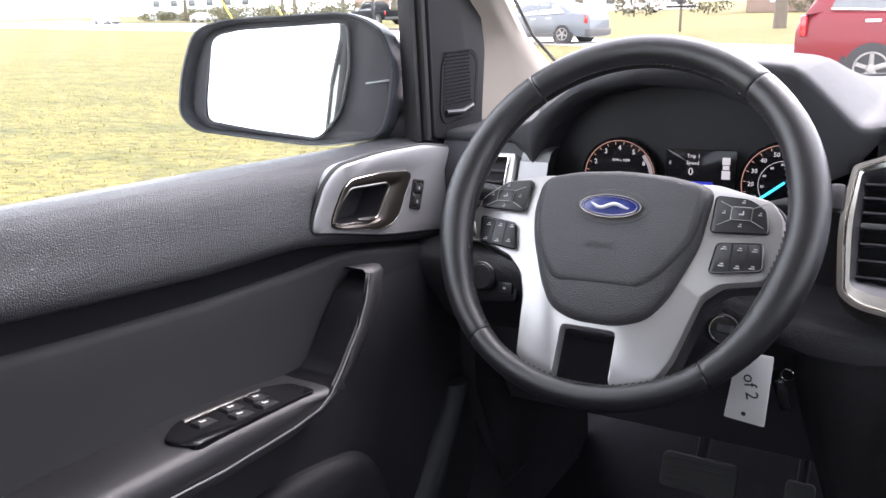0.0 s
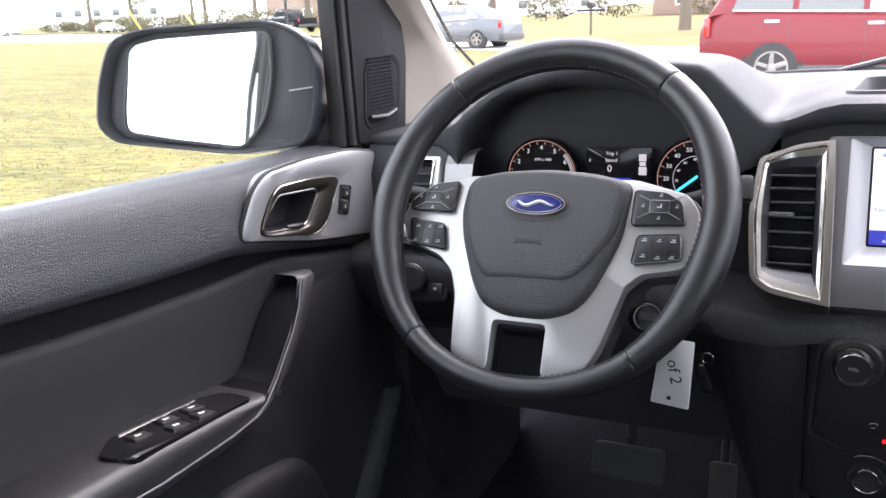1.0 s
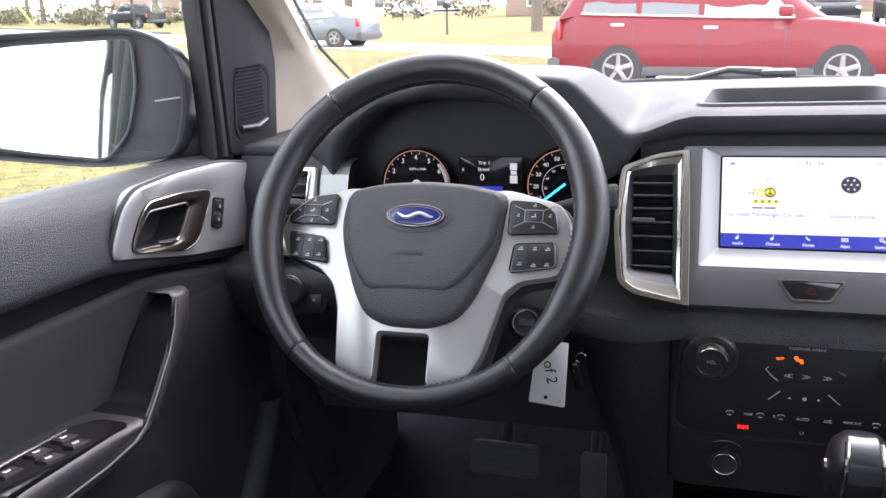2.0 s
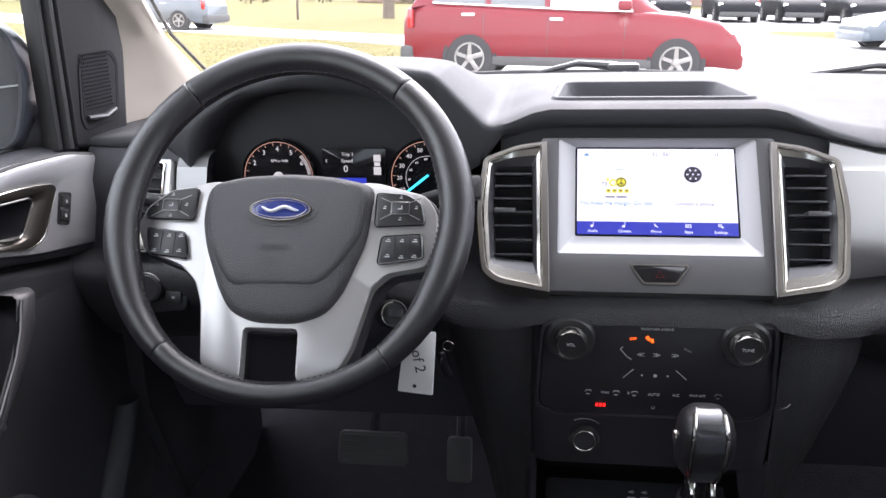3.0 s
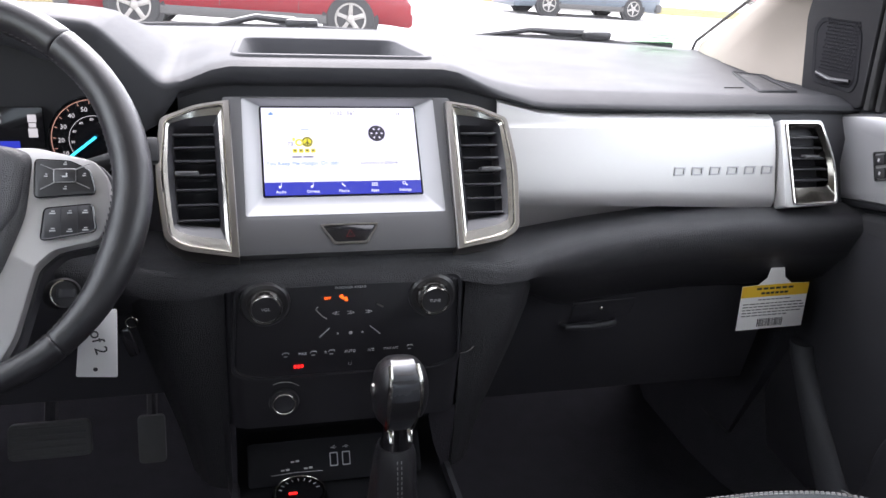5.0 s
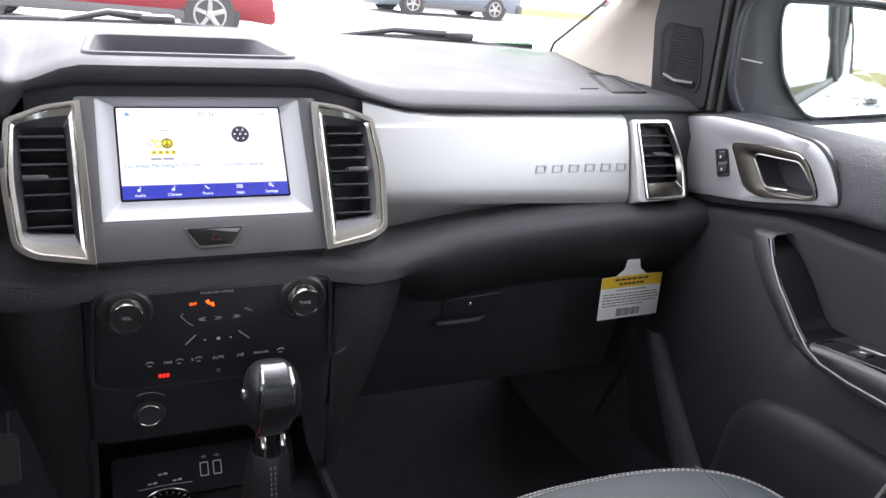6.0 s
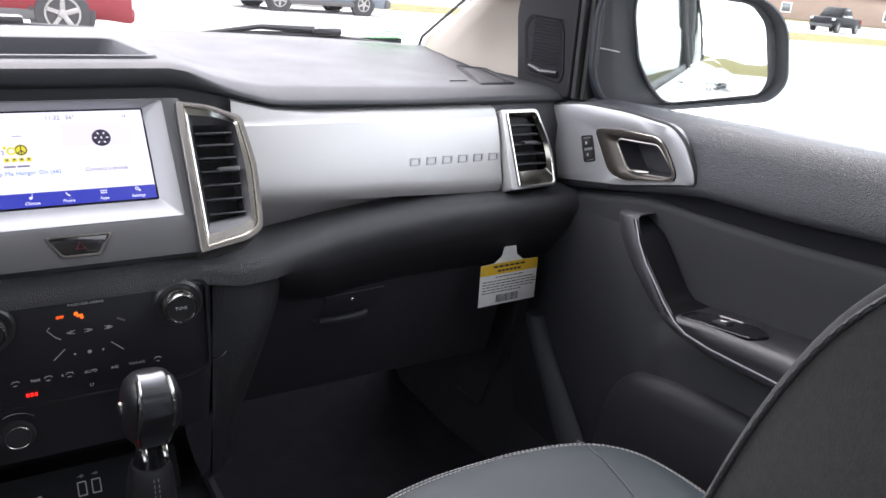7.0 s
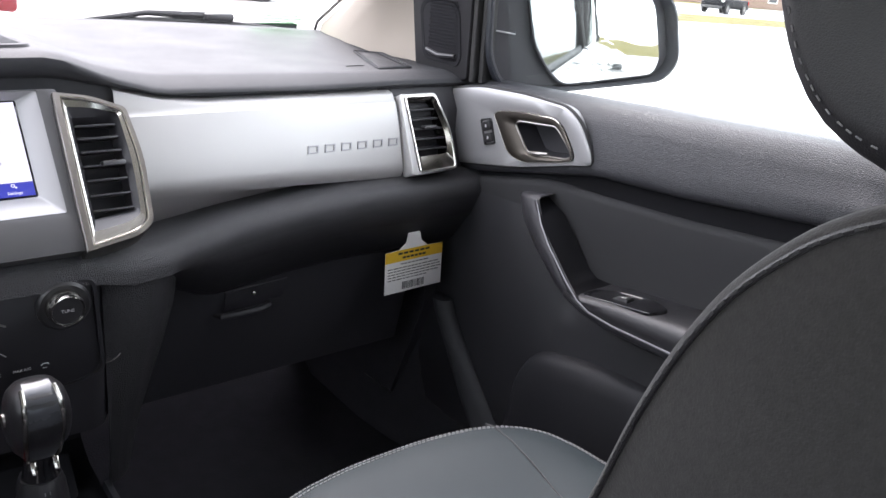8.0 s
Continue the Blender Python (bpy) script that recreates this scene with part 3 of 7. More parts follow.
on_screen("station_mark_lines", joined(tube([(0.0052 * math.cos(a), 0.0052 * math.sin(a), 0) for a in np.linspace(0, 6.28, 17)], 0.0006, 6), block((0.0009, 0.010, 0.0006), (0, 0, 0), 0), block((0.0009, 0.0055, 0.0006), bevel=0, turn=pose(0.0016, -0.002, 0, 0, 0, 45)), block((0.0009, 0.0055, 0.0006), bevel=0, turn=pose(-0.0016, -0.002, 0, 0, 0, -45)),
                                       *[panel(-0.0155 + 0.0068 * k, -0.0112, -0.0132 + 0.0068 * k, -0.0095) for k in range(4)]), LIT_DARK, -0.0385, 0.0105, 0.0010)
on_screen("tuning_bar", panel(-0.0045, -0.0004, 0.0045, 0.0004), LIT_TITLE, -0.0405, 0.0262, 0.0006)
dial = on_screen("dial_icon", lathe([(0.0098, 0), (0.0098, 0.0005)], 28), LIT_DARK, 0.0415, 0.0205, 0.0006)
on_screen("dial_icon_marks", joined(*[block((0.0016, 0.0024, 0.0003), bevel=0, turn=pose(0.0415 + 0.006 * math.cos(a), 0.0205 + 0.006 * math.sin(a), 0, 0, 0, math.degrees(a) + 90)) for a in np.linspace(0, 6.28, 7)[:-1]], lathe([(0.0012, 0), (0.0012, 0.0003)], 10, turn=pose(0.0415, 0.0205, 0))), LIT_LILAC, 0, 0, 0.0013)
hazard = part("hazard_button", plate(rounded([(-0.0295, -0.0945), (-0.017, -0.113), (0.017, -0.113), (0.0295, -0.0945)][::-1], 0.003), 0.010, 0.0142, 0.001), PIANO, touchscreen, "gloss black hazard light button")
part("button_frame", collar(rounded([(-0.0325, -0.0925), (-0.0185, -0.1155), (0.0185, -0.1155), (0.0325, -0.0925)], 0.003), rounded([(-0.0295, -0.0945), (-0.017, -0.113), (0.017, -0.113), (0.0295, -0.0945)], 0.003), 0.010, 0.0148, edge=0.0006), NICKEL, touchscreen)
part("hazard_mark", moved(tube([(0, 0.004, 0), (0.0045, -0.0035, 0), (-0.0045, -0.0035, 0)], 0.0004, 5, closed=True), pose(0, -0.104, 0.0145)), material("dull_red_print", (0.22, 0.012, 0.01), 0.5), hazard)


# ---- air vents ----
def air_vent(side):
    """A tall vent beside the screen, for the passenger's side (1) or mirrored (-1)."""
    vent = thing("air_vent", "tall dashboard air vent with chrome frame and black slats", "air vent", "dashboard air vents", turn=FACE)
    out = [(0.1225, 0.0525), (0.158, 0.0470), (0.1955, 0.0310), (0.2010, -0.030), (0.1925, -0.1065), (0.175, -0.1195), (0.1175, -0.1290)]
    mid = [(0.1300, 0.0475), (0.157, 0.0430), (0.1905, 0.0275), (0.1952, -0.030), (0.1872, -0.1030), (0.172, -0.1135), (0.1258, -0.1225)]
    ope = [(0.1400, 0.0280), (0.160, 0.0275), (0.1838, 0.0268), (0.1825, -0.030), (0.1790, -0.0840), (0.1650, -0.0865), (0.1366, -0.0905)]
    radii = [0.002, 0.01, 0.006, 0.02, 0.008, 0.012, 0.002]
    a, b, c = (rounded(o, radii) for o in (out, mid, ope))
    part("outer_frame", mirrored(collar(a, b, -0.012, 0.021), side), NICKEL, vent, "brushed nickel outer frame")
    rim = bmesh.new()
    ledge = [(p[0] + 0.5 * (q[0] - p[0]), p[1] + 0.5 * (q[1] - p[1])) for p, q in zip(b, c)]
    spread(rim, [[(x, y, z) for x, y in o] for o, z in ((b, 0.0185), (b, 0.0165), (ledge, 0.0138), (ledge, 0.0120))], closed=True)
    part("inner_frame", mirrored(rim, side), BRUSHED, vent, "polished chrome inner frame")
    throat = bmesh.new()
    spread(throat, [[(x, y, z) for x, y in o] for o, z in ((ledge, 0.0126), (c, 0.0060), (c, -0.02))], closed=True)
    part("throat", mirrored(throat, side), SLAT, vent, "satin black throat")
    part("bright_edge", mirrored(tube([(x, y, 0.0190) for x, y in b], 0.0018, 6, closed=True), side), CHROME, vent, "thin bright chrome edge")
    part("duct", mirrored(plate(c, -0.026, -0.02, 0.0005), side), DEEP, vent)
    for k, y in enumerate((0.0180, 0.0030, -0.0128, -0.0292, -0.0458, -0.0630, -0.0802)):
        lo, hi = 0.1400 - 0.0005 * k, 0.1832 - 0.0007 * k
        slat = block((hi - lo, 0.0026, 0.020), bevel=0.0009, turn=pose((lo + hi) / 2, y, 0.0010, 16, 0, 0))
        part("slat", mirrored(slat, side), SLAT, vent)
    tab = block((0.0245, 0.0058, 0.015), bevel=0.0018, turn=pose(0.1690, -0.0305, 0.0105, 16, 0, 0))
    part("vent_tab", mirrored(tab, side), FASCIA, vent, "grey slider tab on the middle slat")
    return vent


air_vent(-1)
air_vent(1)


def end_vent(side):
    turn = basis((side * 0.600, -0.024, 1.110), (1, 0, 0), (0, 0.42, 1))
    vent = thing("air_vent", "narrow dashboard end vent with chrome frame and black slats", "air vent", "dashboard air vents", turn=turn)
    out = [(-0.0170, 0.0495), (0.0480, 0.0495), (0.0665, -0.0100), (0.0645, -0.0640), (-0.0180, -0.0670), (-0.0170, 0.0)]
    mid = [(-0.0088, 0.0450), (0.0435, 0.0450), (0.0612, -0.0100), (0.0592, -0.0615), (-0.0045, -0.0630), (-0.0066, 0.0)]
    ope = [(-0.0040, 0.0390), (0.0400, 0.0390), (0.0548, -0.0100), (0.0532, -0.0400), (0.0006, -0.0412), (-0.0014, 0.0)]
    a, b, c = (rounded(o, [0.004, 0.006, 0.03, 0.006, 0.004, 0.02]) for o in (out, mid, ope))
    part("outer_frame", mirrored(collar(a, b, -0.02, 0.004, edge=0.002), side), SILVER, vent, "satin silver surround")
    rim = bmesh.new()
    spread(rim, [[(x, y, z) for x, y in o] for o, z in ((b, 0.0030), (b, 0.0062), ([(0.8 * p[0] + 0.2 * q[0], 0.8 * p[1] + 0.2 * q[1]) for p, q in zip(b, c)], 0.0062), (c, 0.0010), (c, -0.024))], closed=True)
    part("inner_frame", mirrored(rim, side), DARKCHROME, vent, "dark polished chrome inner frame")
    part("bright_edge", mirrored(tube([(x, y, 0.0060) for x, y in b], 0.0013, 6, closed=True), side), CHROME, vent, "thin bright chrome edge")
    part("duct", mirrored(plate(c, -0.028, -0.022, 0.0005), side), DEEP, vent)
    for k, y in enumerate((0.0285, 0.0145, 0.0002, -0.0142, -0.0288)):
        lo, hi = -0.003 + 0.0009 * k, (0.0425, 0.0465, 0.0505, 0.0540, 0.0535)[k]
        part("slat", mirrored(block((hi - lo, 0.0024, 0.018), bevel=0.0008, turn=pose((lo + hi) / 2, y, -0.0080, 16, 0, 0)), side), SLAT, vent)
    part("vent_tab", mirrored(block((0.024, 0.0050, 0.012), bevel=0.0015, turn=pose(0.0265, 0.0, 0.0025, 16, 0, 0)), side), FASCIA, vent)


end_vent(1)
end_vent(-1)

# ---- climate and radio panel ----
STACK = basis((0, -0.108, 0.945), (1, 0, 0), (0, -0.06, 1))
climate = thing("climate_panel", "gloss black radio and climate control panel", "control panel", turn=STACK)
face = rounded([(-0.128, -0.052), (-0.122, 0.056), (0.122, 0.056), (0.128, -0.052), (0.104, -0.062), (-0.104, -0.062)][::-1], [0.01, 0.02, 0.012, 0.012, 0.02, 0.01])
part("panel", plate(face, -0.02, 0.0, 0.002), PANEL, climate)
part("panel_surround", collar([(x * 1.035, y * 1.06) for x, y in face], face, -0.02, 0.003), PANEL, climate)
for side, text in ((-1, "VOL"), (1, "TUNE")):
    m = pose(side * 0.0932, 0.0330, 0) @ Matrix.Scale(0.92, 4)
    part("knob_collar", moved(lathe([(0.0300, -0.002), (0.0295, 0.004), (0.0265, 0.007), (0.0215, 0.006), (0.0205, 0.0)], 36, hollow=True), m), SWITCH, climate)
    knob = part("knob", moved(lathe([(0.0200, 0.0), (0.0198, 0.016), (0.0165, 0.019), (0.0160, 0.018), (0.0002, 0.018)], 36), m), SWITCH, climate, "black rotary knob with chrome ring")
    part("knob_ring", moved(lathe([(0.0214, 0.004), (0.0214, 0.0100), (0.0207, 0.0130), (0.0180, 0.0200), (0.0172, 0.0204), (0.0168, 0.0195), (0.0168, 0.0182)], 36, hollow=True), m), CHROME, knob)
    part("knob_text", moved(lettering(text, 0.0054), m @ pose(0, 0.0, 0.0185)), PRINT, knob)
for text, x, y, size, mat in (("PASSENGER AIRBAG", 0.0, 0.0470, 0.0039, PRINT), ("OFF", -0.0255, 0.0345, 0.0044, LIT_AMBER), ("AUTO", 0.001, -0.0345, 0.0046, PRINT), ("MAX", -0.053, -0.0340, 0.0042, PRINT),
                              ("A/C", 0.025, -0.0345, 0.0046, PRINT), ("MAX A/C", 0.0485, -0.0340, 0.0042, PRINT), ("R", -0.027, -0.0340, 0.0042, PRINT)):
    part("panel_text", moved(lettering(text, size), pose(x, y, 0.0004)), mat, climate)
part("airbag_sign", joined(lathe([(0.0022, 0), (0.0022, 0.0004)], 10, turn=pose(-0.010, 0.0365, 0.0003)), block((0.006, 0.0025, 0.0006), (-0.0065, 0.034, 0.0005), 0), block((0.003, 0.0022, 0.0006), (-0.0045, 0.0315, 0.0005), 0)), LIT_AMBER, climate, "glowing amber airbag sign")
part("heated_seat_light", joined(*[block((0.0028, 0.0040, 0.0006), (-0.0615 + 0.0040 * k, -0.0500, 0.0005), 0.0002) for k in range(3)]), LIT_RED, climate, "three glowing red level lights")
for x, sgn in ((-0.019, -1), (0.001, 0), (0.021, 1)):
    marks = [tube([(x - 0.004 * d + o, y, 0.0004), (x + 0.001 * d + o, 0.0155, 0.0004)], 0.0003, 4) for d in ((sgn or 1),) for o in (0, 0.003) for y in (0.0135, 0.0175)]
    part("media_mark", joined(*marks), PRINT, climate)
part("media_frame", tube([(-0.036, 0.0245, 0.0004), (-0.0385, 0.0215, 0.0004), (-0.031, 0.0125, 0.0004), (-0.026, 0.009, 0.0004)], 0.0006, 5), NICKEL, climate)
part("media_frame", tube([(0.030, 0.0245, 0.0006), (0.0375, 0.0205, 0.0006)], 0.0011, 5), NICKEL, climate)
for x0, x1 in ((-0.034, -0.023), (0.023, 0.035)):
    part("divider", tube([(x0, -0.014 if x0 < 0 else -0.003, 0.0004), (x1, -0.003 if x0 < 0 else -0.014, 0.0004)], 0.0005, 5), PRINT, climate)
for x in (-0.0135, 0.001, 0.0145):
    part("fan_mark", lathe([(0.0012 if x != 0.001 else 0.0022, 0), (0.0008, 0.0004)], 8, turn=pose(x, -0.0105, 0.0002)), PRINT, climate)
for x in (-0.072, -0.041, -0.0205, 0.0705):
    part("button_mark", joined(tube([(x - 0.0035, -0.0335, 0.0003), (x - 0.002, -0.0315, 0.0003), (x + 0.003, -0.0315, 0.0003), (x + 0.004, -0.0335, 0.0003)], 0.0004, 4), tube([(x - 0.002, -0.0365, 0.0003), (x + 0.002, -0.0365, 0.0003)], 0.0004, 4)), PRINT, climate)
part("power_mark", tube([(0.001 + 0.0018 * math.cos(a), -0.0510 + 0.0018 * math.sin(a), 0.0003) for a in np.linspace(2, 7.4, 10)], 0.0003, 4), PRINT, climate)

# ---- centre stack and console ----
console = thing("centre_console", "black plastic centre console between the seats", "centre console", at=(0, -0.2, 0.5))
CON = console.matrix_world.inverted()


def in_console(bm):
    return moved(bm, CON)


rows = []
for x, y in ((-0.140, 0.35), (-0.140, -0.085), (-0.132, -0.098), (-0.118, -0.103), (0.118, -0.103), (0.132, -0.098), (0.140, -0.085), (0.140, 0.35)):
    rows.append([(x, y, 1.015), (x, y, 0.90), (x * 0.97, y + 0.004 if y < 0.3 else y, 0.815)])
part("stack_body", in_console(sheet(rows)), PANEL, console, "dark plastic centre stack", 60)
for side in (-1, 1):
    flank = []
    for z, f in ((1.005, 1.0), (0.97, 1.0), (0.93, 0.96), (0.88, 0.86), (0.82, 0.72), (0.76, 0.58), (0.70, 0.48)):
        flank.append([(side * (0.136 + w * f), y + 0.10 * (1 - f) * (1 if w > 0.01 else 0.3), z) for w, y in ((0.0, -0.097), (0.012, -0.100), (0.034, -0.098), (0.058, -0.090), (0.080, -0.076), (0.102, -0.050), (0.116, 0.0), (0.120, 0.16))])
    part("stack_flank", in_console(sheet(flank)), FLANK, console, "grained charcoal flank of the centre stack", 60)
for side in (-1, 1):
    rows = [[(side * x, y, z) for y, z in ((-0.07, 0.722), (-0.09, 0.720), (-0.115, 0.718), (-0.16, 0.715), (-0.60, 0.715))] for x in (0.137, 0.130)]
    rows.append([(side * 0.128, y, z - 0.006) for y, z in ((-0.07, 0.718), (-0.09, 0.716), (-0.115, 0.714), (-0.15, 0.712), (-0.60, 0.712))])
    outer_wall = [[(side * 0.137, y, z) for y, z in ((-0.07, 0.722), (-0.09, 0.720), (-0.115, 0.718), (-0.16, 0.715), (-0.60, 0.715))], [(side * 0.150, y, 0.50) for y in (-0.05, -0.06, -0.08, -0.15, -0.60)]]
    part("console_edge", in_console(joined(sheet(rows), sheet(outer_wall))), DEEP, console, "satin black console side rail")
deck = [[(x, y, z) for x in np.linspace(-0.130, 0.130, 9)] for y, z in ((0.02, 0.80), (0.02, 0.735), (-0.01, 0.715), (-0.08, 0.705), (-0.20, 0.70), (-0.60, 0.70))]
part("console_deck", in_console(sheet(deck)), MATTE, console)
PORTS = basis((0, -0.0665, 0.7260), (1, 0, 0), (0, 0.55, 0.83))
for x in (-0.0155, 0.0075):
    port = collar(rounded([(-0.0075, -0.0125), (0.0075, -0.0125), (0.0075, 0.0125), (-0.0075, 0.0125)], 0.002), rounded([(-0.0058, -0.0105), (0.0058, -0.0105), (0.0058, 0.0105), (-0.0058, 0.0105)], 0.0015), 0, 0.0015, edge=0.0004)
    part("usb_port", in_console(moved(port, PORTS @ pose(0.68 * x - 0.001, 0.0120, 0.0002) @ Matrix.Scale(0.68, 4))), PRINT, console, "pale outlined charging port")
    mark = joined(tube([(-0.005, 0, 0), (0.005, 0, 0)], 0.0005, 4), tube([(-0.002, 0, 0), (0.0005, 0.0022, 0), (0.003, 0.0022, 0)], 0.0004, 4), tube([(-0.001, 0, 0), (0.001, -0.002, 0), (0.0025, -0.002, 0)], 0.0004, 4))
    part("usb_mark", in_console(moved(mark, PORTS @ pose(0.68 * x - 0.001, 0.0265, 0.0006) @ Matrix.Scale(0.75, 4))), PRINT, console)
plinth = plate(rounded([(-0.118, -0.014), (0.10, -0.014), (0.10, 0.040), (-0.118, 0.040)], 0.006), -0.02, 0.0, 0.002)
part("port_panel", in_console(moved(plinth, PORTS)), MATTE, console)
socket = part("power_socket", in_console(joined(lathe([(0.0175, -0.001), (0.0165, 0.004), (0.0130, 0.0045)], 28, hollow=True, turn=basis((-0.0745, -0.104, 0.8500), (1, 0, 0), (0, 0, 1))))), SWITCH, console, "round black power socket with chrome ring")
part("socket_ring", in_console(lathe([(0.0134, 0.003), (0.0133, 0.005), (0.0130, 0.0062), (0.0126, 0.0066), (0.0121, 0.0062), (0.0118, 0.005), (0.0116, 0.002)], 28, hollow=True, turn=basis((-0.0745, -0.104, 0.8500), (1, 0, 0), (0, 0, 1)))), BRUSHED, socket)
part("socket_cap", in_console(lathe([(0.0120, 0.001), (0.0117, 0.003), (0.0002, 0.0035)], 24, turn=basis((-0.0745, -0.104, 0.8500), (1, 0, 0), (0, 0, 1)))), DEEP, socket)
dial_at = basis((-0.058, -0.104, 0.7085), (1, 0, 0), (0, 1, 0.06))
drive_dial = part("drive_dial", in_console(lathe([(0.036, -0.002), (0.035, 0.004), (0.0325, 0.012), (0.030, 0.016), (0.028, 0.0168), (0.026, 0.0160), (0.0002, 0.0160)], 36, turn=dial_at)), PIANO, console, "round black drive mode dial")
part("dial_ring", in_console(moved(tube([(0.0305 * math.cos(a), 0.0305 * math.sin(a), 0.0163) for a in np.linspace(0, 2 * math.pi, 41)[:-1]], 0.0009, 6, closed=True), dial_at)), BRUSHED, drive_dial, "thin bright ring")
ticks = [block((0.0042, 0.0008, 0.0004), bevel=0, turn=dial_at @ pose(0.0235 * math.cos(a), 0.0235 * math.sin(a), 0.0163, 0, 0, math.degrees(a))) for a in np.linspace(0.3, 2.84, 9)]
part("dial_marks", in_console(joined(*ticks)), PRINT, drive_dial)
part("socket_arc", in_console(tube([(-0.0747 + 0.026 * math.cos(a), -0.1045, 0.8500 + 0.026 * math.sin(a)) for a in np.linspace(2.05, 0.85, 12)], 0.0004, 5)), NICKEL, socket, "thin arc over the socket")
part("panel_seam", in_console(tube([(0.135, -0.0955, 0.892), (0.1415, -0.0985, 0.8945), (0.147, -0.1010, 0.899), (0.150, -0.1015, 0.903)], 0.0006, 5)), NICKEL, console)
for x, y in ((-0.060, 0.0134), (-0.0725, 0.004), (-0.044, 0.0042)):
    part("drive_text_bar", in_console(moved(joined(block((0.0045, 0.0018, 0.0004), (x - 0.003, y, 0.0003), 0), block((0.0045, 0.0024, 0.0004), (x + 0.003, y + 0.0004, 0.0003), 0)), PORTS)), PRINT, console)
part("dial_scale_line", in_console(moved(tube([(-0.0896, -0.0012, 0.0003), (-0.061, 0.0003, 0.0003), (-0.0264, -0.0004, 0.0003)], 0.0004, 4), PORTS)), PRINT, console)
part("drive_lamp", in_console(block((0.010, 0.004, 0.0006), (-0.066, -0.106, 0.7250), 0)), LIT_RED, console)

# ---- gear selector ----
shifter = thing("gear_selector", "leather gear selector with silver trim and stitched boot", "gear lever", at=(0.040, -0.215, 0.70))
GEAR = shifter.matrix_world.inverted()
rings = []
for z, w, d, cy in ((0.8755, 0.0160, 0.0150, -0.206), (0.8795, 0.0185, 0.0170, -0.207), (0.886, 0.0225, 0.0208, -0.210), (0.896, 0.0260, 0.0250, -0.215), (0.909, 0.0280, 0.0282, -0.219), (0.923, 0.0284, 0.0300, -0.222), (0.936, 0.0272, 0.0300, -0.223), (0.946, 0.0245, 0.027, -0.224), (0.953, 0.019, 0.021, -0.224), (0.9565, 0.009, 0.010, -0.224)):
    rings.append([(0.036 + w * math.copysign(abs(math.cos(a)) ** 0.75, math.cos(a)), cy + d * math.copysign(abs(math.sin(a)) ** 0.75, math.sin(a)), z) for a in [2 * math.pi * k / 28 for k in range(28)]])
knob = part("knob", moved(skin(rings), GEAR), WHEELSKIN, shifter, "black leather selector knob")
inlay = []
for z, w, cy, d in ((0.8765, 0.0120, -0.207, 0.0190), (0.885, 0.013, -0.211, 0.0225), (0.905, 0.0145, -0.218, 0.0265), (0.925, 0.0150, -0.222, 0.0305), (0.940, 0.0145, -0.2235, 0.0300), (0.950, 0.0135, -0.224, 0.0245), (0.9565, 0.0125, -0.224, 0.0150), (0.9585, 0.0115, -0.224, 0.003)):
    inlay.append([(0.036 + w * u, cy - d + 0.002 * u * u, z) for u in (-1, -0.6, 0, 0.6, 1)])
part("inlay", moved(sheet(inlay, 0.002), GEAR), material("slate_selector_inlay", (0.058, 0.062, 0.068), 0.28, metal=0.3), knob, "satin slate inlay down the front")
for s in (-1, 1):
    path = [(0.036 + s * (w + 0.0012), cy - d + 0.0025, z) for z, w, cy, d in ((0.8765, 0.0120, -0.207, 0.0190), (0.885, 0.013, -0.211, 0.0225), (0.905, 0.0145, -0.218, 0.0265), (0.925, 0.0150, -0.222, 0.0305), (0.940, 0.0145, -0.2235, 0.0300), (0.950, 0.0135, -0.224, 0.0245), (0.9575, 0.0125, -0.224, 0.0150))]
    part("knob_trim", moved(tube(path, 0.0024, 8), GEAR), BRUSHED, knob, "thin chrome strip")
    part("neck_trim", moved(block((0.0052, 0.0045, 0.0165), bevel=0.001, turn=pose(0.038 + s * 0.0100, -0.2205, 0.8670, -32, 0, 0)), GEAR), CHROME, shifter, "small chrome bar")
part("release_button", moved(lathe([(0.007, 0), (0.0065, 0.003), (0.003, 0.004)], 16, turn=basis((0.0095, -0.222, 0.925), (0, 1, 0), (0, 0, 1)) @ pose(0, 0, 0, 180)), GEAR), NICKEL, knob)
part("neck", moved(lathe([(0.0185, 0.830), (0.0178, 0.848), (0.0152, 0.856), (0.0148, 0.880)], 20, turn=pose(0.037, -0.205, 0)), GEAR), PIANO, shifter)
rings = []
for z, w, d in ((0.700, 0.046, 0.060), (0.715, 0.040, 0.054), (0.750, 0.0315, 0.042), (0.785, 0.0265, 0.034), (0.805, 0.0245, 0.031), (0.822, 0.0232, 0.028), (0.837, 0.0215, 0.025), (0.8475, 0.0185, 0.020)):
    rings.append([(0.036 + w * math.cos(a) * (1 + 0.05 * math.sin(5 * a + 40 * z)), -0.205 + d * math.sin(a) * (1 + 0.05 * math.cos(4 * a + 60 * z)), z) for a in [2 * math.pi * k / 32 for k in range(32)]])
boot = part("boot", moved(skin(rings), GEAR), WHEELSKIN, shifter, "folded black leather boot")
for x in (-0.0022, 0.0022):
    dashes = []
    for k in range(17):
        z = 0.752 + 0.0055 * k
        d = float(np.interp(z, [0.70, 0.715, 0.75, 0.785, 0.805, 0.822, 0.837, 0.8475], [0.066, 0.058, 0.046, 0.037, 0.0325, 0.0295, 0.0265, 0.0215]))
        dashes.append(block((0.0008, 0.0008, 0.0034), (0.036 + x, -0.206 - d, z), 0))
    part("seam", moved(joined(*dashes), GEAR), STITCH, boot)

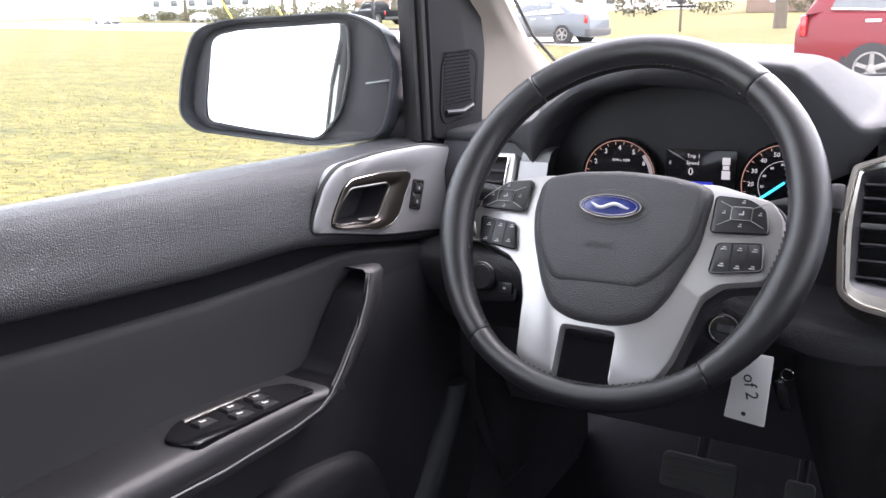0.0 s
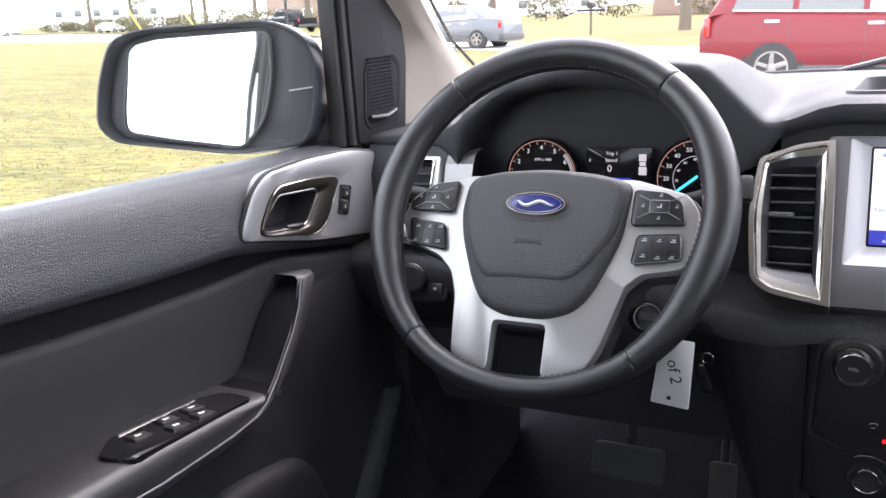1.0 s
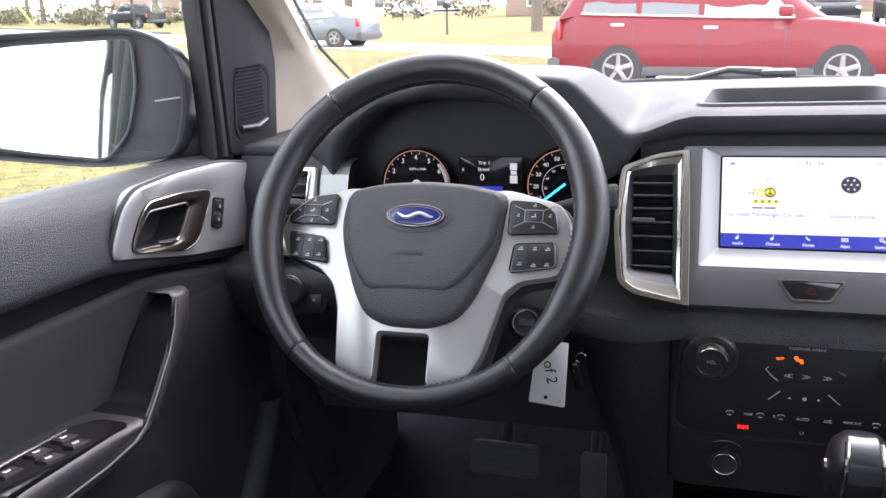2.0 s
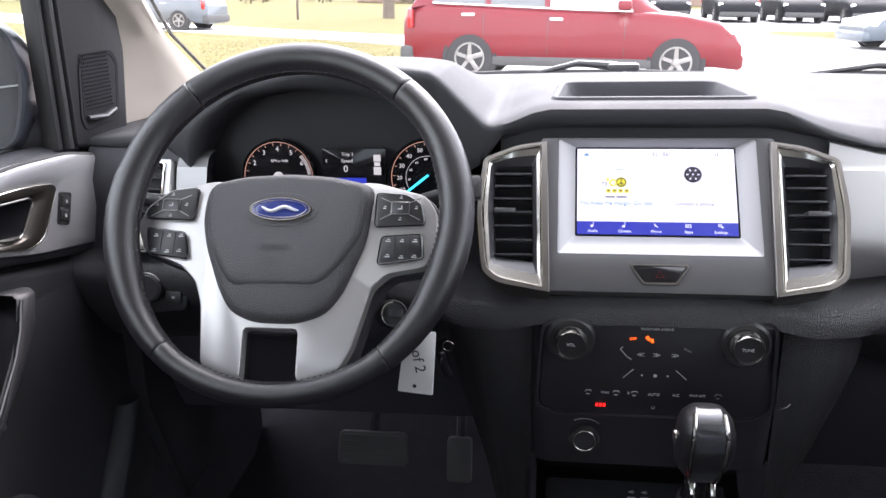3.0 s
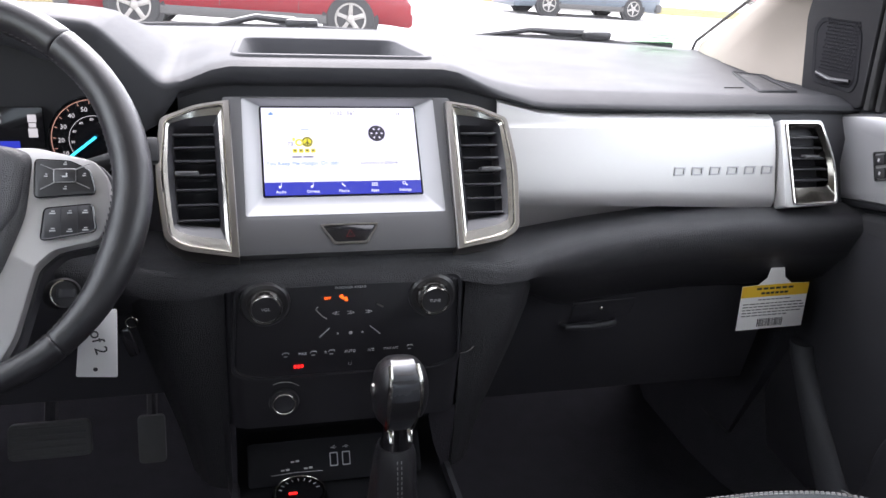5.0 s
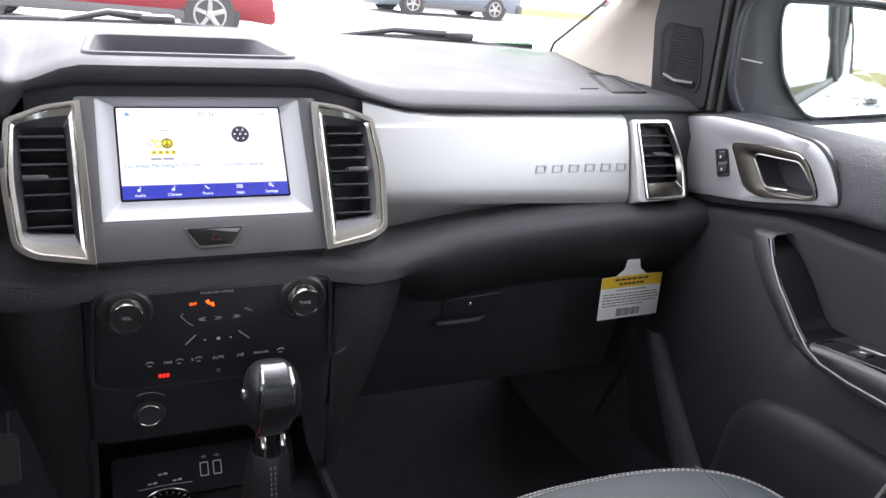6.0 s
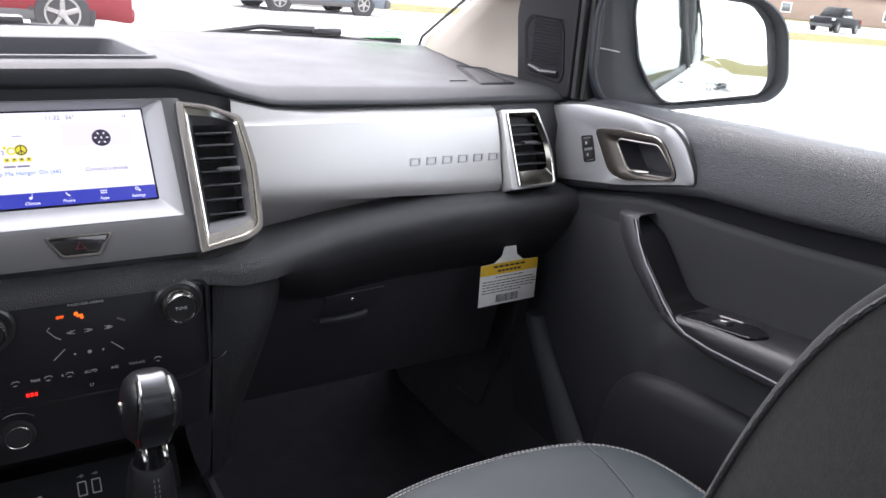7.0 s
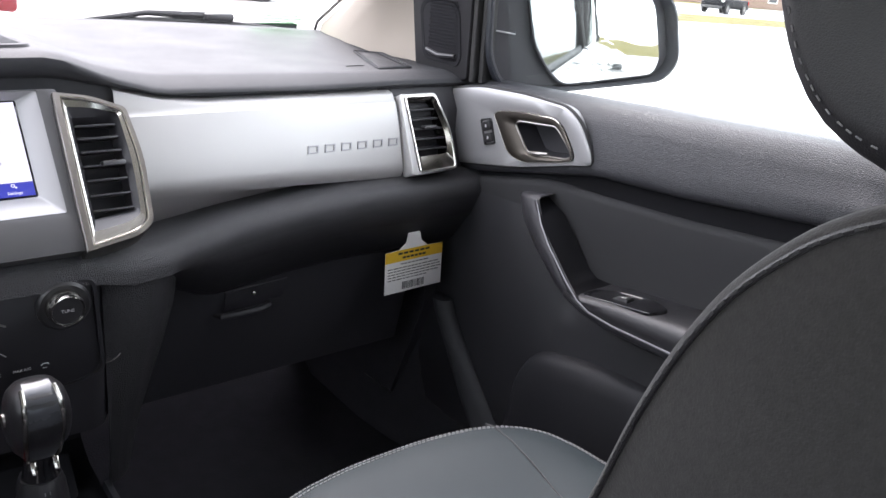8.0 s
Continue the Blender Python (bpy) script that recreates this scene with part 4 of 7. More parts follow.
# ---- instrument cluster ----
cluster = thing("instrument_cluster", "dark instrument cluster with two lit round gauges", "instrument cluster", turn=basis((-0.37, 0.032, 1.13), (1, 0, 0), (0, 0.05, 1)))
arch = [(-0.560, 1.085), (-0.566, 1.13), (-0.554, 1.168), (-0.534, 1.201), (-0.486, 1.232), (-0.42, 1.243), (-0.343, 1.238), (-0.281, 1.212), (-0.259, 1.18), (-0.242, 1.14), (-0.240, 1.085)]
fine = [(float(np.interp(f, range(len(arch)), [p[0] for p in arch])), float(np.interp(f, range(len(arch)), [p[1] for p in arch]))) for f in np.linspace(0, len(arch) - 1, 41)]
CLU = cluster.matrix_world.inverted()
shell = [[(cx + (x - cx) * f, y, cz + (z - cz) * f) for x, z in fine] for cx, cz in ((-0.40, 1.14),) for f, y in ((1.005, -0.007), (1.0, -0.001), (0.97, 0.020), (0.93, 0.040))]
part("housing", moved(sheet(shell), CLU), PANEL, cluster, "black hooded housing")
back = [[(x, 0.045, z) for x, z in fine], [(x, 0.046, 1.08) for x, z in fine]]
part("backing", moved(sheet(back), CLU), PANEL, cluster)


def gauge(x, z, radius, arcs, label):
    g = part("gauge", lathe([(radius * 1.10, -0.004), (radius * 1.08, 0.004), (radius * 1.02, 0.003), (radius, 0.0), (0.0002, -0.001)], 48, turn=pose(x, z, 0)), PIANO, cluster, label)
    ring = tube([(x + radius * math.cos(a), z + radius * math.sin(a), 0.002) for a in np.linspace(*arcs, 40)], 0.00045, 6)
    part("scale_ring", ring, LIT_RING, g)
    ticks = [block((0.0034, 0.0007, 0.0006), bevel=0, turn=pose(x + (radius - 0.003) * math.cos(a), z + (radius - 0.003) * math.sin(a), 0.002, 0, 0, math.degrees(a))) for a in np.linspace(*arcs, 17)]
    part("scale_marks", joined(*ticks), LIT_RING, g)
    return g


TX, TZ = -0.0915, -0.003
tach = gauge(TX, TZ, 0.0445, (math.pi * 1.18, -math.pi * 0.1), "lit round rev counter")
for k in range(2, 7):
    a = math.radians(90 - 30 * (k - 4))
    part("numeral", moved(lettering(str(k), 0.0085), pose(TX + 0.0355 * math.cos(a), TZ + 0.0355 * math.sin(a), 0.0015)), LIT_MARK, tach)
part("gauge_text", moved(lettering("RPM x 1000", 0.0045), pose(TX + 0.002, TZ + 0.0205, 0.0015)), LIT_MARK, tach)
part("red_band", tube([(TX + 0.0405 * math.cos(a), TZ + 0.0405 * math.sin(a), 0.0018) for a in np.linspace(math.radians(42), math.radians(5), 12)], 0.0022, 6), material("dull_grey_dial_band", (0.35, 0.33, 0.32), 0.5, emit=0.098), tach)
part("needle", joined(block((0.034, 0.0016, 0.001), bevel=0, turn=pose(TX - 0.018, TZ - 0.008, 0.004, 0, 0, 24)), lathe([(0.007, 0.002), (0.006, 0.005), (0.001, 0.006)], 16, turn=pose(TX, TZ, 0))), LIT_MARK, tach)
SX, SZ = 0.100, -0.003
speedo = gauge(SX, SZ, 0.0455, (math.pi * 1.25, -math.pi * 0.2), "lit round speedometer")
for k, text in enumerate(("10", "20", "30", "40", "50", "60", "70", "80")):
    a = math.radians(205 - 25 * k)
    part("numeral", moved(lettering(text, 0.0072), pose(SX + 0.0355 * math.cos(a), SZ + 0.0355 * math.sin(a), 0.0015)), LIT_MARK, speedo)
for k, text in enumerate(("20", "40", "60", "80")):
    a = math.radians(185 - 30 * k)
    part("inner_numeral", moved(lettering(text, 0.0042), pose(SX + 0.0235 * math.cos(a), SZ + 0.0235 * math.sin(a), 0.0015)), LIT_MARK, speedo)
part("inner_ring", tube([(SX + 0.0275 * math.cos(a), SZ + 0.0275 * math.sin(a), 0.0015) for a in np.linspace(math.pi * 1.2, -0.5, 30)], 0.0003, 5), LIT_MARK, speedo)
part("needle", block((0.036, 0.0030, 0.0012), bevel=0.0004, turn=pose(SX - 0.0130, SZ - 0.0070, 0.004, 0, 0, 38)), LIT_CYAN, speedo, "glowing cyan needle")
display = part("info_display", plate(rounded([(-0.034, -0.012), (0.048, -0.012), (0.048, 0.034), (-0.034, 0.034)], 0.002), -0.002, 0.0008, 0.0005), PIANO, cluster, "small lit trip display")
for text, x, z, size in (("Trip 1", -0.001, 0.0260, 0.0062), ("Speed", -0.002, 0.0180, 0.0062), ("0", -0.004, 0.0075, 0.0125), ("E", -0.0285, 0.0175, 0.005)):
    part("display_text", moved(lettering(text, size), pose(x, z, 0.0011)), LIT_MARK, display)
part("display_glow", moved(panel(-0.014, -0.0115, 0.022, -0.0035), pose(0, 0, 0.0008)), LIT_BLUE, display)
truck_icon = joined(block((0.0090, 0.0085, 0.0006), (0.0365, 0.0215, 0.0012), 0.001), block((0.0075, 0.0050, 0.0006), (0.0365, 0.0140, 0.0012), 0.001), block((0.0095, 0.0100, 0.0006), (0.0365, 0.0055, 0.0012), 0.001))
part("vehicle_icon", truck_icon, LIT_MARK, display)

# ---- steering wheel ----
WHEEL = basis((-0.381, -0.193, 1.138), (1, 0, 0), (0, math.sin(radians(33.3)), math.cos(radians(33.3))))
wheel = thing("steering_wheel", "black leather steering wheel with silver spokes", "steering wheel", turn=WHEEL)
seams = [50, 131, 232, 308]


def rim_point(a):
    fat = 0.0163 + 0.0012 * math.exp(-((math.cos(a) ** 2 - 0.95) / 0.12) ** 2)
    low = max(0.0, min(1.0, (-math.sin(a) - 0.45) / 0.4))  # the rim is slimmer along its foot
    fat -= 0.0042 * low
    return 0.1898 + 0.0022 * low - fat, fat


for k in range(4):
    a0, a1 = seams[k], seams[(k + 1) % 4] + (360 if k == 3 else 0)
    rings = []
    angles = [a0 + 0.05, a0 + 0.25, a0 + 0.6, *np.linspace(a0 + 1.5, a1 - 1.5, 22), a1 - 0.6, a1 - 0.25, a1 - 0.05]
    for n, d in enumerate(angles):
        a = math.radians(d)
        major, fat = rim_point(a)
        fat *= {0: 0.93, 1: 0.975, 2: 1.0}.get(min(n, len(angles) - 1 - n), 1.0)
        rings.append([((major + fat * math.cos(b)) * math.cos(a), (major + fat * math.cos(b)) * math.sin(a), fat * 1.08 * math.sin(b)) for b in [2 * math.pi * j / 20 for j in range(20)]])
    part("rim_section", skin(rings), WHEELSKIN, wheel, "grained black leather rim cover")
dashes = []
for d in np.arange(0, 360, 2.1):
    a = math.radians(d)
    major, fat = rim_point(a)
    b = math.radians(168)
    r = major + fat * 1.01 * math.cos(b)
    dashes.append(block((0.0009, 0.0036, 0.0008), bevel=0, turn=pose(r * math.cos(a), r * math.sin(a), fat * 1.1 * math.sin(b), 0, 0, d + 20)))
tagged(part("rim_stitching", joined(*dashes), material("black_thread", (0.05, 0.05, 0.052), 0.6), wheel), kind="stuff")
spoke = [(-0.158, 0.014), (-0.166, -0.008), (-0.155, -0.034), (-0.113, -0.049), (-0.095, -0.066), (-0.086, -0.090), (-0.078, -0.152), (-0.037, -0.165), (-0.039, -0.113), (0.019, -0.113),
         (0.021, -0.165), (0.062, -0.152), (0.073, -0.130), (0.089, -0.069), (0.105, -0.054), (0.141, -0.047), (0.152, -0.019), (0.149, 0.013), (0.137, 0.029), (0.088, 0.042), (-0.09, 0.042), (-0.135, 0.032)]
part("spoke_plate", plate(rounded(spoke, 0.006, 3), -0.036, -0.019, 0.004), SPOKE, wheel, "satin silver spoke plate")
part("spoke_back", plate(rounded([(x * 1.03, y * 1.02) for x, y in spoke], 0.006, 3), -0.055, -0.034, 0.004), DEEP, wheel)
pad_outline = [(-0.091, 0.036), (-0.052, 0.046), (-0.003, 0.049), (0.045, 0.046), (0.086, 0.037), (0.081, -0.022), (0.061, -0.076), (0.045, -0.098), (0.017, -0.108), (-0.027, -0.108), (-0.053, -0.098), (-0.068, -0.075), (-0.087, -0.030), (-0.094, 0.0)]
rings = []
for f, n in ((1.0, -0.034), (1.0, -0.020), (0.985, -0.0155), (0.95, -0.0120), (0.88, -0.0095), (0.6, -0.0070), (0.2, -0.0060)):
    rings.append([(-0.004 + (x + 0.004) * f, -0.028 + (y + 0.028) * f, n) for x, y in rounded(pad_outline, 0.012, 4)])
airbag = part("airbag_cover", skin(rings), AIRBAG, wheel, "grained charcoal airbag cover")
shield = rounded([(-0.086, 0.0345), (-0.050, 0.0430), (-0.003, 0.0460), (0.043, 0.0430), (0.081, 0.0350), (0.075, -0.020), (0.054, -0.054), (0.036, -0.072), (-0.052, -0.073), (-0.066, -0.055), (-0.084, -0.018)][::-1], 0.012, 4)
rings = [[(-0.004 + (x + 0.004) * f, -0.005 + (y + 0.005) * g, n) for x, y in shield] for f, g, n in ((1.03, 1.05, -0.0150), (1.015, 1.02, -0.0118), (0.99, 0.985, -0.0082), (0.955, 0.945, -0.0058), (0.91, 0.89, -0.0048), (0.5, 0.5, -0.0046), (0.1, 0.1, -0.0046))]
part("cover_shield", skin(rings), AIRBAG, airbag, angle=80)
part("airbag_text", moved(lettering("AIRBAG", 0.0082), pose(-0.010, -0.033, -0.0044)), SWITCH, airbag)
part("airbag_mark", moved(joined(tube([(-0.003, 0.003, 0), (0.003, 0.003, 0)], 0.0005, 4), tube([(0, 0.003, 0), (0, -0.004, 0)], 0.0005, 4)), pose(-0.013, -0.047, -0.0044)), SWITCH, airbag)
oval = lambda a, b: [(-0.0075 + a * math.cos(t), 0.0065 + b * math.sin(t)) for t in np.linspace(0, 2 * math.pi, 37)[:-1]]
part("emblem_recess", collar(oval(0.0395, 0.0185), oval(0.0318, 0.0124), -0.0060, -0.0042, edge=0.0008), AIRBAG, airbag)
emblem = part("emblem", plate(oval(0.0312, 0.0120), -0.0070, -0.0020, 0.0015), OVALBLUE, wheel, "blue oval emblem with silver edge")
part("emblem_edge", collar(oval(0.0318, 0.0124), oval(0.0298, 0.0108), -0.006, -0.0016, edge=0.0004), CHROME, emblem)
part("emblem_ring", tube([(x, y, -0.0017) for x, y in oval(0.0272, 0.0092)], 0.0004, 5, closed=True), CHROME, emblem)
wave = [(-0.0075 + 0.0195 * f, 0.0065 + (0.0022 - 0.0006 * f) * math.sin(4.4 * f + 0.4), -0.0014) for f in np.linspace(-1, 1, 49)]
part("emblem_inlay", tube(wave, [0.0004 + 0.0017 * math.sqrt(max(0.0, 1 - f * f)) for f in np.linspace(-1, 1, 49)], 6), material("pale_silver_inlay", (0.60, 0.62, 0.67), 0.35, metal=0.4), emblem)


def button_group(name, outline, marks, label, mat):
    pad = part(name, plate(rounded(outline, 0.004, 3), -0.024, -0.0145, 0.0015), mat, wheel, label)
    cx, cy = sum(p[0] for p in outline) / len(outline), sum(p[1] for p in outline) / len(outline)
    for dx, dy, w in marks:
        part("button_mark", joined(block((w, 0.0011, 0.0004), (cx + dx, cy + dy, -0.0142), 0), block((w * 0.6, 0.0009, 0.0004), (cx + dx + 0.0004, cy + dy + 0.0020, -0.0142), 0)), PRINT, pad)
    return pad, cx, cy


for name, outline in (("left_thumb_pad", [(-0.155, 0.008), (-0.129, 0.029), (-0.101, 0.033), (-0.1035, -0.002), (-0.155, -0.001)][::-1]), ("right_thumb_pad", [(0.088, 0.029), (0.117, 0.027), (0.134, 0.018), (0.139, -0.004), (0.088, -0.007)][::-1])):
    pad, cx, cy = button_group("thumb_pad", outline, ((-0.016, 0.0, 0.003), (0.016, 0.0, 0.003), (0.0, 0.011, 0.003), (0.0, -0.012, 0.003)), "black five-way thumb pad", SWITCH)
    part("centre_button", plate(rounded([(cx - 0.009, cy - 0.006), (cx + 0.009, cy - 0.006), (cx + 0.009, cy + 0.006), (cx - 0.009, cy + 0.006)], 0.0015, 2), -0.016, -0.0128, 0.0008), SWITCH, pad)
    # the glint along the key's edge, put in as a pale grey line
    part("button_glint", tube([(cx + x, cy + y, -0.0131) for x, y in rounded([(-0.0092, -0.0062), (0.0092, -0.0062), (0.0092, 0.0062), (-0.0092, 0.0062)], 0.0015, 2)], 0.0004, 4, closed=True), PLATE, pad)
    part("pad_edge", tube([(x, y, -0.0152) for x, y in rounded(outline, 0.004, 3)], 0.0007, 5, closed=True), PIANO, pad)
    part("button_mark", joined(block((0.0045, 0.0012, 0.0004), (cx, cy - 0.001, -0.0126), 0), block((0.0012, 0.0034, 0.0004), (cx + 0.0015, cy + 0.0005, -0.0126), 0)), PRINT, pad)
    for ex, ey in ((-0.022, 0.012), (0.022, 0.012), (-0.022, -0.013), (0.022, -0.013)):
        # pale grey stands for the light edge of each dark groove
        part("pad_groove", tube([(cx + math.copysign(0.009, ex), cy + math.copysign(0.006, ey), -0.0143), (cx + ex * 0.93, cy + ey * 0.93, -0.0143)], 0.0005, 4), PLATE, pad)
for outline in ([(-0.152, -0.011), (-0.110, -0.016), (-0.1035, -0.044), (-0.146, -0.039)][::-1], [(0.096, -0.017), (0.136, -0.014), (0.139, -0.039), (0.093, -0.046)][::-1]):
    pad, cx, cy = button_group("button_strip", outline, ((-0.013, 0.007, 0.005), (0.001, 0.007, 0.004), (0.014, 0.007, 0.005), (-0.013, -0.009, 0.005), (0.001, -0.010, 0.005), (0.014, -0.009, 0.005)), "black six-button strip", PANEL)
    part("pad_edge", tube([(x, y, -0.0152) for x, y in rounded(outline, 0.004, 3)], 0.0009, 5, closed=True), PIANO, pad)
    for x in (-0.0065, 0.0075):
        part("pad_groove", tube([(cx + x, cy + 0.013, -0.0143), (cx + x, cy - 0.014, -0.0143)], 0.0005, 4), DEEP, pad)
rings = []
for n, w, h, v in ((-0.040, 0.060, 0.055, -0.02), (-0.070, 0.066, 0.062, -0.02), (-0.13, 0.070, 0.068, -0.025), (-0.22, 0.075, 0.075, -0.03), (-0.30, 0.08, 0.08, -0.03)):
    rings.append([(w * math.copysign(abs(math.cos(a)) ** 0.7, math.cos(a)), v + h * math.copysign(abs(math.sin(a)) ** 0.7, math.sin(a)), n) for a in [2 * math.pi * k / 28 for k in range(28)]])
column = thing("steering_column", "black steering column shroud with control stalks", "steering column", turn=WHEEL)
part("shroud", skin(rings), HARD, column)
for side, label, rise in ((-1, "black turn signal stalk", 0.042), (1, "black wiper stalk", 0.056)):
    tip = 0.196 if side < 0 else 0.178
    stalk = tube([(side * 0.06, 0.02, -0.10), (side * 0.11, rise - 0.012, -0.092), (side * 0.15, rise - 0.004, -0.084), (side * tip, rise, -0.078)], [0.007, 0.0085, 0.010, 0.0085], 12, squash=0.6)
    lever = part("stalk", stalk, SWITCH, column, label)
    part("stalk_mark", block((0.010, 0.0016, 0.0006), (side * 0.155, rise - 0.003, -0.0772), 0), PRINT, lever)
    if side > 0:
        part("stalk_cap", block((0.014, 0.027, 0.014), (0.1815, 0.0585, -0.078), 0.004, turn=None), SWITCH, lever, "chunky stalk end")
# ignition lock and key on the column
part("ignition_lock", lathe([(0.015, -0.04), (0.015, -0.003), (0.013, 0.0), (0.0115, -0.002), (0.0002, -0.002)], 26, turn=pose(0.1054, -0.0867, -0.058) @ pose(0, 0, 0, 10, 18, 0)), SWITCH, column, "round ignition lock")
key = thing("ignition_key", "black ignition key standing in the lock", "key", turn=WHEEL @ pose(0.1054, -0.0867, -0.056) @ pose(0, 0, 0, 100, 18, 0))
part("bow", plate(rounded([(-0.003, 0.0), (0.003, 0.0), (0.008, 0.006), (0.008, 0.016), (-0.008, 0.016), (-0.008, 0.006)], 0.004, 3), -0.004, 0.004, 0.0015), DEEP, key)
part("lock_ring", tube([(0.0118 * math.cos(a), 0.001, 0.0118 * math.sin(a)) for a in np.linspace(2.0, 4.6, 16)], 0.0010, 6), CHROME, key, "bright metal ring segment")
fob = thing("key_fob", "small black key fob hanging from the key", "key fob", at=(-0.2335, -0.118, 0.945))
part("case", block((0.012, 0.008, 0.034), (0, 0, 0), 0.004, turn=pose(0, 0, 0, 0, -18, 0)), PIANO, fob)
part("fob_ring", tube([(0.004 + 0.006 * math.cos(a), 0, 0.022 + 0.006 * math.sin(a)) for a in np.linspace(0, 6.28, 14)[:-1]], 0.0006, 6, closed=True), DARKCHROME, fob)
tag_turn = basis((-0.2655, -0.1215, 0.946), (0.998, 0, -0.045), (0.06, 0, 1))
card = thing("paper_tag", "white paper key tag with handwriting and a punched hole", "paper tag", turn=tag_turn)
tag_outline = rounded([(-0.0215, -0.0365), (0.0195, -0.0385), (0.0215, 0.040), (-0.0135, 0.040)], 0.002, 2)
sheet_part = part("card", plate(tag_outline, -0.0004, 0.0004, 0.0002), WHITECARD, card)
part("punched_hole", lathe([(0.0024, 0.0003), (0.0023, 0.0006), (0.0002, 0.0006)], 14, turn=pose(-0.002, -0.0285, 0)), INK, sheet_part)
part("handwriting", moved(lettering("of 2", 0.018), pose(0.002, 0.003, 0.0005, 0, 0, -78)), INK, sheet_part)

# ---- light switch left of the column ----
light_switch = thing("headlight_switch", "round black headlight switch with chrome edge", "headlight switch", turn=basis((-0.580, -0.058, 1.000), (1, 0, 0), (0, 0.25, 1)))
part("switch_plate", plate(rounded([(-0.055, -0.030), (0.019, -0.022), (0.0215, 0.022), (-0.030, 0.034), (-0.055, 0.034)], 0.008), -0.03, 0.0, 0.003), PANEL, light_switch)
part("dial", lathe([(0.019, -0.002), (0.0185, 0.012), (0.015, 0.015), (0.0002, 0.015)], 28, turn=pose(-0.026, 0.006, 0)), SWITCH, light_switch)
part("dial_edge", tube([(-0.026 + 0.0185 * math.cos(a), 0.006 + 0.0185 * math.sin(a), 0.0130) for a in np.linspace(0.5, 2.9, 18)], 0.0010, 6), NICKEL, light_switch, "bright edge over the dial")
for z in (0.0095, -0.0075):
    k = part("dimmer_button", block((0.021, 0.0155, 0.006), (0.004, z + 0.002, 0.002), 0.002), SWITCH, light_switch)
    part("button_mark", block((0.004, 0.003, 0.0004), (0.004, z + 0.002, 0.0052), 0), PRINT, k)

# ---- pedals ----
brake = thing("brake_pedal", "wide ribbed black rubber brake pedal", "pedal", turn=basis((-0.398, 0.20, 0.645), (1, 0, 0), (0, 0.35, 1)))
plate_part = part("pedal_pad", plate(rounded([(-0.058, -0.032), (0.058, -0.032), (0.056, 0.022), (-0.056, 0.022)], 0.010), -0.012, 0.0, 0.004), PEDALSKIN, brake)
for k in range(5):
    part("rib", block((0.100, 0.004, 0.003), (0, -0.025 + 0.010 * k, 0.0005), 0.001), PEDALSKIN, plate_part)
part("arm", tube([(0, 0.0, -0.012), (0.0, 0.06, -0.03), (0.004, 0.20, -0.05), (0.004, 0.32, -0.02)], 0.010, 8), DEEP, brake)
gas = thing("accelerator_pedal", "narrow black accelerator pedal", "pedal", turn=basis((-0.255, 0.20, 0.620), (1, 0, 0), (0, 0.30, 1)))
part("pedal_pad", plate(rounded([(-0.021, -0.032), (0.019, -0.032), (0.019, 0.042), (-0.021, 0.042)], 0.008), -0.010, 0.0, 0.003), PEDALSKIN, gas)
part("arm", tube([(0, 0.03, -0.010), (0.0, 0.10, -0.03), (0.0, 0.28, -0.02)], 0.008, 8), DEEP, gas)

# ---- warning card hanging from the glove box ----
warn = thing("airbag_warning_card", "white hanging warning card with amber heading and barcode", "warning card", turn=basis((0.6085, -0.032, 0.897), (1, 0, 0.018), (0, 0, 1)))
card_outline = [(-0.052, -0.034), (0.054, -0.034), (0.054, 0.033), (0.026, 0.034), (0.013, 0.044), (0.0095, 0.060), (-0.0115, 0.060), (-0.015, 0.044), (-0.028, 0.034), (-0.052, 0.033)]
body = part("card", plate(card_outline, -0.0004, 0.0004, 0.0002), WHITECARD, warn)
part("heading_band", plate([(-0.052, 0.016), (0.054, 0.016), (0.054, 0.033), (0.0255, 0.0338), (-0.0275, 0.0338), (-0.052, 0.033)], 0.0003, 0.0008, 0.0001), YELLOWCARD, body, "amber printed band")
for y, w in ((0.0285, 0.060), (0.0215, 0.044)):
    part("heading_bar", moved(joined(*[panel(-w / 2 + w / 6 * k, -0.0016, -w / 2 + w / 6 * k + w / 7.5, 0.0016) for k in range(6)]), pose(0.001, y, 0.0008)), INK, body)
random.seed(4)
for r, y in enumerate((0.0115, 0.0055, 0.0010, -0.0035, -0.0080, -0.0125)):
    x, words = (-0.024 if r == 0 else -0.047), []
    while x < (0.026 if r == 0 else 0.047 if r < 5 else 0.02):
        w = random.uniform(0.004, 0.010)
        words.append(panel(x, y - 0.0007, x + w, y + 0.0007))
        x += w + 0.0016
    part("text_bar", moved(joined(*words), pose(0, 0, 0.0004)), DULLSTITCH, body)
bars, x = [], -0.020
while x < 0.020:
    w = random.choice((0.0006, 0.001, 0.0016))
    bars.append(panel(x, -0.0300, x + w, -0.0180))
    x += w + random.choice((0.0008, 0.0012))
part("barcode", moved(joined(*bars), pose(0, 0, 0.0004)), INK, body)

# ---- front doors ----
SILL = [(-1.02, 1.216), (-0.6, 1.199), (-0.4, 1.191), (-0.2, 1.182), (0.0, 1.175), (0.16, 1.164)]
PADLOW = [(-1.02, 1.150), (-0.64, 1.122), (-0.56, 1.113), (-0.42, 1.100), (-0.28, 1.093), (-0.1, 1.055), (0.0, 1.036), (0.16, 1.005)]
ARM = [(-1.02, 0.982), (-0.62, 0.978), (-0.50, 0.978), (-0.45, 0.974), (-0.366, 0.964), (-0.30, 0.950), (-0.26, 0.94)]


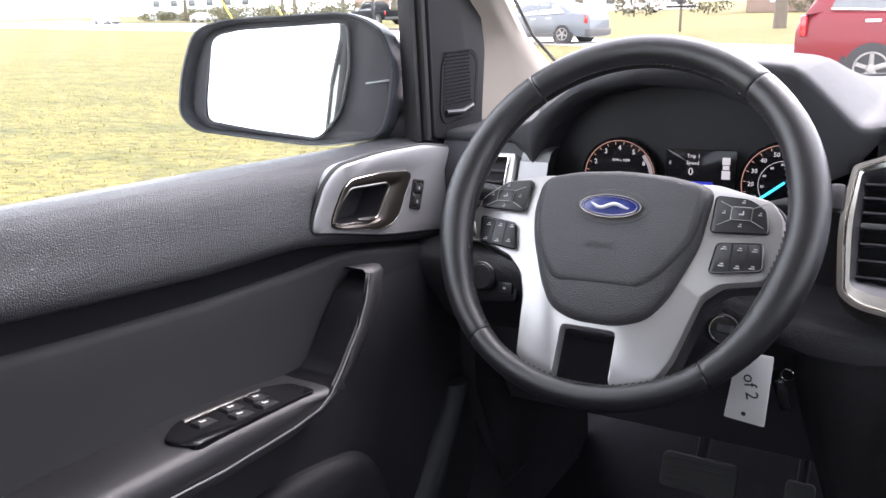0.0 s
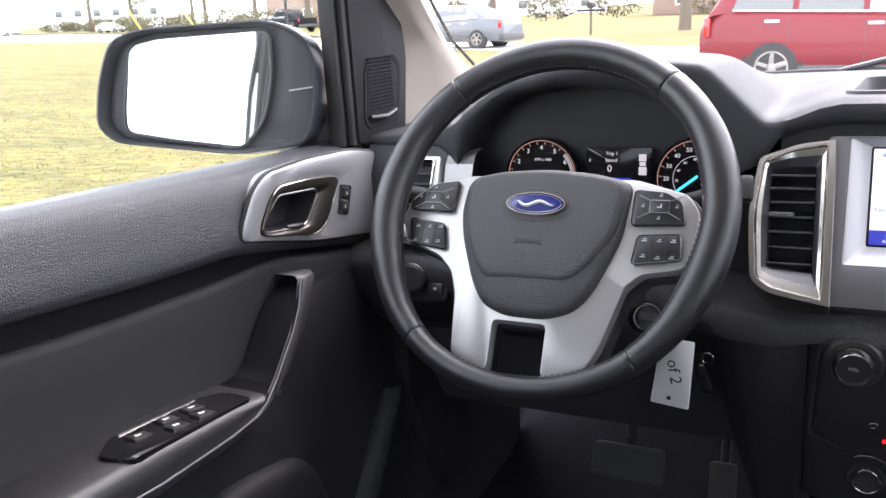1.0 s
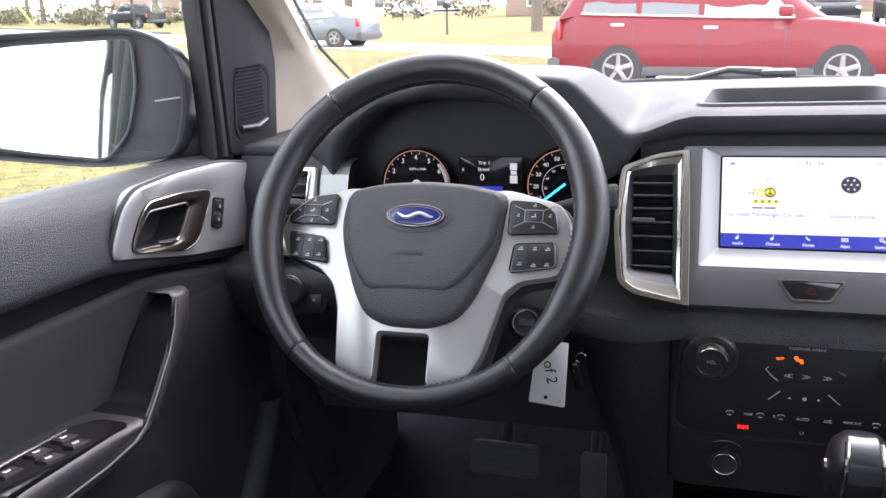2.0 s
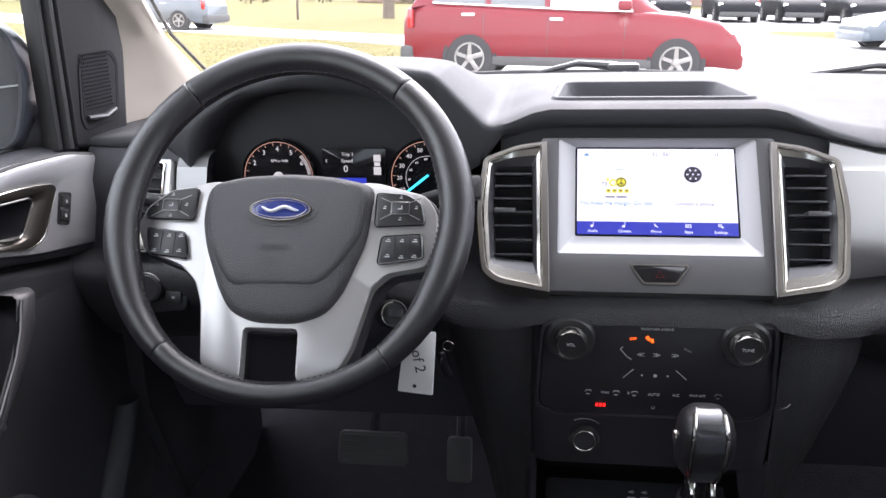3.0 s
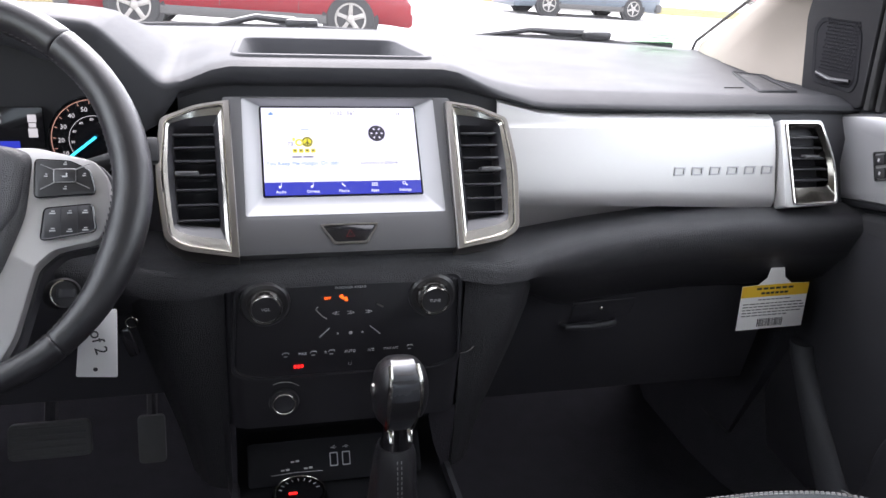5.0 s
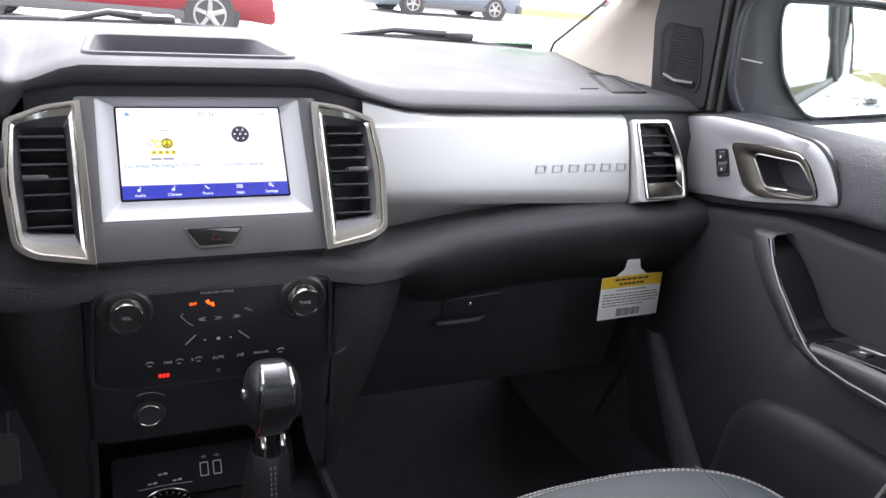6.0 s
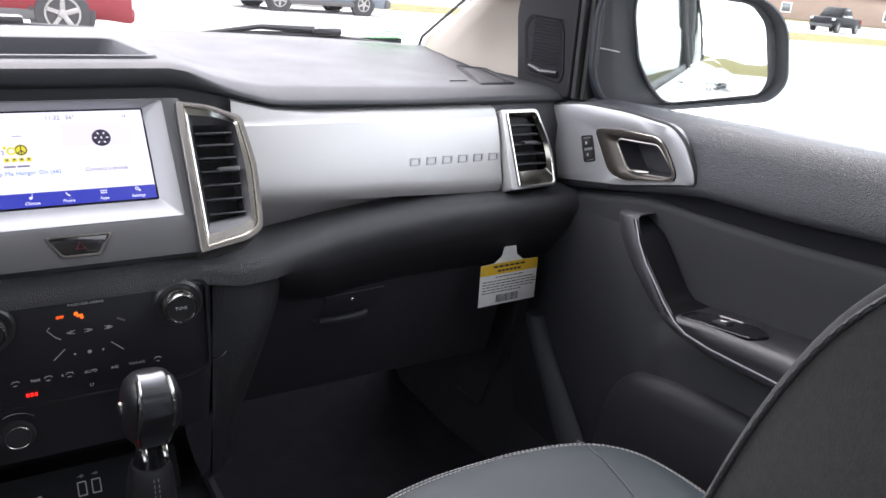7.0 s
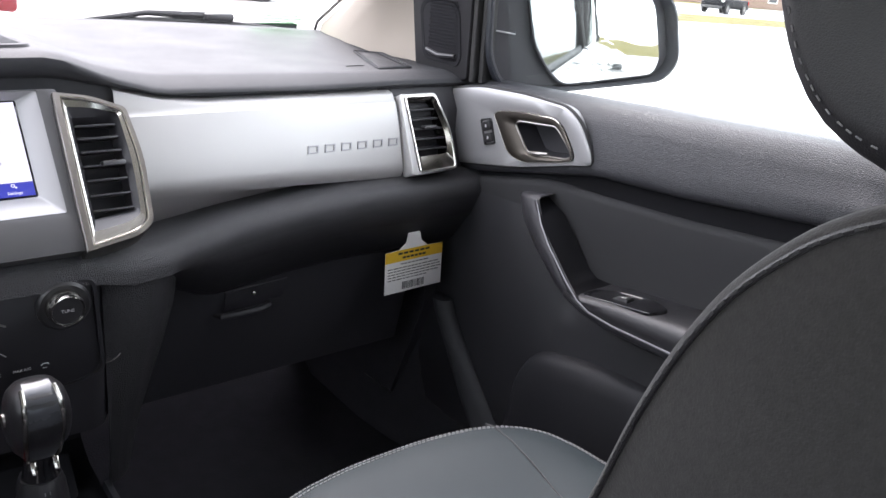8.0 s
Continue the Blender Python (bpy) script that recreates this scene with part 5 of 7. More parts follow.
def front_door(side):
    where = "driver's" if side < 0 else "passenger's"
    door = thing("front_door", f"closed {where} door with grained vinyl, silver handle plate and armrest", "car door", "front doors", at=(side * 0.75, -0.4, 0.6))
    inv = door.matrix_world.inverted()

    def add(name, bm, mat, parent=door, label="", angle=38):
        return part(name, moved(mirrored(bm, side), inv), mat, parent, label, angle)

    PLANE = basis((0.700, -0.004 if side > 0 else 0.0, 0), (0, -1, 0), (0, 0, 1))  # x towards the rear, y up, z into the cabin
    ys = sorted([float(y) for y in np.linspace(0.14, -1.02, 36)] + [-0.118, -0.110, -0.240, -0.247], reverse=True)
    rows = []
    for y in ys:
        s, low = float(track(y, SILL)), float(track(y, PADLOW))
        well = 0.060 if -0.245 < y < -0.115 else 0.0  # room for the handle's hollow, behind its plate
        rows.append([(0.772, y, s - 0.035), (0.768, y, s - 0.006), (0.752, y, s), (0.736, y, s - 0.001), (0.722, y, s - 0.006), (0.712, y, s - 0.016), (0.706, y, s - 0.030), (0.703 + well, y, s - 0.048),
                     (0.700 + well, y, low + 0.030), (0.698, y, low + 0.012), (0.700, y, low + 0.003), (0.706, y, low - 0.001), (0.722, y, low - 0.003)])
    add("upper_pad", sheet(rows), DOORPAD, label="grained charcoal upper door pad", angle=60)
    rows, strips = [], []
    for y in ys:
        low, arm = float(track(y, PADLOW)), float(track(max(-1.02, min(-0.26, y)), ARM))
        deep = float(track(y, [(-1.02, 0.716), (-0.30, 0.716), (-0.22, 0.714), (-0.17, 0.706), (0.14, 0.706)]))
        foot = min(arm - 0.01, low - 0.05)
        gap = float(track(y, [(-1.02, 0.036), (-0.28, 0.030), (-0.20, 0.012), (0.14, 0.010)]))
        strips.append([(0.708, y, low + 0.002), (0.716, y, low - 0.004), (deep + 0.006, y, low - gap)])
        rows.append([(deep + 0.008, y, low - gap + 0.003), (deep - 0.001, y, low - gap), (deep - 0.003, y, low - gap - 0.008), (deep, y, 0.5 * (low + foot)), (deep - 0.004, y, foot - 0.01)])
    # the shade below the pad is put into this strip's black colour
    add("shadow_groove", sheet(strips), MATTE, label="recessed strip under the upper pad, black for the pad's shade", angle=60)
    add("inset_panel", sheet(rows), INSET, label="smooth charcoal inset panel", angle=60)
    rows = []
    for y in ys:
        belly = float(track(y, [(-1.02, 0.020), (-0.5, 0.020), (-0.2, 0.006), (0.14, 0.0)]))
        top = float(track(max(-1.02, min(-0.26, y)), ARM)) - 0.045 if y < -0.25 else float(track(y, [(-0.25, 0.90), (-0.17, 1.035), (0.0, 1.033), (0.14, 1.0)]))
        rows.append([(0.728, y, top + 0.06), (0.722, y, top + 0.02), (0.712, y, top), (0.700 - belly * 0.3, y, top - 0.03), (0.698 - belly * 0.6, y, 0.5 * (top + 0.60)), (0.694 - belly, y, 0.70), (0.700 - belly, y, 0.62), (0.72, y, 0.585)])
    add("lower_panel", sheet(rows), DOORLOW, label="dark plastic lower door panel", angle=60)
    # the map pocket swells out low in the door
    swell = rounded([(0.165, 0.630), (0.180, 0.700), (0.188, 0.765), (0.225, 0.825), (0.345, 0.852), (0.60, 0.862), (1.00, 0.862), (1.00, 0.630)], [0.01, 0.05, 0.04, 0.05, 0.08, 0.08, 0.02, 0.02], 5)
    rings = [[(0.58 + (x - 0.58) * f, 0.746 + (y - 0.746) * g, z) for x, y in swell] for f, g, z in ((1.0, 1.0, -0.012), (0.995, 0.99, 0.003), (0.975, 0.955, 0.012), (0.94, 0.89, 0.018), (0.85, 0.75, 0.022), (0.3, 0.2, 0.024))]
    add("map_pocket", moved(skin(rings), basis((0.692, 0, 0), (0, -1, 0), (0, 0, 1))), DOORLOW, label="dark moulded map pocket low in the door", angle=80)
    # handle plate with its pocket
    plate_out = [(-0.055, 1.150), (0.05, 1.1705), (0.14, 1.1745), (0.222, 1.1715), (0.248, 1.1555), (0.2695, 1.1230), (0.2745, 1.1060), (0.240, 1.0985), (0.13, 1.0700), (-0.035, 1.0425)]
    cup_out = [(0.085, 1.1375), (0.094, 1.1440), (0.150, 1.1515), (0.2050, 1.1535), (0.2205, 1.1440), (0.2405, 1.1180), (0.2440, 1.1065), (0.2330, 1.1020), (0.152, 1.0825), (0.122, 1.0875)]
    cup_in = [(0.1275, 1.1310), (0.1340, 1.1370), (0.165, 1.1395), (0.2040, 1.1430), (0.2150, 1.1350), (0.2345, 1.1170), (0.2375, 1.1090), (0.2290, 1.1045), (0.172, 1.0970), (0.1560, 1.0985)]
    r1 = [0.004, 0.02, 0.02, 0.014, 0.014, 0.014, 0.008, 0.02, 0.03, 0.004]
    r2 = [0.010, 0.008, 0.02, 0.010, 0.010, 0.010, 0.006, 0.012, 0.016, 0.014]
    r3 = [0.006, 0.006, 0.01, 0.008, 0.008, 0.008, 0.005, 0.006, 0.008, 0.006]
    bezel = add("handle_plate", moved(collar(rounded(plate_out, r1), rounded(cup_out, r2), -0.012, 0.0055, edge=0.002), PLANE), PLATE, label="satin grey handle plate")
    add("plate_gap", moved(tube([(x, y, 0.0002) for x, y in rounded(plate_out, r1)], 0.0030, 6, closed=True), PLANE), RUBBER, bezel, "dark gap round the plate")
    bm = bmesh.new()
    a, b = rounded(cup_out, r2), rounded(cup_in, r3)
    mid = [((p[0] * 2 + q[0]) / 3, (p[1] * 2 + q[1]) / 3) for p, q in zip(a, b)]
    spread(bm, [[(x, y, z) for x, y in o] for o, z in ((a, 0.004), (a, 0.0072), (mid, 0.0080), ([(p[0] * 0.25 + q[0] * 0.75, p[1] * 0.25 + q[1] * 0.75) for p, q in zip(a, b)], 0.0062), (b, 0.0005))], closed=True)
    add("handle_cup", moved(bm, PLANE), BRONZE, bezel, "dark bronze cup round the handle")
    pocket = bmesh.new()
    deep_ring = spread(pocket, [[(x, y, 0.0005) for x, y in b], [(x, y, -0.012) for x, y in b], [(0.183 + (x - 0.183) * 0.9, 1.12 + (y - 1.12) * 0.9, -0.030) for x, y in b]], closed=True)
    pocket.faces.new(deep_ring[-1])
    add("handle_pocket", moved(pocket, PLANE), DEEP, bezel, "dark hollow behind the handle")
    add("cup_rim", moved(tube([(x, y, 0.0068) for x, y in a], 0.0008, 6, closed=True), PLANE), CHROME, bezel, "thin chrome rim")
    handle = tube([(x, y, 0.0030) for x, y in b], 0.0015, 8, closed=True)
    handle = joined(handle, tube([(0.160, 1.0985, 0.002), (0.178, 1.1005, 0.004), (0.194, 1.1035, 0.002)], [0.0018, 0.0032, 0.0018], 8))
    add("door_handle", moved(handle, PLANE), NICKEL, bezel, "polished inside door handle")
    add("lock_surround", moved(collar(rounded([(0.070, 1.0885), (0.093, 1.0960), (0.079, 1.1315), (0.056, 1.1255)][::-1], 0.004), rounded([(0.0720, 1.0915), (0.0900, 1.0975), (0.0775, 1.1285), (0.0592, 1.1235)][::-1], 0.003), 0.003, 0.0072, edge=0.0006), PLANE), SWITCH, bezel)
    for z in (1.1015, 1.1175):
        sw = add("lock_switch", moved(block((0.017, 0.0135, 0.004), bevel=0.0012, turn=pose(0.0745 - 0.39 * (z - 1.1095), z + 0.0005, 0.0065, 0, 0, 19)), PLANE), SWITCH, bezel, "black door lock button")
        add("switch_mark", moved(block((0.003, 0.004, 0.0004), (0.0745 - 0.39 * (z - 1.1095), z + 0.0005, 0.0087), 0), PLANE), PRINT, sw)
    # the armrest sweeps up into a pull handle; a satin strip follows its inner edge
    inner_line = [(0.672, -0.213, 1.046), (0.664, -0.2336, 1.020), (0.657, -0.257, 1.000), (0.648, -0.304, 0.965), (0.6435, -0.328, 0.951), (0.641, -0.352, 0.943), (0.640, -0.392, 0.9405), (0.638, -0.487, 0.943), (0.637, -0.60, 0.953), (0.636, -0.75, 0.962), (0.636, -1.02, 0.968)]
    wall_line = [(-0.200, 1.042), (-0.230, 1.026), (-0.255, 1.000), (-0.284, 0.966), (-0.300, 0.956), (-0.325, 0.956), (-0.370, 0.963), (-0.482, 0.974), (-0.60, 0.980), (-0.75, 0.982), (-1.02, 0.984)]
    front_line = [(0.685, -0.160, 1.037), (0.680, -0.170, 1.009), (0.674, -0.200, 0.975), (0.668, -0.240, 0.942), (0.664, -0.266, 0.926), (0.661, -0.300, 0.913), (0.655, -0.385, 0.905), (0.652, -0.487, 0.907), (0.651, -0.60, 0.917), (0.650, -0.75, 0.926), (0.650, -1.02, 0.932)]
    rows = []
    for (x, y, z), (wy, wz) in zip(inner_line, wall_line):
        rows.append([(x + (0.706 - x) * f, y + (wy - y) * g, z + (wz - z) * g) for f, g in ((0.02, -0.02), (0.0, 0.10), (0.0, 0.45), (0.03, 0.72), (0.08, 0.89), (0.17, 0.975), (0.5, 1.0), (0.9, 1.0), (1.1, 1.02))])
    # matte black instead of armrest vinyl: the recess's shadow as colour
    add("pull_hollow", sheet(rows[:6]), MATTE, label="hollow behind the pull, its shade put in as matte black", angle=60)
    nose = [[(x, y + dy * min(1, j / 3), z - dz * min(1, j / 3)) for j, (x, y, z) in enumerate(rows[4])] for dy, dz in ((0.004, 0.010), (0.004, 0.004), (0.002, 0.001))]
    arm = add("armrest", sheet(nose + rows[4:]), ARMSKIN, label="padded charcoal armrest with window switches", angle=60)
    rows = []
    for k, ((x, y, z), (fx, fy, fz)) in enumerate(zip(inner_line, front_line)):
        f = (0.95, 0.88, 0.75, 0.60, 0.50, 0.42, 0.40)[min(k, 6)]  # the blade narrows as it sweeps down
        fx, fy, fz = x + f * (fx - x), y + f * (fy - y), z + f * (fz - z)
        rows.append([(x + 0.004, y, z), (x - 0.001, 0.85 * y + 0.15 * fy, 0.85 * z + 0.15 * fz), (0.5 * x + 0.5 * fx - 0.004, 0.5 * (y + fy), 0.5 * (z + fz)), (fx - 0.001, 0.15 * y + 0.85 * fy, 0.15 * z + 0.85 * fz), (fx + 0.006, fy, fz), (0.712, fy + 0.012, fz - 0.012)])
    cap = [(0.712, p[1] + 0.002, p[2] + 0.004) for p in rows[0]]
    brow = [(p[0] + 0.004, p[1], p[2] + 0.004) for p in rows[0]]
    add("pull_handle", sheet([cap, brow] + rows), HARD, label="curved pull handle rising from the armrest", angle=60)
    add("pull_edge", tube([(x - 0.001, y, z) for x, y, z in inner_line], 0.0010, 6), material("satin_grey_edge", (0.24, 0.24, 0.25), 0.35, metal=0.3), label="bright satin edge strip")
    y0, y1 = (-0.345, -0.520) if side < 0 else (-0.325, -0.445)
    def on_arm(y, x, lift):
        return (x, y, float(track(y, ARM)) + lift)
    slope = (float(track(y1, ARM)) - float(track(y0, ARM))) / (y1 - y0)
    TOPP = basis(on_arm((y0 + y1) / 2, 0.670, -0.003), (0, -1, -slope), (1, 0, 0.03))
    TOPP = Matrix((*[TOPP[k] for k in range(4)],))
    if TOPP.to_3x3().col[2].z < 0:
        TOPP = basis(on_arm((y0 + y1) / 2, 0.670, -0.003), (0, -1, -slope), (-1, 0, -0.03))
    half, wid = abs(y1 - y0) / 2, 1.25 if side < 0 else 1.0
    pan = rounded([(-half, -0.018 * wid), (half - 0.01, -0.022 * wid), (half, 0.004), (half - 0.03, 0.020 * wid), (-half + 0.03, 0.022 * wid), (-half, 0.010 * wid)], 0.008, 3)
    sw_panel = add("switch_panel", moved(plate(pan, -0.01, 0.0022, 0.0016), TOPP), PIANO, arm, "gloss black window switch panel")
    spots = ((-0.034, 0.010), (-0.028, -0.009), (0.000, 0.010), (0.006, -0.009), (0.040, 0.004)) if side < 0 else ((-0.006, 0.0),)
    for x, y in spots:
        s = add("window_switch", moved(block((0.024, 0.0150, 0.006), bevel=0.002, turn=pose(x, y, 0.0010, 0, -6, 0)), TOPP), SWITCH, sw_panel, "black window switch")
        add("switch_mark", moved(joined(block((0.004, 0.0022, 0.0004), (x, y, 0.0042), 0), block((0.0018, 0.0038, 0.0004), (x + 0.004, y, 0.0046), 0)), TOPP), WHITECARD, s)
    add("switch_trim", moved(tube([(-half + 0.035, 0.0195 * wid, 0.0024), (half - 0.04 if side < 0 else 0.01, 0.0185 * wid, 0.0024)], 0.0009, 5), TOPP), NICKEL, sw_panel)
    # triangular sail panel with its tweeter
    SAIL = basis((0.706, 0, 0), (0, -1, 0), (0, 0, 1))
    sail = add("sail_panel", moved(plate(rounded([(-0.118, 1.150), (0.006, 1.172), (0.006, 1.62), (-0.02, 1.62), (-0.125, 1.36), (-0.139, 1.28)], 0.01), -0.03, 0.0, 0.004), SAIL), SAILSKIN, label="dark triangular speaker panel")
    grille = rounded([(-0.102, 1.192), (-0.016, 1.188), (-0.008, 1.203), (-0.018, 1.268), (-0.032, 1.282), (-0.104, 1.284), (-0.117, 1.268)], 0.014, 4)
    add("tweeter_frame", moved(collar(grille, [(-0.054 + (x + 0.054) * 0.86, 1.239 + (y - 1.239) * 0.86) for x, y in grille], -0.004, 0.0018, edge=0.0012), SAIL), MATTE, sail)
    inner = [(-0.054 + (x + 0.054) * 0.86, 1.239 + (y - 1.239) * 0.86) for x, y in grille]
    add("tweeter_grille", moved(plate(inner, -0.002, 0.002, 0.001), SAIL), MATTE, sail, "black perforated tweeter grille")
    holes = []
    for i in range(13):
        for j in range(15):
            x, y = -0.088 + 0.0052 * i + (0.0026 if j % 2 else 0), 1.214 + 0.0048 * j
            if abs(x + 0.054) < 0.034 and abs(y - 1.247) < 0.036:
                holes.append(lathe([(0.0018, 0.0016), (0.0012, 0.0030), (0.0003, 0.0032)], 6, turn=pose(x, y, 0)))
    tagged(add("grille_studs", moved(joined(*holes), SAIL), MATTE, sail), kind="stuff")
    add("tweeter_lip", moved(tube([(-0.090, 1.207, 0.004), (-0.054, 1.202, 0.009), (-0.020, 1.204, 0.004)], [0.003, 0.004, 0.003], 8), SAIL), SWITCH, sail)
    for y, w, x in ((-0.012, 0.010, 0.708), (-0.024, 0.010, 0.716)):
        add("window_seal", block((0.022, w, 0.50), (x + 0.012, y, 1.42), 0.003), RUBBER, label="black rubber window channel")
    rows = [[(x, y, z) for y in (-0.022, -0.30, -0.60, -0.98)] for x, z in ((0.768, 1.16), (0.752, 1.30), (0.728, 1.45), (0.695, 1.61))]
    pane = add("door_window", sheet(rows, 0.004), SIDEPANE, label="clear side window, closed")
    pane.visible_shadow = False
    # outer skin, handle and top frame
    rows = []
    for y in np.linspace(0.16, -1.03, 9):
        s = float(track(y, SILL)) - 0.02
        rows.append([(0.778, y, s), (0.80, y, s - 0.006), (0.860, y, s - 0.035), (0.905, y, s - 0.10), (0.920, y, 0.95), (0.915, y, 0.75), (0.890, y, 0.56), (0.72, y, 0.55)])
    add("outer_skin", sheet(rows), BODYWHITE, label="white painted door skin")
    add("outer_handle", tube([(0.905, -0.80, 1.045), (0.945, -0.83, 1.050), (0.945, -0.95, 1.050), (0.905, -0.98, 1.045)], 0.012, 8), BODYWHITE)
    add("window_frame", tube([(0.780, 0.045, 1.17), (0.740, 0.03, 1.45), (0.715, -0.10, 1.55), (0.690, -0.30, 1.635), (0.690, -1.0, 1.645), (0.775, -1.02, 1.20)], 0.014, 8), RUBBER, label="black window frame")
    return door


front_door(-1)
front_door(1)


# ---- outside mirrors ----
def outside_mirror(side, centre, normal, glass, housing, convex, label, tilt=(0.0, 0.0)):
    n = Vector(normal).normalized()
    turn = basis(centre, Vector((0, 0, 1)).cross(n), n.cross(Vector((0, 0, 1)).cross(n)))
    mirror = thing("door_mirror", label, "door mirror", "door mirrors", turn=turn)
    ho = rounded(housing, 0.03, 4)
    gl = rounded(glass, 0.014, 4)
    cx, cy = sum(p[0] for p in ho) / len(ho), sum(p[1] for p in ho) / len(ho)
    rings = [[(cx + (x - cx) * f, cy + (y - cy) * f, z) for x, y in ho] for f, z in ((0.955, 0.004), (0.97, 0.010), (0.99, 0.009), (1.0, 0.0), (1.015, -0.03), (0.98, -0.075), (0.86, -0.110), (0.60, -0.130), (0.2, -0.136))]
    bm = bmesh.new()
    grid = spread(bm, rings, closed=True)
    bm.faces.new(grid[-1])
    shell = part("housing", bm, material("grained_mirror_housing", (0.019, 0.022, 0.027), 0.42, grain=0.15, grain_size=0.002), mirror, "dark grey moulded housing")
    back = [[(cx + (x - cx) * f, cy + (y - cy) * f, z) for x, y in ho] for f, z in ((0.965, 0.008), (0.93, 0.0), (0.925, -0.012))]
    bm = bmesh.new()
    grid = spread(bm, back, closed=True)
    bm.faces.new(grid[-1])
    part("housing_lining", bm, DEEP, mirror)
    gx, gy = sum(p[0] for p in gl) / len(gl), sum(p[1] for p in gl) / len(gl)
    bm = bmesh.new()
    rings = []
    for f in (1.0, 0.999, 0.9, 0.75, 0.6, 0.45, 0.3, 0.15):
        ring = []
        for x, y in gl:
            px, py = gx + (x - gx) * f, gy + (y - gy) * f
            ring.append((px, py, -0.004 + tilt[0] * (px - gx) + tilt[1] * (py - gy) + (convex * (0.012 - ((px - gx) ** 2 + (py - gy) ** 2)) if f != 1.0 else -0.004)))
        rings.append(ring)
    grid = spread(bm, rings, closed=True)
    bm.faces.new(grid[-1])
    silver = part("mirror_glass", bm, MIRROR, mirror, "bright mirror glass", 60)
    part("glass_edge", tube([(gx + (x - gx) * 1.01, gy + (y - gy) * 1.01, -0.003) for x, y in gl], 0.0022, 6, closed=True), DEEP, mirror)
    low = min(y for _, y in housing)
    part("panel_gap", tube([(cx - side * 0.105, cy - 0.010, -0.0), (cx - side * 0.155, cy - 0.004, -0.02)], 0.0012, 5), PRINT, mirror)
    base = turn.inverted() @ Vector((side * 0.735, 0.02, 1.19))
    arm = part("arm", tube([(cx - side * 0.08, cy - 0.055, -0.06), (cx - side * 0.13, low + 0.01, -0.055), tuple(base)], [0.045, 0.040, 0.045], 12, squash=0.7), DEEP, mirror, "black mounting arm")
    return mirror, silver


outside_mirror(-1, (-0.892, -0.1, 1.26), (0.346, -0.93, 0.123),
               [(-0.090, 0.058), (-0.106, -0.025), (-0.107, -0.054), (-0.037, -0.068), (0.054, -0.082), (0.086, -0.047), (0.101, 0.011), (0.101, 0.069), (-0.053, 0.066)],
               [(-0.115, 0.070), (-0.138, 0.010), (-0.145, -0.045), (-0.120, -0.068), (0.052, -0.092), (0.150, -0.082), (0.164, -0.035), (0.168, 0.015), (0.153, 0.060), (0.107, 0.082), (-0.068, 0.081)],
               0.0, "driver's door mirror in a dark grey housing", (-0.010, 0.030))
right_mirror, right_glass = outside_mirror(1, (0.878, -0.1, 1.249), (-0.40, -0.915, 0.03),
               [(-0.112, 0.080), (-0.113, 0.050), (-0.098, -0.016), (-0.074, -0.053), (-0.048, -0.076), (0.100, -0.055), (0.109, -0.033), (0.090, 0.049), (0.062, 0.075), (-0.010, 0.081)],
               [(-0.165, 0.088), (-0.176, 0.050), (-0.174, -0.040), (-0.150, -0.085), (-0.052, -0.087), (0.118, -0.066), (0.142, -0.036), (0.125, 0.050), (0.085, 0.085), (-0.002, 0.091)],
               0.30, "passenger's convex door mirror in a dark grey housing", (0.045, -0.023))
for text, y in (("OBJECTS IN MIRROR ARE", -0.0440), ("CLOSER THAN THEY APPEAR", -0.0525)):
    part("mirror_text", moved(lettering(text, 0.0072), pose(0.004, y, 0.0045, 0.5, -2.6, 0)), MIRRORPRINT, right_glass)


# ---- roof, pillars, floor and the rest of the cab ----
def pillar(side):
    e1 = [(0.700, 0.430, 1.165), (0.697, 0.400, 1.212), (0.705, 0.270, 1.292), (0.672, 0.06, 1.43), (0.632, -0.17, 1.57), (0.600, -0.34, 1.655)]
    e3 = [(0.720, 0.100, 1.150), (0.720, 0.112, 1.200), (0.722, 0.130, 1.300), (0.705, 0.00, 1.430), (0.680, -0.14, 1.56), (0.655, -0.30, 1.64)]
    rows = []
    for f in (0.0, 0.04, 0.14, 0.35, 0.6, 0.85, 1.0):
        bulge = 0.055 * math.sin(math.pi * min(1, f * 1.15 + 0.02)) if f < 0.98 else 0.0
        rows.append([(side * ((1 - f) * a[0] + f * b[0] - bulge * 0.55), (1 - f) * a[1] + f * b[1] - bulge * 0.25, (1 - f) * a[2] + f * b[2]) for a, b in zip(e1, e3)])
    single("trim_pillar", sheet(rows, 0.004), BEIGE, "beige cloth-covered windshield pillar trim", "pillar trim", "windshield pillars", "structure", angle=60)
    seal = tube([(side * (a[0] - 0.005), a[1] + 0.010, a[2] + 0.003) for a in e1], 0.0028, 6)
    single("trim_seal", seal, RUBBER, "black windshield edge seal", "seal", "", "structure")


pillar(1)
pillar(-1)
rows = []
for x in np.linspace(-0.70, 0.70, 15):
    rows.append([(x, 0.585 - 0.29 * x * x, 1.185 - 0.014 * x * x), (x, 0.40 - 0.27 * x * x, 1.30 - 0.01 * x * x), (x * 0.96, 0.15 - 0.22 * x * x, 1.445 - 0.02 * x * x), (x * 0.90, -0.12 - 0.16 * x * x, 1.575 - 0.03 * x * x), (x * 0.86, -0.32 - 0.1 * x * x, 1.655 - 0.04 * x * x)])
shield = single("window_1", sheet(rows, 0.005), PANE, "clear raked windshield", "windshield", "", "structure")
shield.visible_shadow = False
rows = [[(x, y + 0.002 - 0.29 * x * x, z) for y, z in ((0.560, 1.198), (0.590, 1.196), (0.640, 1.180), (0.70, 1.175), (0.80, 1.165))] for x in np.linspace(-0.74, 0.74, 15)]
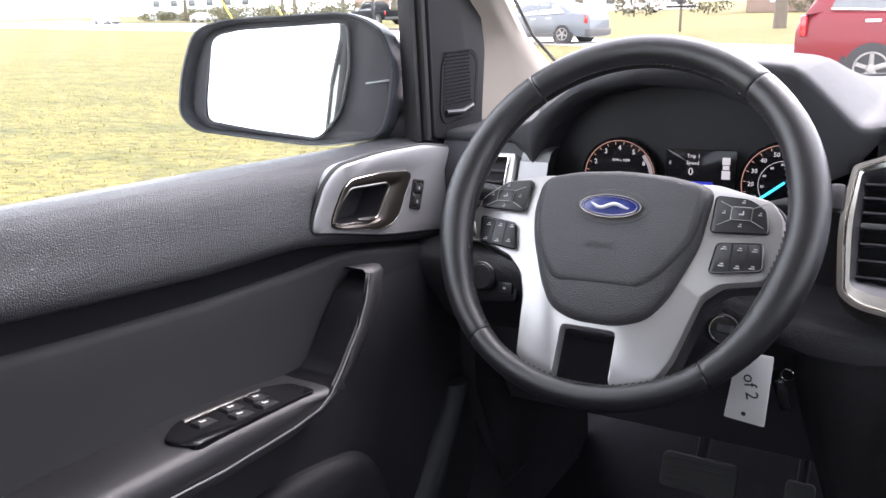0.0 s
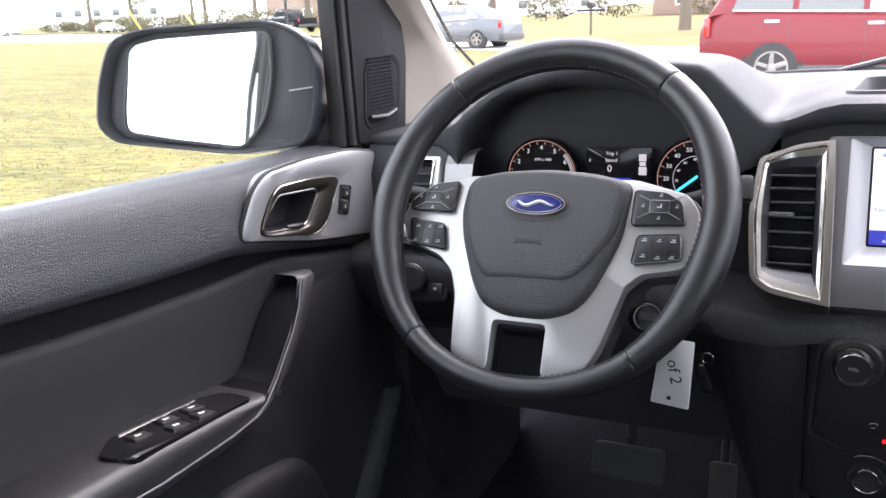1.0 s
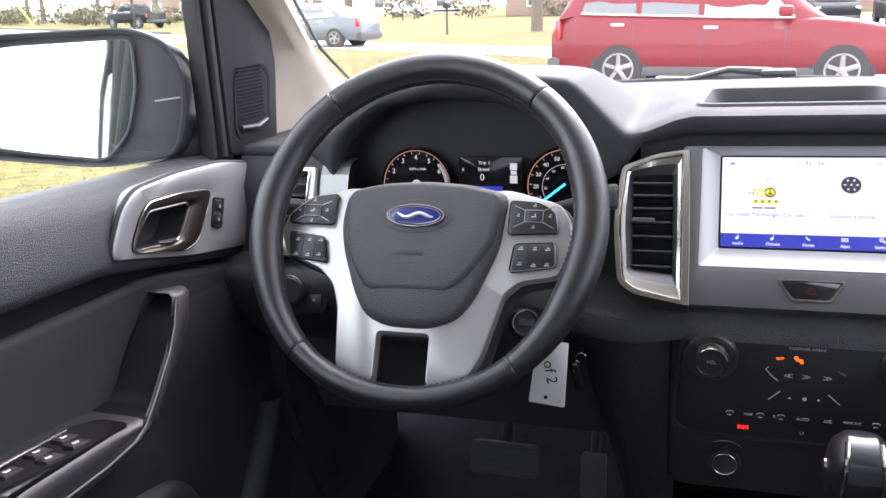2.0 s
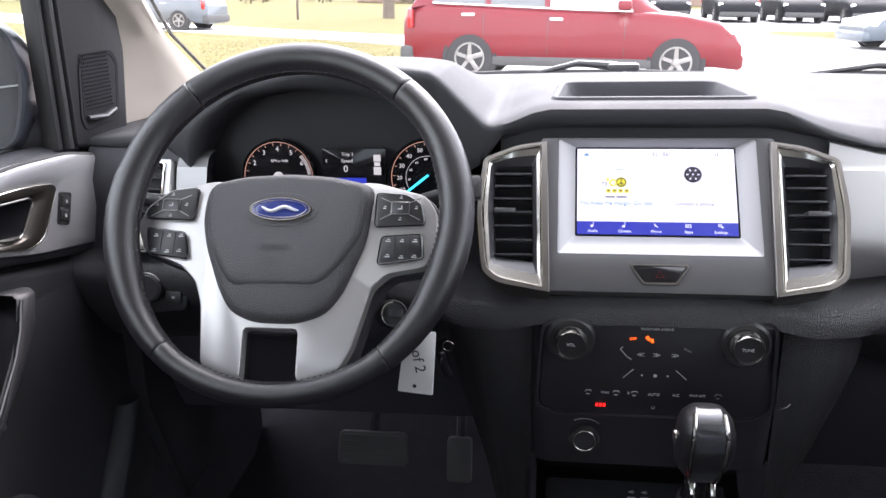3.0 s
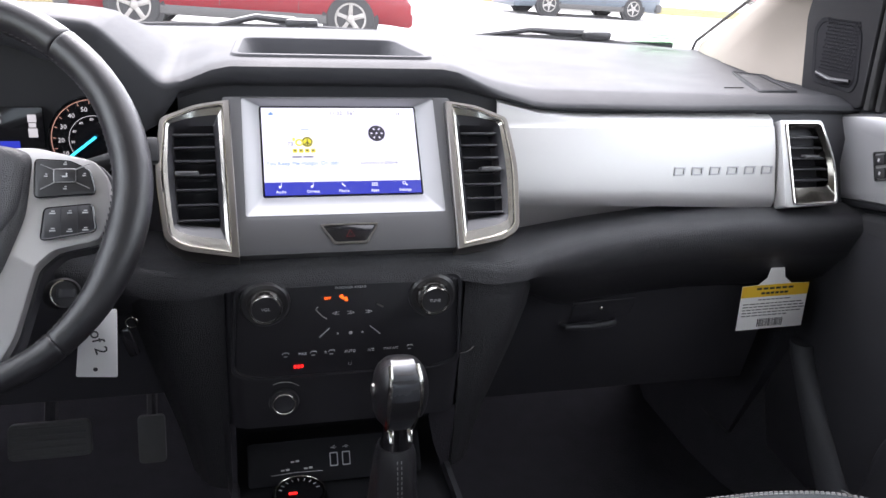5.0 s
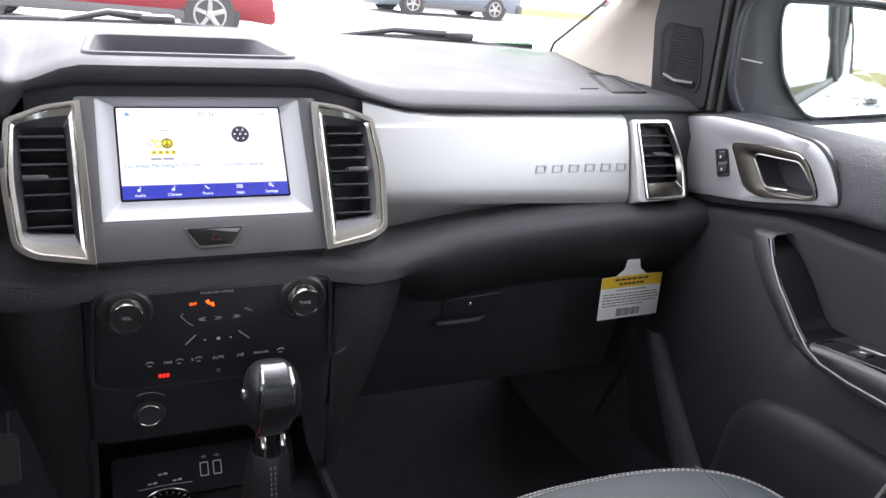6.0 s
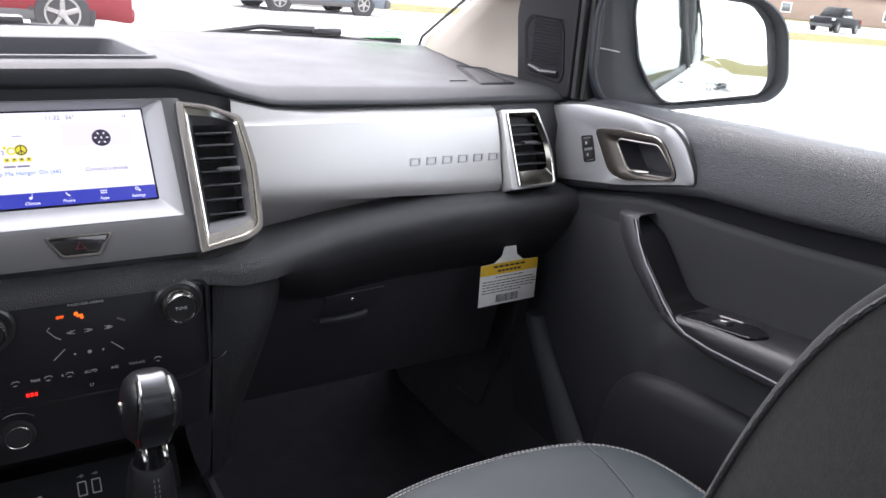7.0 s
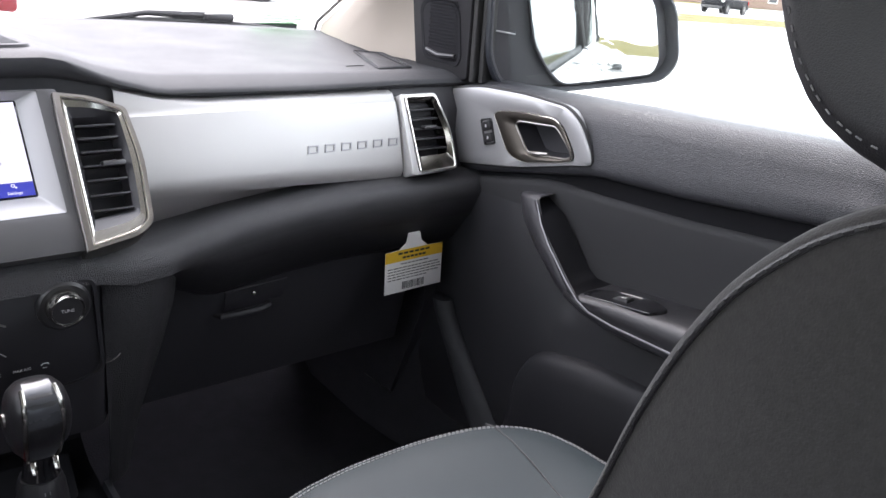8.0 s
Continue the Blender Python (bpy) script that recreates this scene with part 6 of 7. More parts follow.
single("trim_cowl", sheet(rows), RUBBER, "black plastic cowl below the windshield", "cowl", "", "structure")
rows = [[(x, y - 0.15 * x * x, z - 0.09 * x * x) for y, z in ((0.72, 1.150), (1.1, 1.120), (1.5, 1.070), (1.75, 1.00), (1.85, 0.85))] for x in np.linspace(-0.86, 0.86, 13)]
single("hood", sheet(rows, 0.004), BODYWHITE, "white painted truck hood", "hood", "", "structure")


def wiper(points, pivot, label):
    w = thing("windshield_wiper", label, "wiper", "windshield wipers")
    part("blade", tube(points, [0.004] + [0.006] * (len(points) - 2) + [0.004], 8), RUBBER, w, "thin black blade")
    a, b, c = pivot
    part("arm", tube([a, b, c], [0.005, 0.006, 0.009], 8), SWITCH, w)
    part("pivot", block((0.06, 0.03, 0.016), (c[0] + 0.012, c[1], c[2] - 0.002), 0.006), SWITCH, w)


wiper([(-0.33, 0.63, 1.197), (-0.18, 0.625, 1.200), (0.05, 0.62, 1.199), (0.30, 0.60, 1.190), (0.46, 0.58, 1.184)], ((-0.145, 0.62, 1.200), (-0.070, 0.625, 1.217), (0.0, 0.63, 1.210)), "black windshield wiper parked in front of the driver")
wiper([(0.28, 0.61, 1.192), (0.45, 0.60, 1.196), (0.58, 0.59, 1.194), (0.74, 0.55, 1.180)], ((0.33, 0.605, 1.194), (0.445, 0.60, 1.210), (0.565, 0.59, 1.206)), "black windshield wiper parked in front of the passenger")
sticker = plate([(0.062 * math.cos(t), 0.020 * math.sin(t)) for t in np.linspace(0, 2 * math.pi, 33)[:-1]], 0, 0.0008, 0.0003)
film = thing("windshield_sticker", "small oval pale green sticker low on the windshield", "sticker", turn=basis((0.625, 0.425, 1.2190), (1, -0.42, 0.0), (0.25, -0.75, 0.62)))
disc = part("film", sticker, pane_material("pale_green_film", (0.72, 0.95, 0.74)), film)
disc.visible_shadow = False
for w, y in ((0.060, 0.006), (0.074, -0.001), (0.050, -0.008)):
    part("print_bar", moved(panel(-w / 2, -0.0014, w / 2, 0.0014), pose(0, y, 0.0012)), WHITECARD, disc)
single("ceiling", sheet([[(x, y, 1.70 - 0.10 * x * x - (0.03 if y > -0.4 else 0)) for y in (-0.32, -0.5, -1.0, -1.5, -1.90)] for x in np.linspace(-0.68, 0.68, 9)], 0.03), ROOFCLOTH, "pale cloth headliner", "ceiling", "", "structure", angle=60)
single("floor", sheet([[(x, y, z) for y, z in ((0.62, 0.80), (0.50, 0.64), (0.36, 0.52), (0.2, 0.50), (-1.0, 0.50), (-1.9, 0.52))] for x in np.linspace(-0.74, 0.74, 9)], 0.03), CARPET, "black carpeted cab floor", "floor", "", "structure")
single("wall_firewall", sheet([[(x, 0.63, z) for z in (0.6, 0.9, 1.19)] for x in (-0.76, -0.3, 0.3, 0.76)], 0.02), CARPET, "dark carpeted firewall behind the dashboard", "wall", "", "structure")
single("wall_rear", joined(block((1.5, 0.05, 0.72), (0, -1.92, 0.86), 0.01), block((0.22, 0.05, 0.5), (-0.62, -1.90, 1.45), 0.01), block((0.22, 0.05, 0.5), (0.62, -1.90, 1.45), 0.01)), HARD, "dark rear cab wall below the back window", "wall", "", "structure")
# out of view; its tint is added to dim the cab from behind
back_pane = single("window_2", block((1.06, 0.006, 0.46), (0, -1.91, 1.44), 0.002), DARKPANE, "unseen back window, tinted to cut light from behind", "window", "", "structure")
back_pane.visible_shadow = False
for side in (-1, 1):
    single("trim_sill", skin([[(side * (0.688 + 0.016 * math.cos(a)), y - 0.006 + (0.018 + 0.13 * (0.825 - z)) * math.sin(a), z) for a in [2 * math.pi * k / 12 for k in range(12)]] for y, z in ((-0.006, 0.825), (-0.014, 0.805), (-0.045, 0.762), (-0.080, 0.716), (-0.112, 0.674), (-0.150, 0.632), (-0.185, 0.590))]), PAD, "satin grey trim strip at the door sill", "sill trim", "door sill strips", "structure")
    single("trim_kick", sheet([[(side * x, y, z) for x, y in ((0.715, -0.10), (0.70, 0.02), (0.68, 0.10), (0.66, 0.40))] for z in (0.44, 0.72, 0.98)]), CARPET, "black kick panel beside the footwell", "kick panel", "", "structure")
    single("trim_threshold", block((0.09, 1.0, 0.04), (side * 0.70, -0.62, 0.555), 0.012), HARD, "dark door threshold strip", "threshold", "", "structure")
    single("pillar_middle", sheet([[(side * x, y, z) for x, y in ((0.735 - dx, -0.97), (0.72 - dx, -0.99), (0.72 - dx, -1.13), (0.79 - dx, -1.15))] for z, dx in ((0.55, -0.02), (1.2, 0.0), (1.66, 0.06))], 0.01), HARD, "dark middle door pillar", "pillar", "", "structure")
    # rear door, bed side and roof edge as the mirrors show them
    rear = thing("rear_door", "closed white rear door, window tinted to cut light from behind", "car door", "rear doors", at=(side * 0.8, -1.5, 0.6))
    inv = rear.matrix_world.inverted()
    rows = [[(side * x, y, z) for x, z in ((0.778, 1.20), (0.80, 1.195), (0.86, 1.165), (0.905, 1.10), (0.920, 0.95), (0.915, 0.75), (0.890, 0.56), (0.72, 0.55))] for y in (-1.036, -1.3, -1.6, -1.93)]
    part("outer_skin", moved(sheet(rows), inv), BODYWHITE, rear)
    rows = [[(side * x, y, z) for x, z in ((0.72, 1.21), (0.715, 1.10), (0.72, 0.6))] for y in (-1.1, -1.5, -1.9)]
    part("inner_panel", moved(sheet(rows), inv), HARD, rear)
    rows = [[(side * x, y, z) for y in (-1.13, -1.4, -1.70)] for x, z in ((0.772, 1.20), (0.745, 1.42), (0.700, 1.63))]
    # tint added here too, against light from the rear
    rear_pane = part("door_window", moved(sheet(rows, 0.004), inv), DARKPANE, rear, "rear side window, tinted to cut light from behind")
    rear_pane.visible_shadow = False
    part("window_frame", moved(tube([(side * 0.782, -1.12, 1.20), (side * 0.71, -1.12, 1.63), (side * 0.71, -1.66, 1.64), (side * 0.755, -1.76, 1.45), (side * 0.785, -1.78, 1.21)], 0.016, 8), inv), RUBBER, rear)
    part("outer_handle", moved(tube([(side * 0.905, -1.55, 1.05), (side * 0.945, -1.58, 1.055), (side * 0.945, -1.70, 1.055), (side * 0.905, -1.73, 1.05)], 0.012, 8), inv), RUBBER, rear)
    rows = [[(side * x, y, z) for x, z in ((0.70, 1.15), (0.80, 1.215), (0.90, 1.20), (0.925, 1.05), (0.92, 0.75), (0.88, 0.58))] for y in (-1.97, -2.4, -3.0, -3.5)]
    single("truck_bed_side", sheet(rows), BODYWHITE, "white pickup bed side behind the cab", "truck bed", "truck bed sides", "structure")
    rows = [[(side * x, y, z) for x, z in ((0.60, 1.735), (0.655, 1.71), (0.695, 1.675), (0.700, 1.645), (0.66, 1.645))] for y in (-0.30, -0.6, -1.2, -1.93)]
    single("roof_rail", sheet(rows), BODYWHITE, "white roof edge above the doors", "roof edge", "roof edges", "structure")
    single("pillar_rear", sheet([[(side * x, y, z) for y in (-1.72, -1.95)] for x, z in ((0.79, 1.19), (0.76, 1.42), (0.70, 1.66))], 0.02), BODYWHITE, "white rear cab pillar", "pillar", "", "structure")
single("roof", sheet([[(x, y, 1.775 - 0.13 * x * x - (0.07 if y > -0.25 else 0.0)) for y in (-0.20, -0.34, -1.0, -1.95)] for x in np.linspace(-0.62, 0.62, 9)], 0.01), BODYWHITE, "white truck roof", "roof", "", "structure", angle=60)


# ---- passenger seat ----
seat = thing("passenger_seat", "slate and black leather front passenger seat with cloth sides", "car seat", at=(0.39, -0.6, 0.5))
SEAT = seat.matrix_world.inverted()
front = [(0.470, -0.366, 0.849), (0.398, -0.3515, 0.849), (0.335, -0.3495, 0.849)]
right = [(0.540, -0.80, 0.852), (0.536, -0.62, 0.851), (0.532, -0.50, 0.849), (0.529, -0.450, 0.849), (0.515, -0.402, 0.849)]
half_line = right + front
whole = half_line + [(0.670 - x, y, z) for x, y, z in half_line[-2::-1]]
rim_line = eased(whole, 3)
heart = Vector((0.335, -0.62, 0.845))


def inward(p, d, lift):
    q = p + (heart - p).normalized() * d
    return (q.x, q.y, p.z + lift)


rings = [[inward(p, d, lift) for p in rim_line] for d, lift in ((0.03, -0.20), (0.004, -0.12), (-0.004, -0.05), (-0.004, -0.022), (0.0, -0.008), (0.005, -0.001), (0.016, 0.004), (0.045, 0.007), (0.09, 0.005), (0.16, -0.002))]
cushion = part("cushion", moved(sheet(rings), SEAT), SEATSKIN, seat, "slate leather seat cushion", 70)
part("cushion_centre", moved(sheet([[(0.335 + x, y, 0.840 + 0.002 * math.cos(9 * x)) for y in (-0.44, -0.55, -0.66, -0.80)] for x in np.linspace(-0.14, 0.14, 7)], 0.01), SEAT), SEATSKIN, seat)
for s in (-1, 1):
    path = [(0.335 + s * (x - 0.335), y, z) for x, y, z in ((0.471, -0.366, 0.8465), (0.4665, -0.385, 0.8540), (0.461, -0.42, 0.8565), (0.4525, -0.46, 0.8555), (0.442, -0.505, 0.8515), (0.43, -0.58, 0.848))]
    part("cushion_seam", moved(tube(path, 0.0009, 6), SEAT), SEATSIDE, cushion, "dark seam beside the bolster")


def stitches(line, length, gap, wide, high, mat, parent, name):
    """Short raised thread marks along a line, one part."""
    marks, run = [], 0.0
    for a, b in zip(line, line[1:]):
        step, d = (b - a).length, (b - a).normalized() if (b - a).length > 0 else Vector((1, 0, 0))
        while run < step:
            p = a + d * run
            marks.append(block((length, wide, high), bevel=0, turn=basis(p, d, Vector((0, 0, 1)).cross(d) if abs(d.z) < 0.9 else Vector((0, 1, 0)))))
            run += gap
        run -= step
    return tagged(part(name, moved(joined(*marks), SEAT), mat, parent), kind="stuff")


for d, lift in ((0.0075, 0.0010), (0.0150, 0.0042)):
    stitches([Vector(inward(p, d, lift)) for p in rim_line], 0.0036, 0.0054, 0.0008, 0.0010, STITCH, cushion, "front_stitching")
# reclined back: the near side is a plain cloth panel
edge = [(-0.655, 0.86), (-0.705, 0.965), (-0.742, 1.055), (-0.769, 1.130), (-0.781, 1.170), (-0.795, 1.206), (-0.810, 1.235), (-0.826, 1.256), (-0.848, 1.277), (-0.880, 1.293), (-0.920, 1.300), (-0.957, 1.292)]
rear_line = [(-0.80, 0.84), (-0.835, 0.94), (-0.868, 1.03), (-0.898, 1.11), (-0.915, 1.150), (-0.930, 1.188), (-0.942, 1.218), (-0.950, 1.240), (-0.958, 1.258), (-0.963, 1.272), (-0.966, 1.280), (-0.968, 1.284)]
edge, rear_line = ([(p.x, p.y) for p in eased([(y, z, 0) for y, z in o])] for o in (edge, rear_line))
slope = [Vector((b[0] - a[0], b[1] - a[1])).normalized() for a, b in zip([edge[0], *edge], [*edge[1:], edge[-1]])]
swell = [0.001 + 0.003 * max(0.0, min(1.0, (z - 1.13) / 0.15)) for y, z in edge]
edge = [(y + w * d.y, z - w * d.x) for (y, z), d, w in zip(edge, slope, swell)]
rings = []
for x, f, g in ((0.185, 1.04, 0.0), (0.160, 1.0, 0.0), (0.150, 0.90, 0.0), (0.146, 0.6, 0.0), (0.146, 0.3, 0.0), (0.148, 0.08, 0.0), (0.1495, 0.035, 0.0), (0.1525, 0.010, 0.0), (0.156, 0.0, 0.0), (0.165, 0.02, -0.002), (0.21, 0.09, -0.012), (0.30, 0.18, -0.030), (0.39, 0.20, -0.034), (0.48, 0.18, -0.030), (0.57, 0.09, -0.012), (0.615, 0.02, -0.002), (0.63, 0.05, 0.0), (0.634, 0.5, 0.0), (0.62, 1.0, 0.0), (0.59, 1.04, 0.0)):
    rings.append([(x, a[0] + f * (b[0] - a[0]), a[1] + f * (b[1] - a[1]) + g) for a, b in zip(edge, rear_line)])
back_rest = part("backrest", moved(sheet(rings), SEAT), SEATCLOTH, seat, "charcoal cloth-sided reclined backrest", 70)
part("back_shell", moved(sheet([[(x, b[0] - 0.004 - (0.02 if 0.2 < x < 0.58 else 0), b[1]) for b in rear_line] for x in (0.175, 0.22, 0.39, 0.56, 0.606)], 0.004), SEAT), SEATCLOTH, seat)
rows = [[(0.39 + x, a[0] + 0.19 * (b[0] - a[0]) + 0.004 - 0.01 * (x / 0.15) ** 2, a[1] - 0.030) for a, b in list(zip(edge, rear_line))[:30]] for x in np.linspace(-0.14, 0.14, 7)]
part("back_insert", moved(sheet(rows, 0.01), SEAT), SEATSKIN, seat, "slate leather backrest centre")
line = []
for (ay, az), (by, bz) in zip(edge, edge[1:]):
    d = Vector((0, by - ay, bz - az)).normalized()
    line.append(Vector((0.1486, ay, az)) + Vector((0, -d.z, d.y)) * 0.0055)
seam = tube([tuple(p) for p in line], 0.0014, 6)
part("back_seam", moved(seam, SEAT), HEADSKIN, back_rest, "dark sewn seam beside the edge")
threads = []
for a, b in zip(line, line[1:]):
    for k in range(max(1, round((b - a).length / 0.0065))):
        p = a.lerp(b, (k + 0.5) / max(1, round((b - a).length / 0.0065)))
        threads.append(block((0.0010, 0.0011, 0.0042), bevel=0, turn=pose(p.x - 0.0012, p.y, p.z, math.degrees(math.atan2(b.z - a.z, b.y - a.y)) - 90, 0, 0)))
tagged(part("back_stitching", moved(joined(*threads), SEAT), HEADSKIN, back_rest), kind="stuff")
rings = []
outline = [(-0.700, 1.45), (-0.705, 1.40), (-0.715, 1.355), (-0.731, 1.320), (-0.751, 1.297), (-0.778, 1.2845), (-0.83, 1.282), (-0.865, 1.30), (-0.880, 1.35), (-0.875, 1.42), (-0.850, 1.475), (-0.78, 1.50), (-0.725, 1.485)]
outline = [(y - 0.030, z - 0.014) for y, z in outline]
cy, cz = -0.815, 1.376
for x, f in ((0.258, 0.55), (0.250, 0.80), (0.256, 0.93), (0.272, 0.99), (0.30, 1.0), (0.39, 1.03), (0.48, 1.0), (0.508, 0.99), (0.524, 0.93), (0.530, 0.80), (0.522, 0.55)):
    rings.append([(x, cy + (y - cy) * f, cz + (z - cz) * f) for y, z in rounded(outline, 0.03, 2)])
headrest = part("headrest", moved(skin(rings), SEAT), HEADSKIN, seat, "black leather headrest with pale stitching", 70)
ring = [(0.2535, cy + (y - cy) * 0.87, cz + (z - cz) * 0.87) for y, z in rounded(outline, 0.03, 3)]
dashes = []
for k in range(len(ring)):
    a, b = Vector(ring[k]), Vector(ring[(k + 1) % len(ring)])
    m = max(1, round((b - a).length / 0.0075))
    for i in range(m):
        p = a.lerp(b, (i + 0.5) / m)
        dashes.append(block((0.0010, 0.0007, 0.0030), bevel=0, turn=pose(p.x - 0.0005, p.y, p.z, math.degrees(math.atan2(b.z - a.z, b.y - a.y)) - 90, 0, 0)))
tagged(part("headrest_stitching", moved(joined(*dashes), SEAT), FAINTSTITCH, headrest), kind="stuff")
for x in (0.33, 0.45):
    part("headrest_post", moved(tube([(x, -0.90, 1.24), (x, -0.865, 1.32)], 0.006, 8), SEAT), CHROME, seat)

# ---- the ground outside ----
def surface(name, color, second, rough, coarse, fine, bump):
    """A ground material: two colours mixed by two scales of noise, with relief."""
    m = bpy.data.materials.new(name)
    m.use_nodes = True
    nodes, links = m.node_tree.nodes, m.node_tree.links
    bsdf = nodes["Principled BSDF"]
    bsdf.inputs["Roughness"].default_value = rough
    place = nodes.new("ShaderNodeTexCoord")
    big, small = nodes.new("ShaderNodeTexNoise"), nodes.new("ShaderNodeTexNoise")
    big.inputs["Scale"].default_value, small.inputs["Scale"].default_value = 1 / coarse, 1 / fine
    big.inputs["Detail"].default_value = small.inputs["Detail"].default_value = 6
    add = nodes.new("ShaderNodeMath")
    add.operation = "ADD"
    ramp = nodes.new("ShaderNodeMapRange")
    ramp.inputs["From Min"].default_value, ramp.inputs["From Max"].default_value = 0.75, 1.25
    mix = nodes.new("ShaderNodeMix")
    mix.data_type = "RGBA"
    mix.inputs["A"].default_value, mix.inputs["B"].default_value = (*color, 1), (*second, 1)
    relief = nodes.new("ShaderNodeBump")
    relief.inputs["Strength"].default_value, relief.inputs["Distance"].default_value = bump, fine
    for n in (big, small):
        links.new(place.outputs["Object"], n.inputs["Vector"])
    links.new(big.outputs["Fac"], add.inputs[0])
    links.new(small.outputs["Fac"], add.inputs[1])
    links.new(add.outputs[0], ramp.inputs["Value"])
    links.new(ramp.outputs[0], mix.inputs["Factor"])
    links.new(mix.outputs["Result"], bsdf.inputs["Base Color"])
    links.new(small.outputs["Fac"], relief.inputs["Height"])
    links.new(relief.outputs[0], bsdf.inputs["Normal"])
    return m


def turf(name):
    """Dry lawn: drifts of straw and green, tufts with darker gaps, in three sizes."""
    m = surface(name, (0.190, 0.150, 0.034), (0.130, 0.112, 0.024), 0.95, 0.9, 0.14, 1.0)
    nodes, links = m.node_tree.nodes, m.node_tree.links
    bsdf = nodes["Principled BSDF"]
    base = bsdf.inputs["Base Color"].links[0].from_socket
    place = nodes.new("ShaderNodeTexCoord")
    stretch = nodes.new("ShaderNodeMapping")
    stretch.inputs["Rotation"].default_value = (0, 0, radians(32))
    stretch.inputs["Scale"].default_value = (0.35, 1.3, 1.0)
    links.new(place.outputs["Object"], stretch.inputs["Vector"])
    drift = nodes.new("ShaderNodeTexNoise")
    drift.inputs["Scale"].default_value, drift.inputs["Detail"].default_value, drift.inputs["Roughness"].default_value = 1.3, 8, 0.68
    links.new(stretch.outputs[0], drift.inputs["Vector"])
    sharp = nodes.new("ShaderNodeMapRange")
    sharp.inputs["From Min"].default_value, sharp.inputs["From Max"].default_value = 0.46, 0.66
    links.new(drift.outputs["Fac"], sharp.inputs["Value"])
    mix = nodes.new("ShaderNodeMix")
    mix.data_type = "RGBA"
    mix.inputs["B"].default_value = (0.088, 0.082, 0.015, 1)
    links.new(sharp.outputs[0], mix.inputs["Factor"])
    links.new(base, mix.inputs["A"])
    tuft = nodes.new("ShaderNodeTexNoise")
    tuft.inputs["Scale"].default_value, tuft.inputs["Detail"].default_value, tuft.inputs["Roughness"].default_value = 5.5, 6, 0.7
    links.new(place.outputs["Object"], tuft.inputs["Vector"])
    depth = nodes.new("ShaderNodeMapRange")
    depth.inputs["From Min"].default_value, depth.inputs["From Max"].default_value = 0.36, 0.62
    depth.inputs["To Min"].default_value, depth.inputs["To Max"].default_value = 0.55, 1.15
    links.new(tuft.outputs["Fac"], depth.inputs["Value"])
    shade = nodes.new("ShaderNodeVectorMath")
    shade.operation = "SCALE"
    links.new(mix.outputs["Result"], shade.inputs[0])
    links.new(depth.outputs[0], shade.inputs["Scale"])
    links.new(shade.outputs[0], bsdf.inputs["Base Color"])
    return m


LAWN = turf("dry_lawn")
CONCRETE = surface("pale_concrete", (0.46, 0.45, 0.43), (0.38, 0.37, 0.35), 0.8, 3.0, 0.05, 0.2)
BRICKED = surface("dark_stained_kerb", (0.16, 0.13, 0.11), (0.10, 0.085, 0.075), 0.9, 2.0, 0.1, 0.2)
ASPHALT = surface("worn_asphalt", (0.22, 0.22, 0.22), (0.17, 0.17, 0.17), 0.85, 4.0, 0.03, 0.4)
BLADE = surface("grass_blades", (0.190, 0.152, 0.038), (0.125, 0.112, 0.024), 0.8, 0.5, 0.05, 0.0)


def slab(name, corners, mat, label, category, low=-0.3, high=0.006, kerb=0.0):
    bm = bmesh.new()
    skin([[(x, y, low) for x, y in corners], [(x, y, high + kerb - 0.01) for x, y in corners], [(x, y, high + kerb) for x, y in corners]], bm)
    return single(name, bm, mat, label, category, "", "structure", truck=False, angle=20)


n = 60
far = [-900, -300, -120, -60, -30, -20, *[float(v) for v in np.linspace(-16, 16, 41)], 20, 30, 60, 120, 300, 900]
bm = bmesh.new()
spread(bm, [[(x, y, 0.03 * noise.noise(Vector((x * 0.25, y * 0.25, 0))) * (1 if x < -2.6 and abs(y) < 20 else 0) - 0.02) for y in far] for x in far])
single("ground", bm, LAWN, "yellowed autumn lawn and fields round the lot", "ground", "", "structure", truck=False, angle=80)
slab("lot", [(-2.6, -30), (120, -30), (120, 30.0), (3.0, 30.0), (-1.0, 23.2), (-1.4, 18.4), (-2.6, 16.5)], CONCRETE, "pale concrete dealership lot", "parking lot")
slab("road", [(-128, 74), (-260, 139), (-260, 178), (-123, 90), (-91, 79), (-29, 40.5), (-7.5, 26.1), (-1.0, 23.2), (-1.4, 18.4), (-6.6, 22.2), (-22, 30.4), (-53.5, 45.7), (-71, 51)], CONCRETE, "pale concrete street", "road")
slab("road_far", [(3.0, 30.2), (140, 29.4), (140, 35.4), (3.0, 35.4)], CONCRETE, "pale concrete street beyond the verge", "road")
slab("lot_far", [(2.0, 36.0), (140, 36.0), (140, 70), (2.0, 70)], ASPHALT, "grey asphalt lot with parked cars", "parking lot")
VERGE = [(6.6, 27.6), (6.9, 26.2), (8.0, 24.9), (10.0, 24.2), (24.0, 23.5), (90.0, 21.0), (90.0, 27.6), (24.0, 29.3), (9.5, 29.7), (7.4, 29.0)]
slab("kerb", [(8.3 + (x - 8.3) * 1.004 - (0.18 if x < 8 else 0), y - (0.20 if y < 27 else -0.20)) for x, y in VERGE], CONCRETE, "concrete kerb round the verge", "kerb", high=0.085)
slab("verge", VERGE, LAWN, "raised strip of yellowed grass between lot and street", "verge", high=0.10)
slab("kerb_far", [(-123, 90.2), (-91, 79.2), (-29, 40.7), (-29.1, 41.0), (-91.1, 79.5), (-123.1, 90.5)], BRICKED, "dark kerb along the far side of the street", "kerb", kerb=0.14)
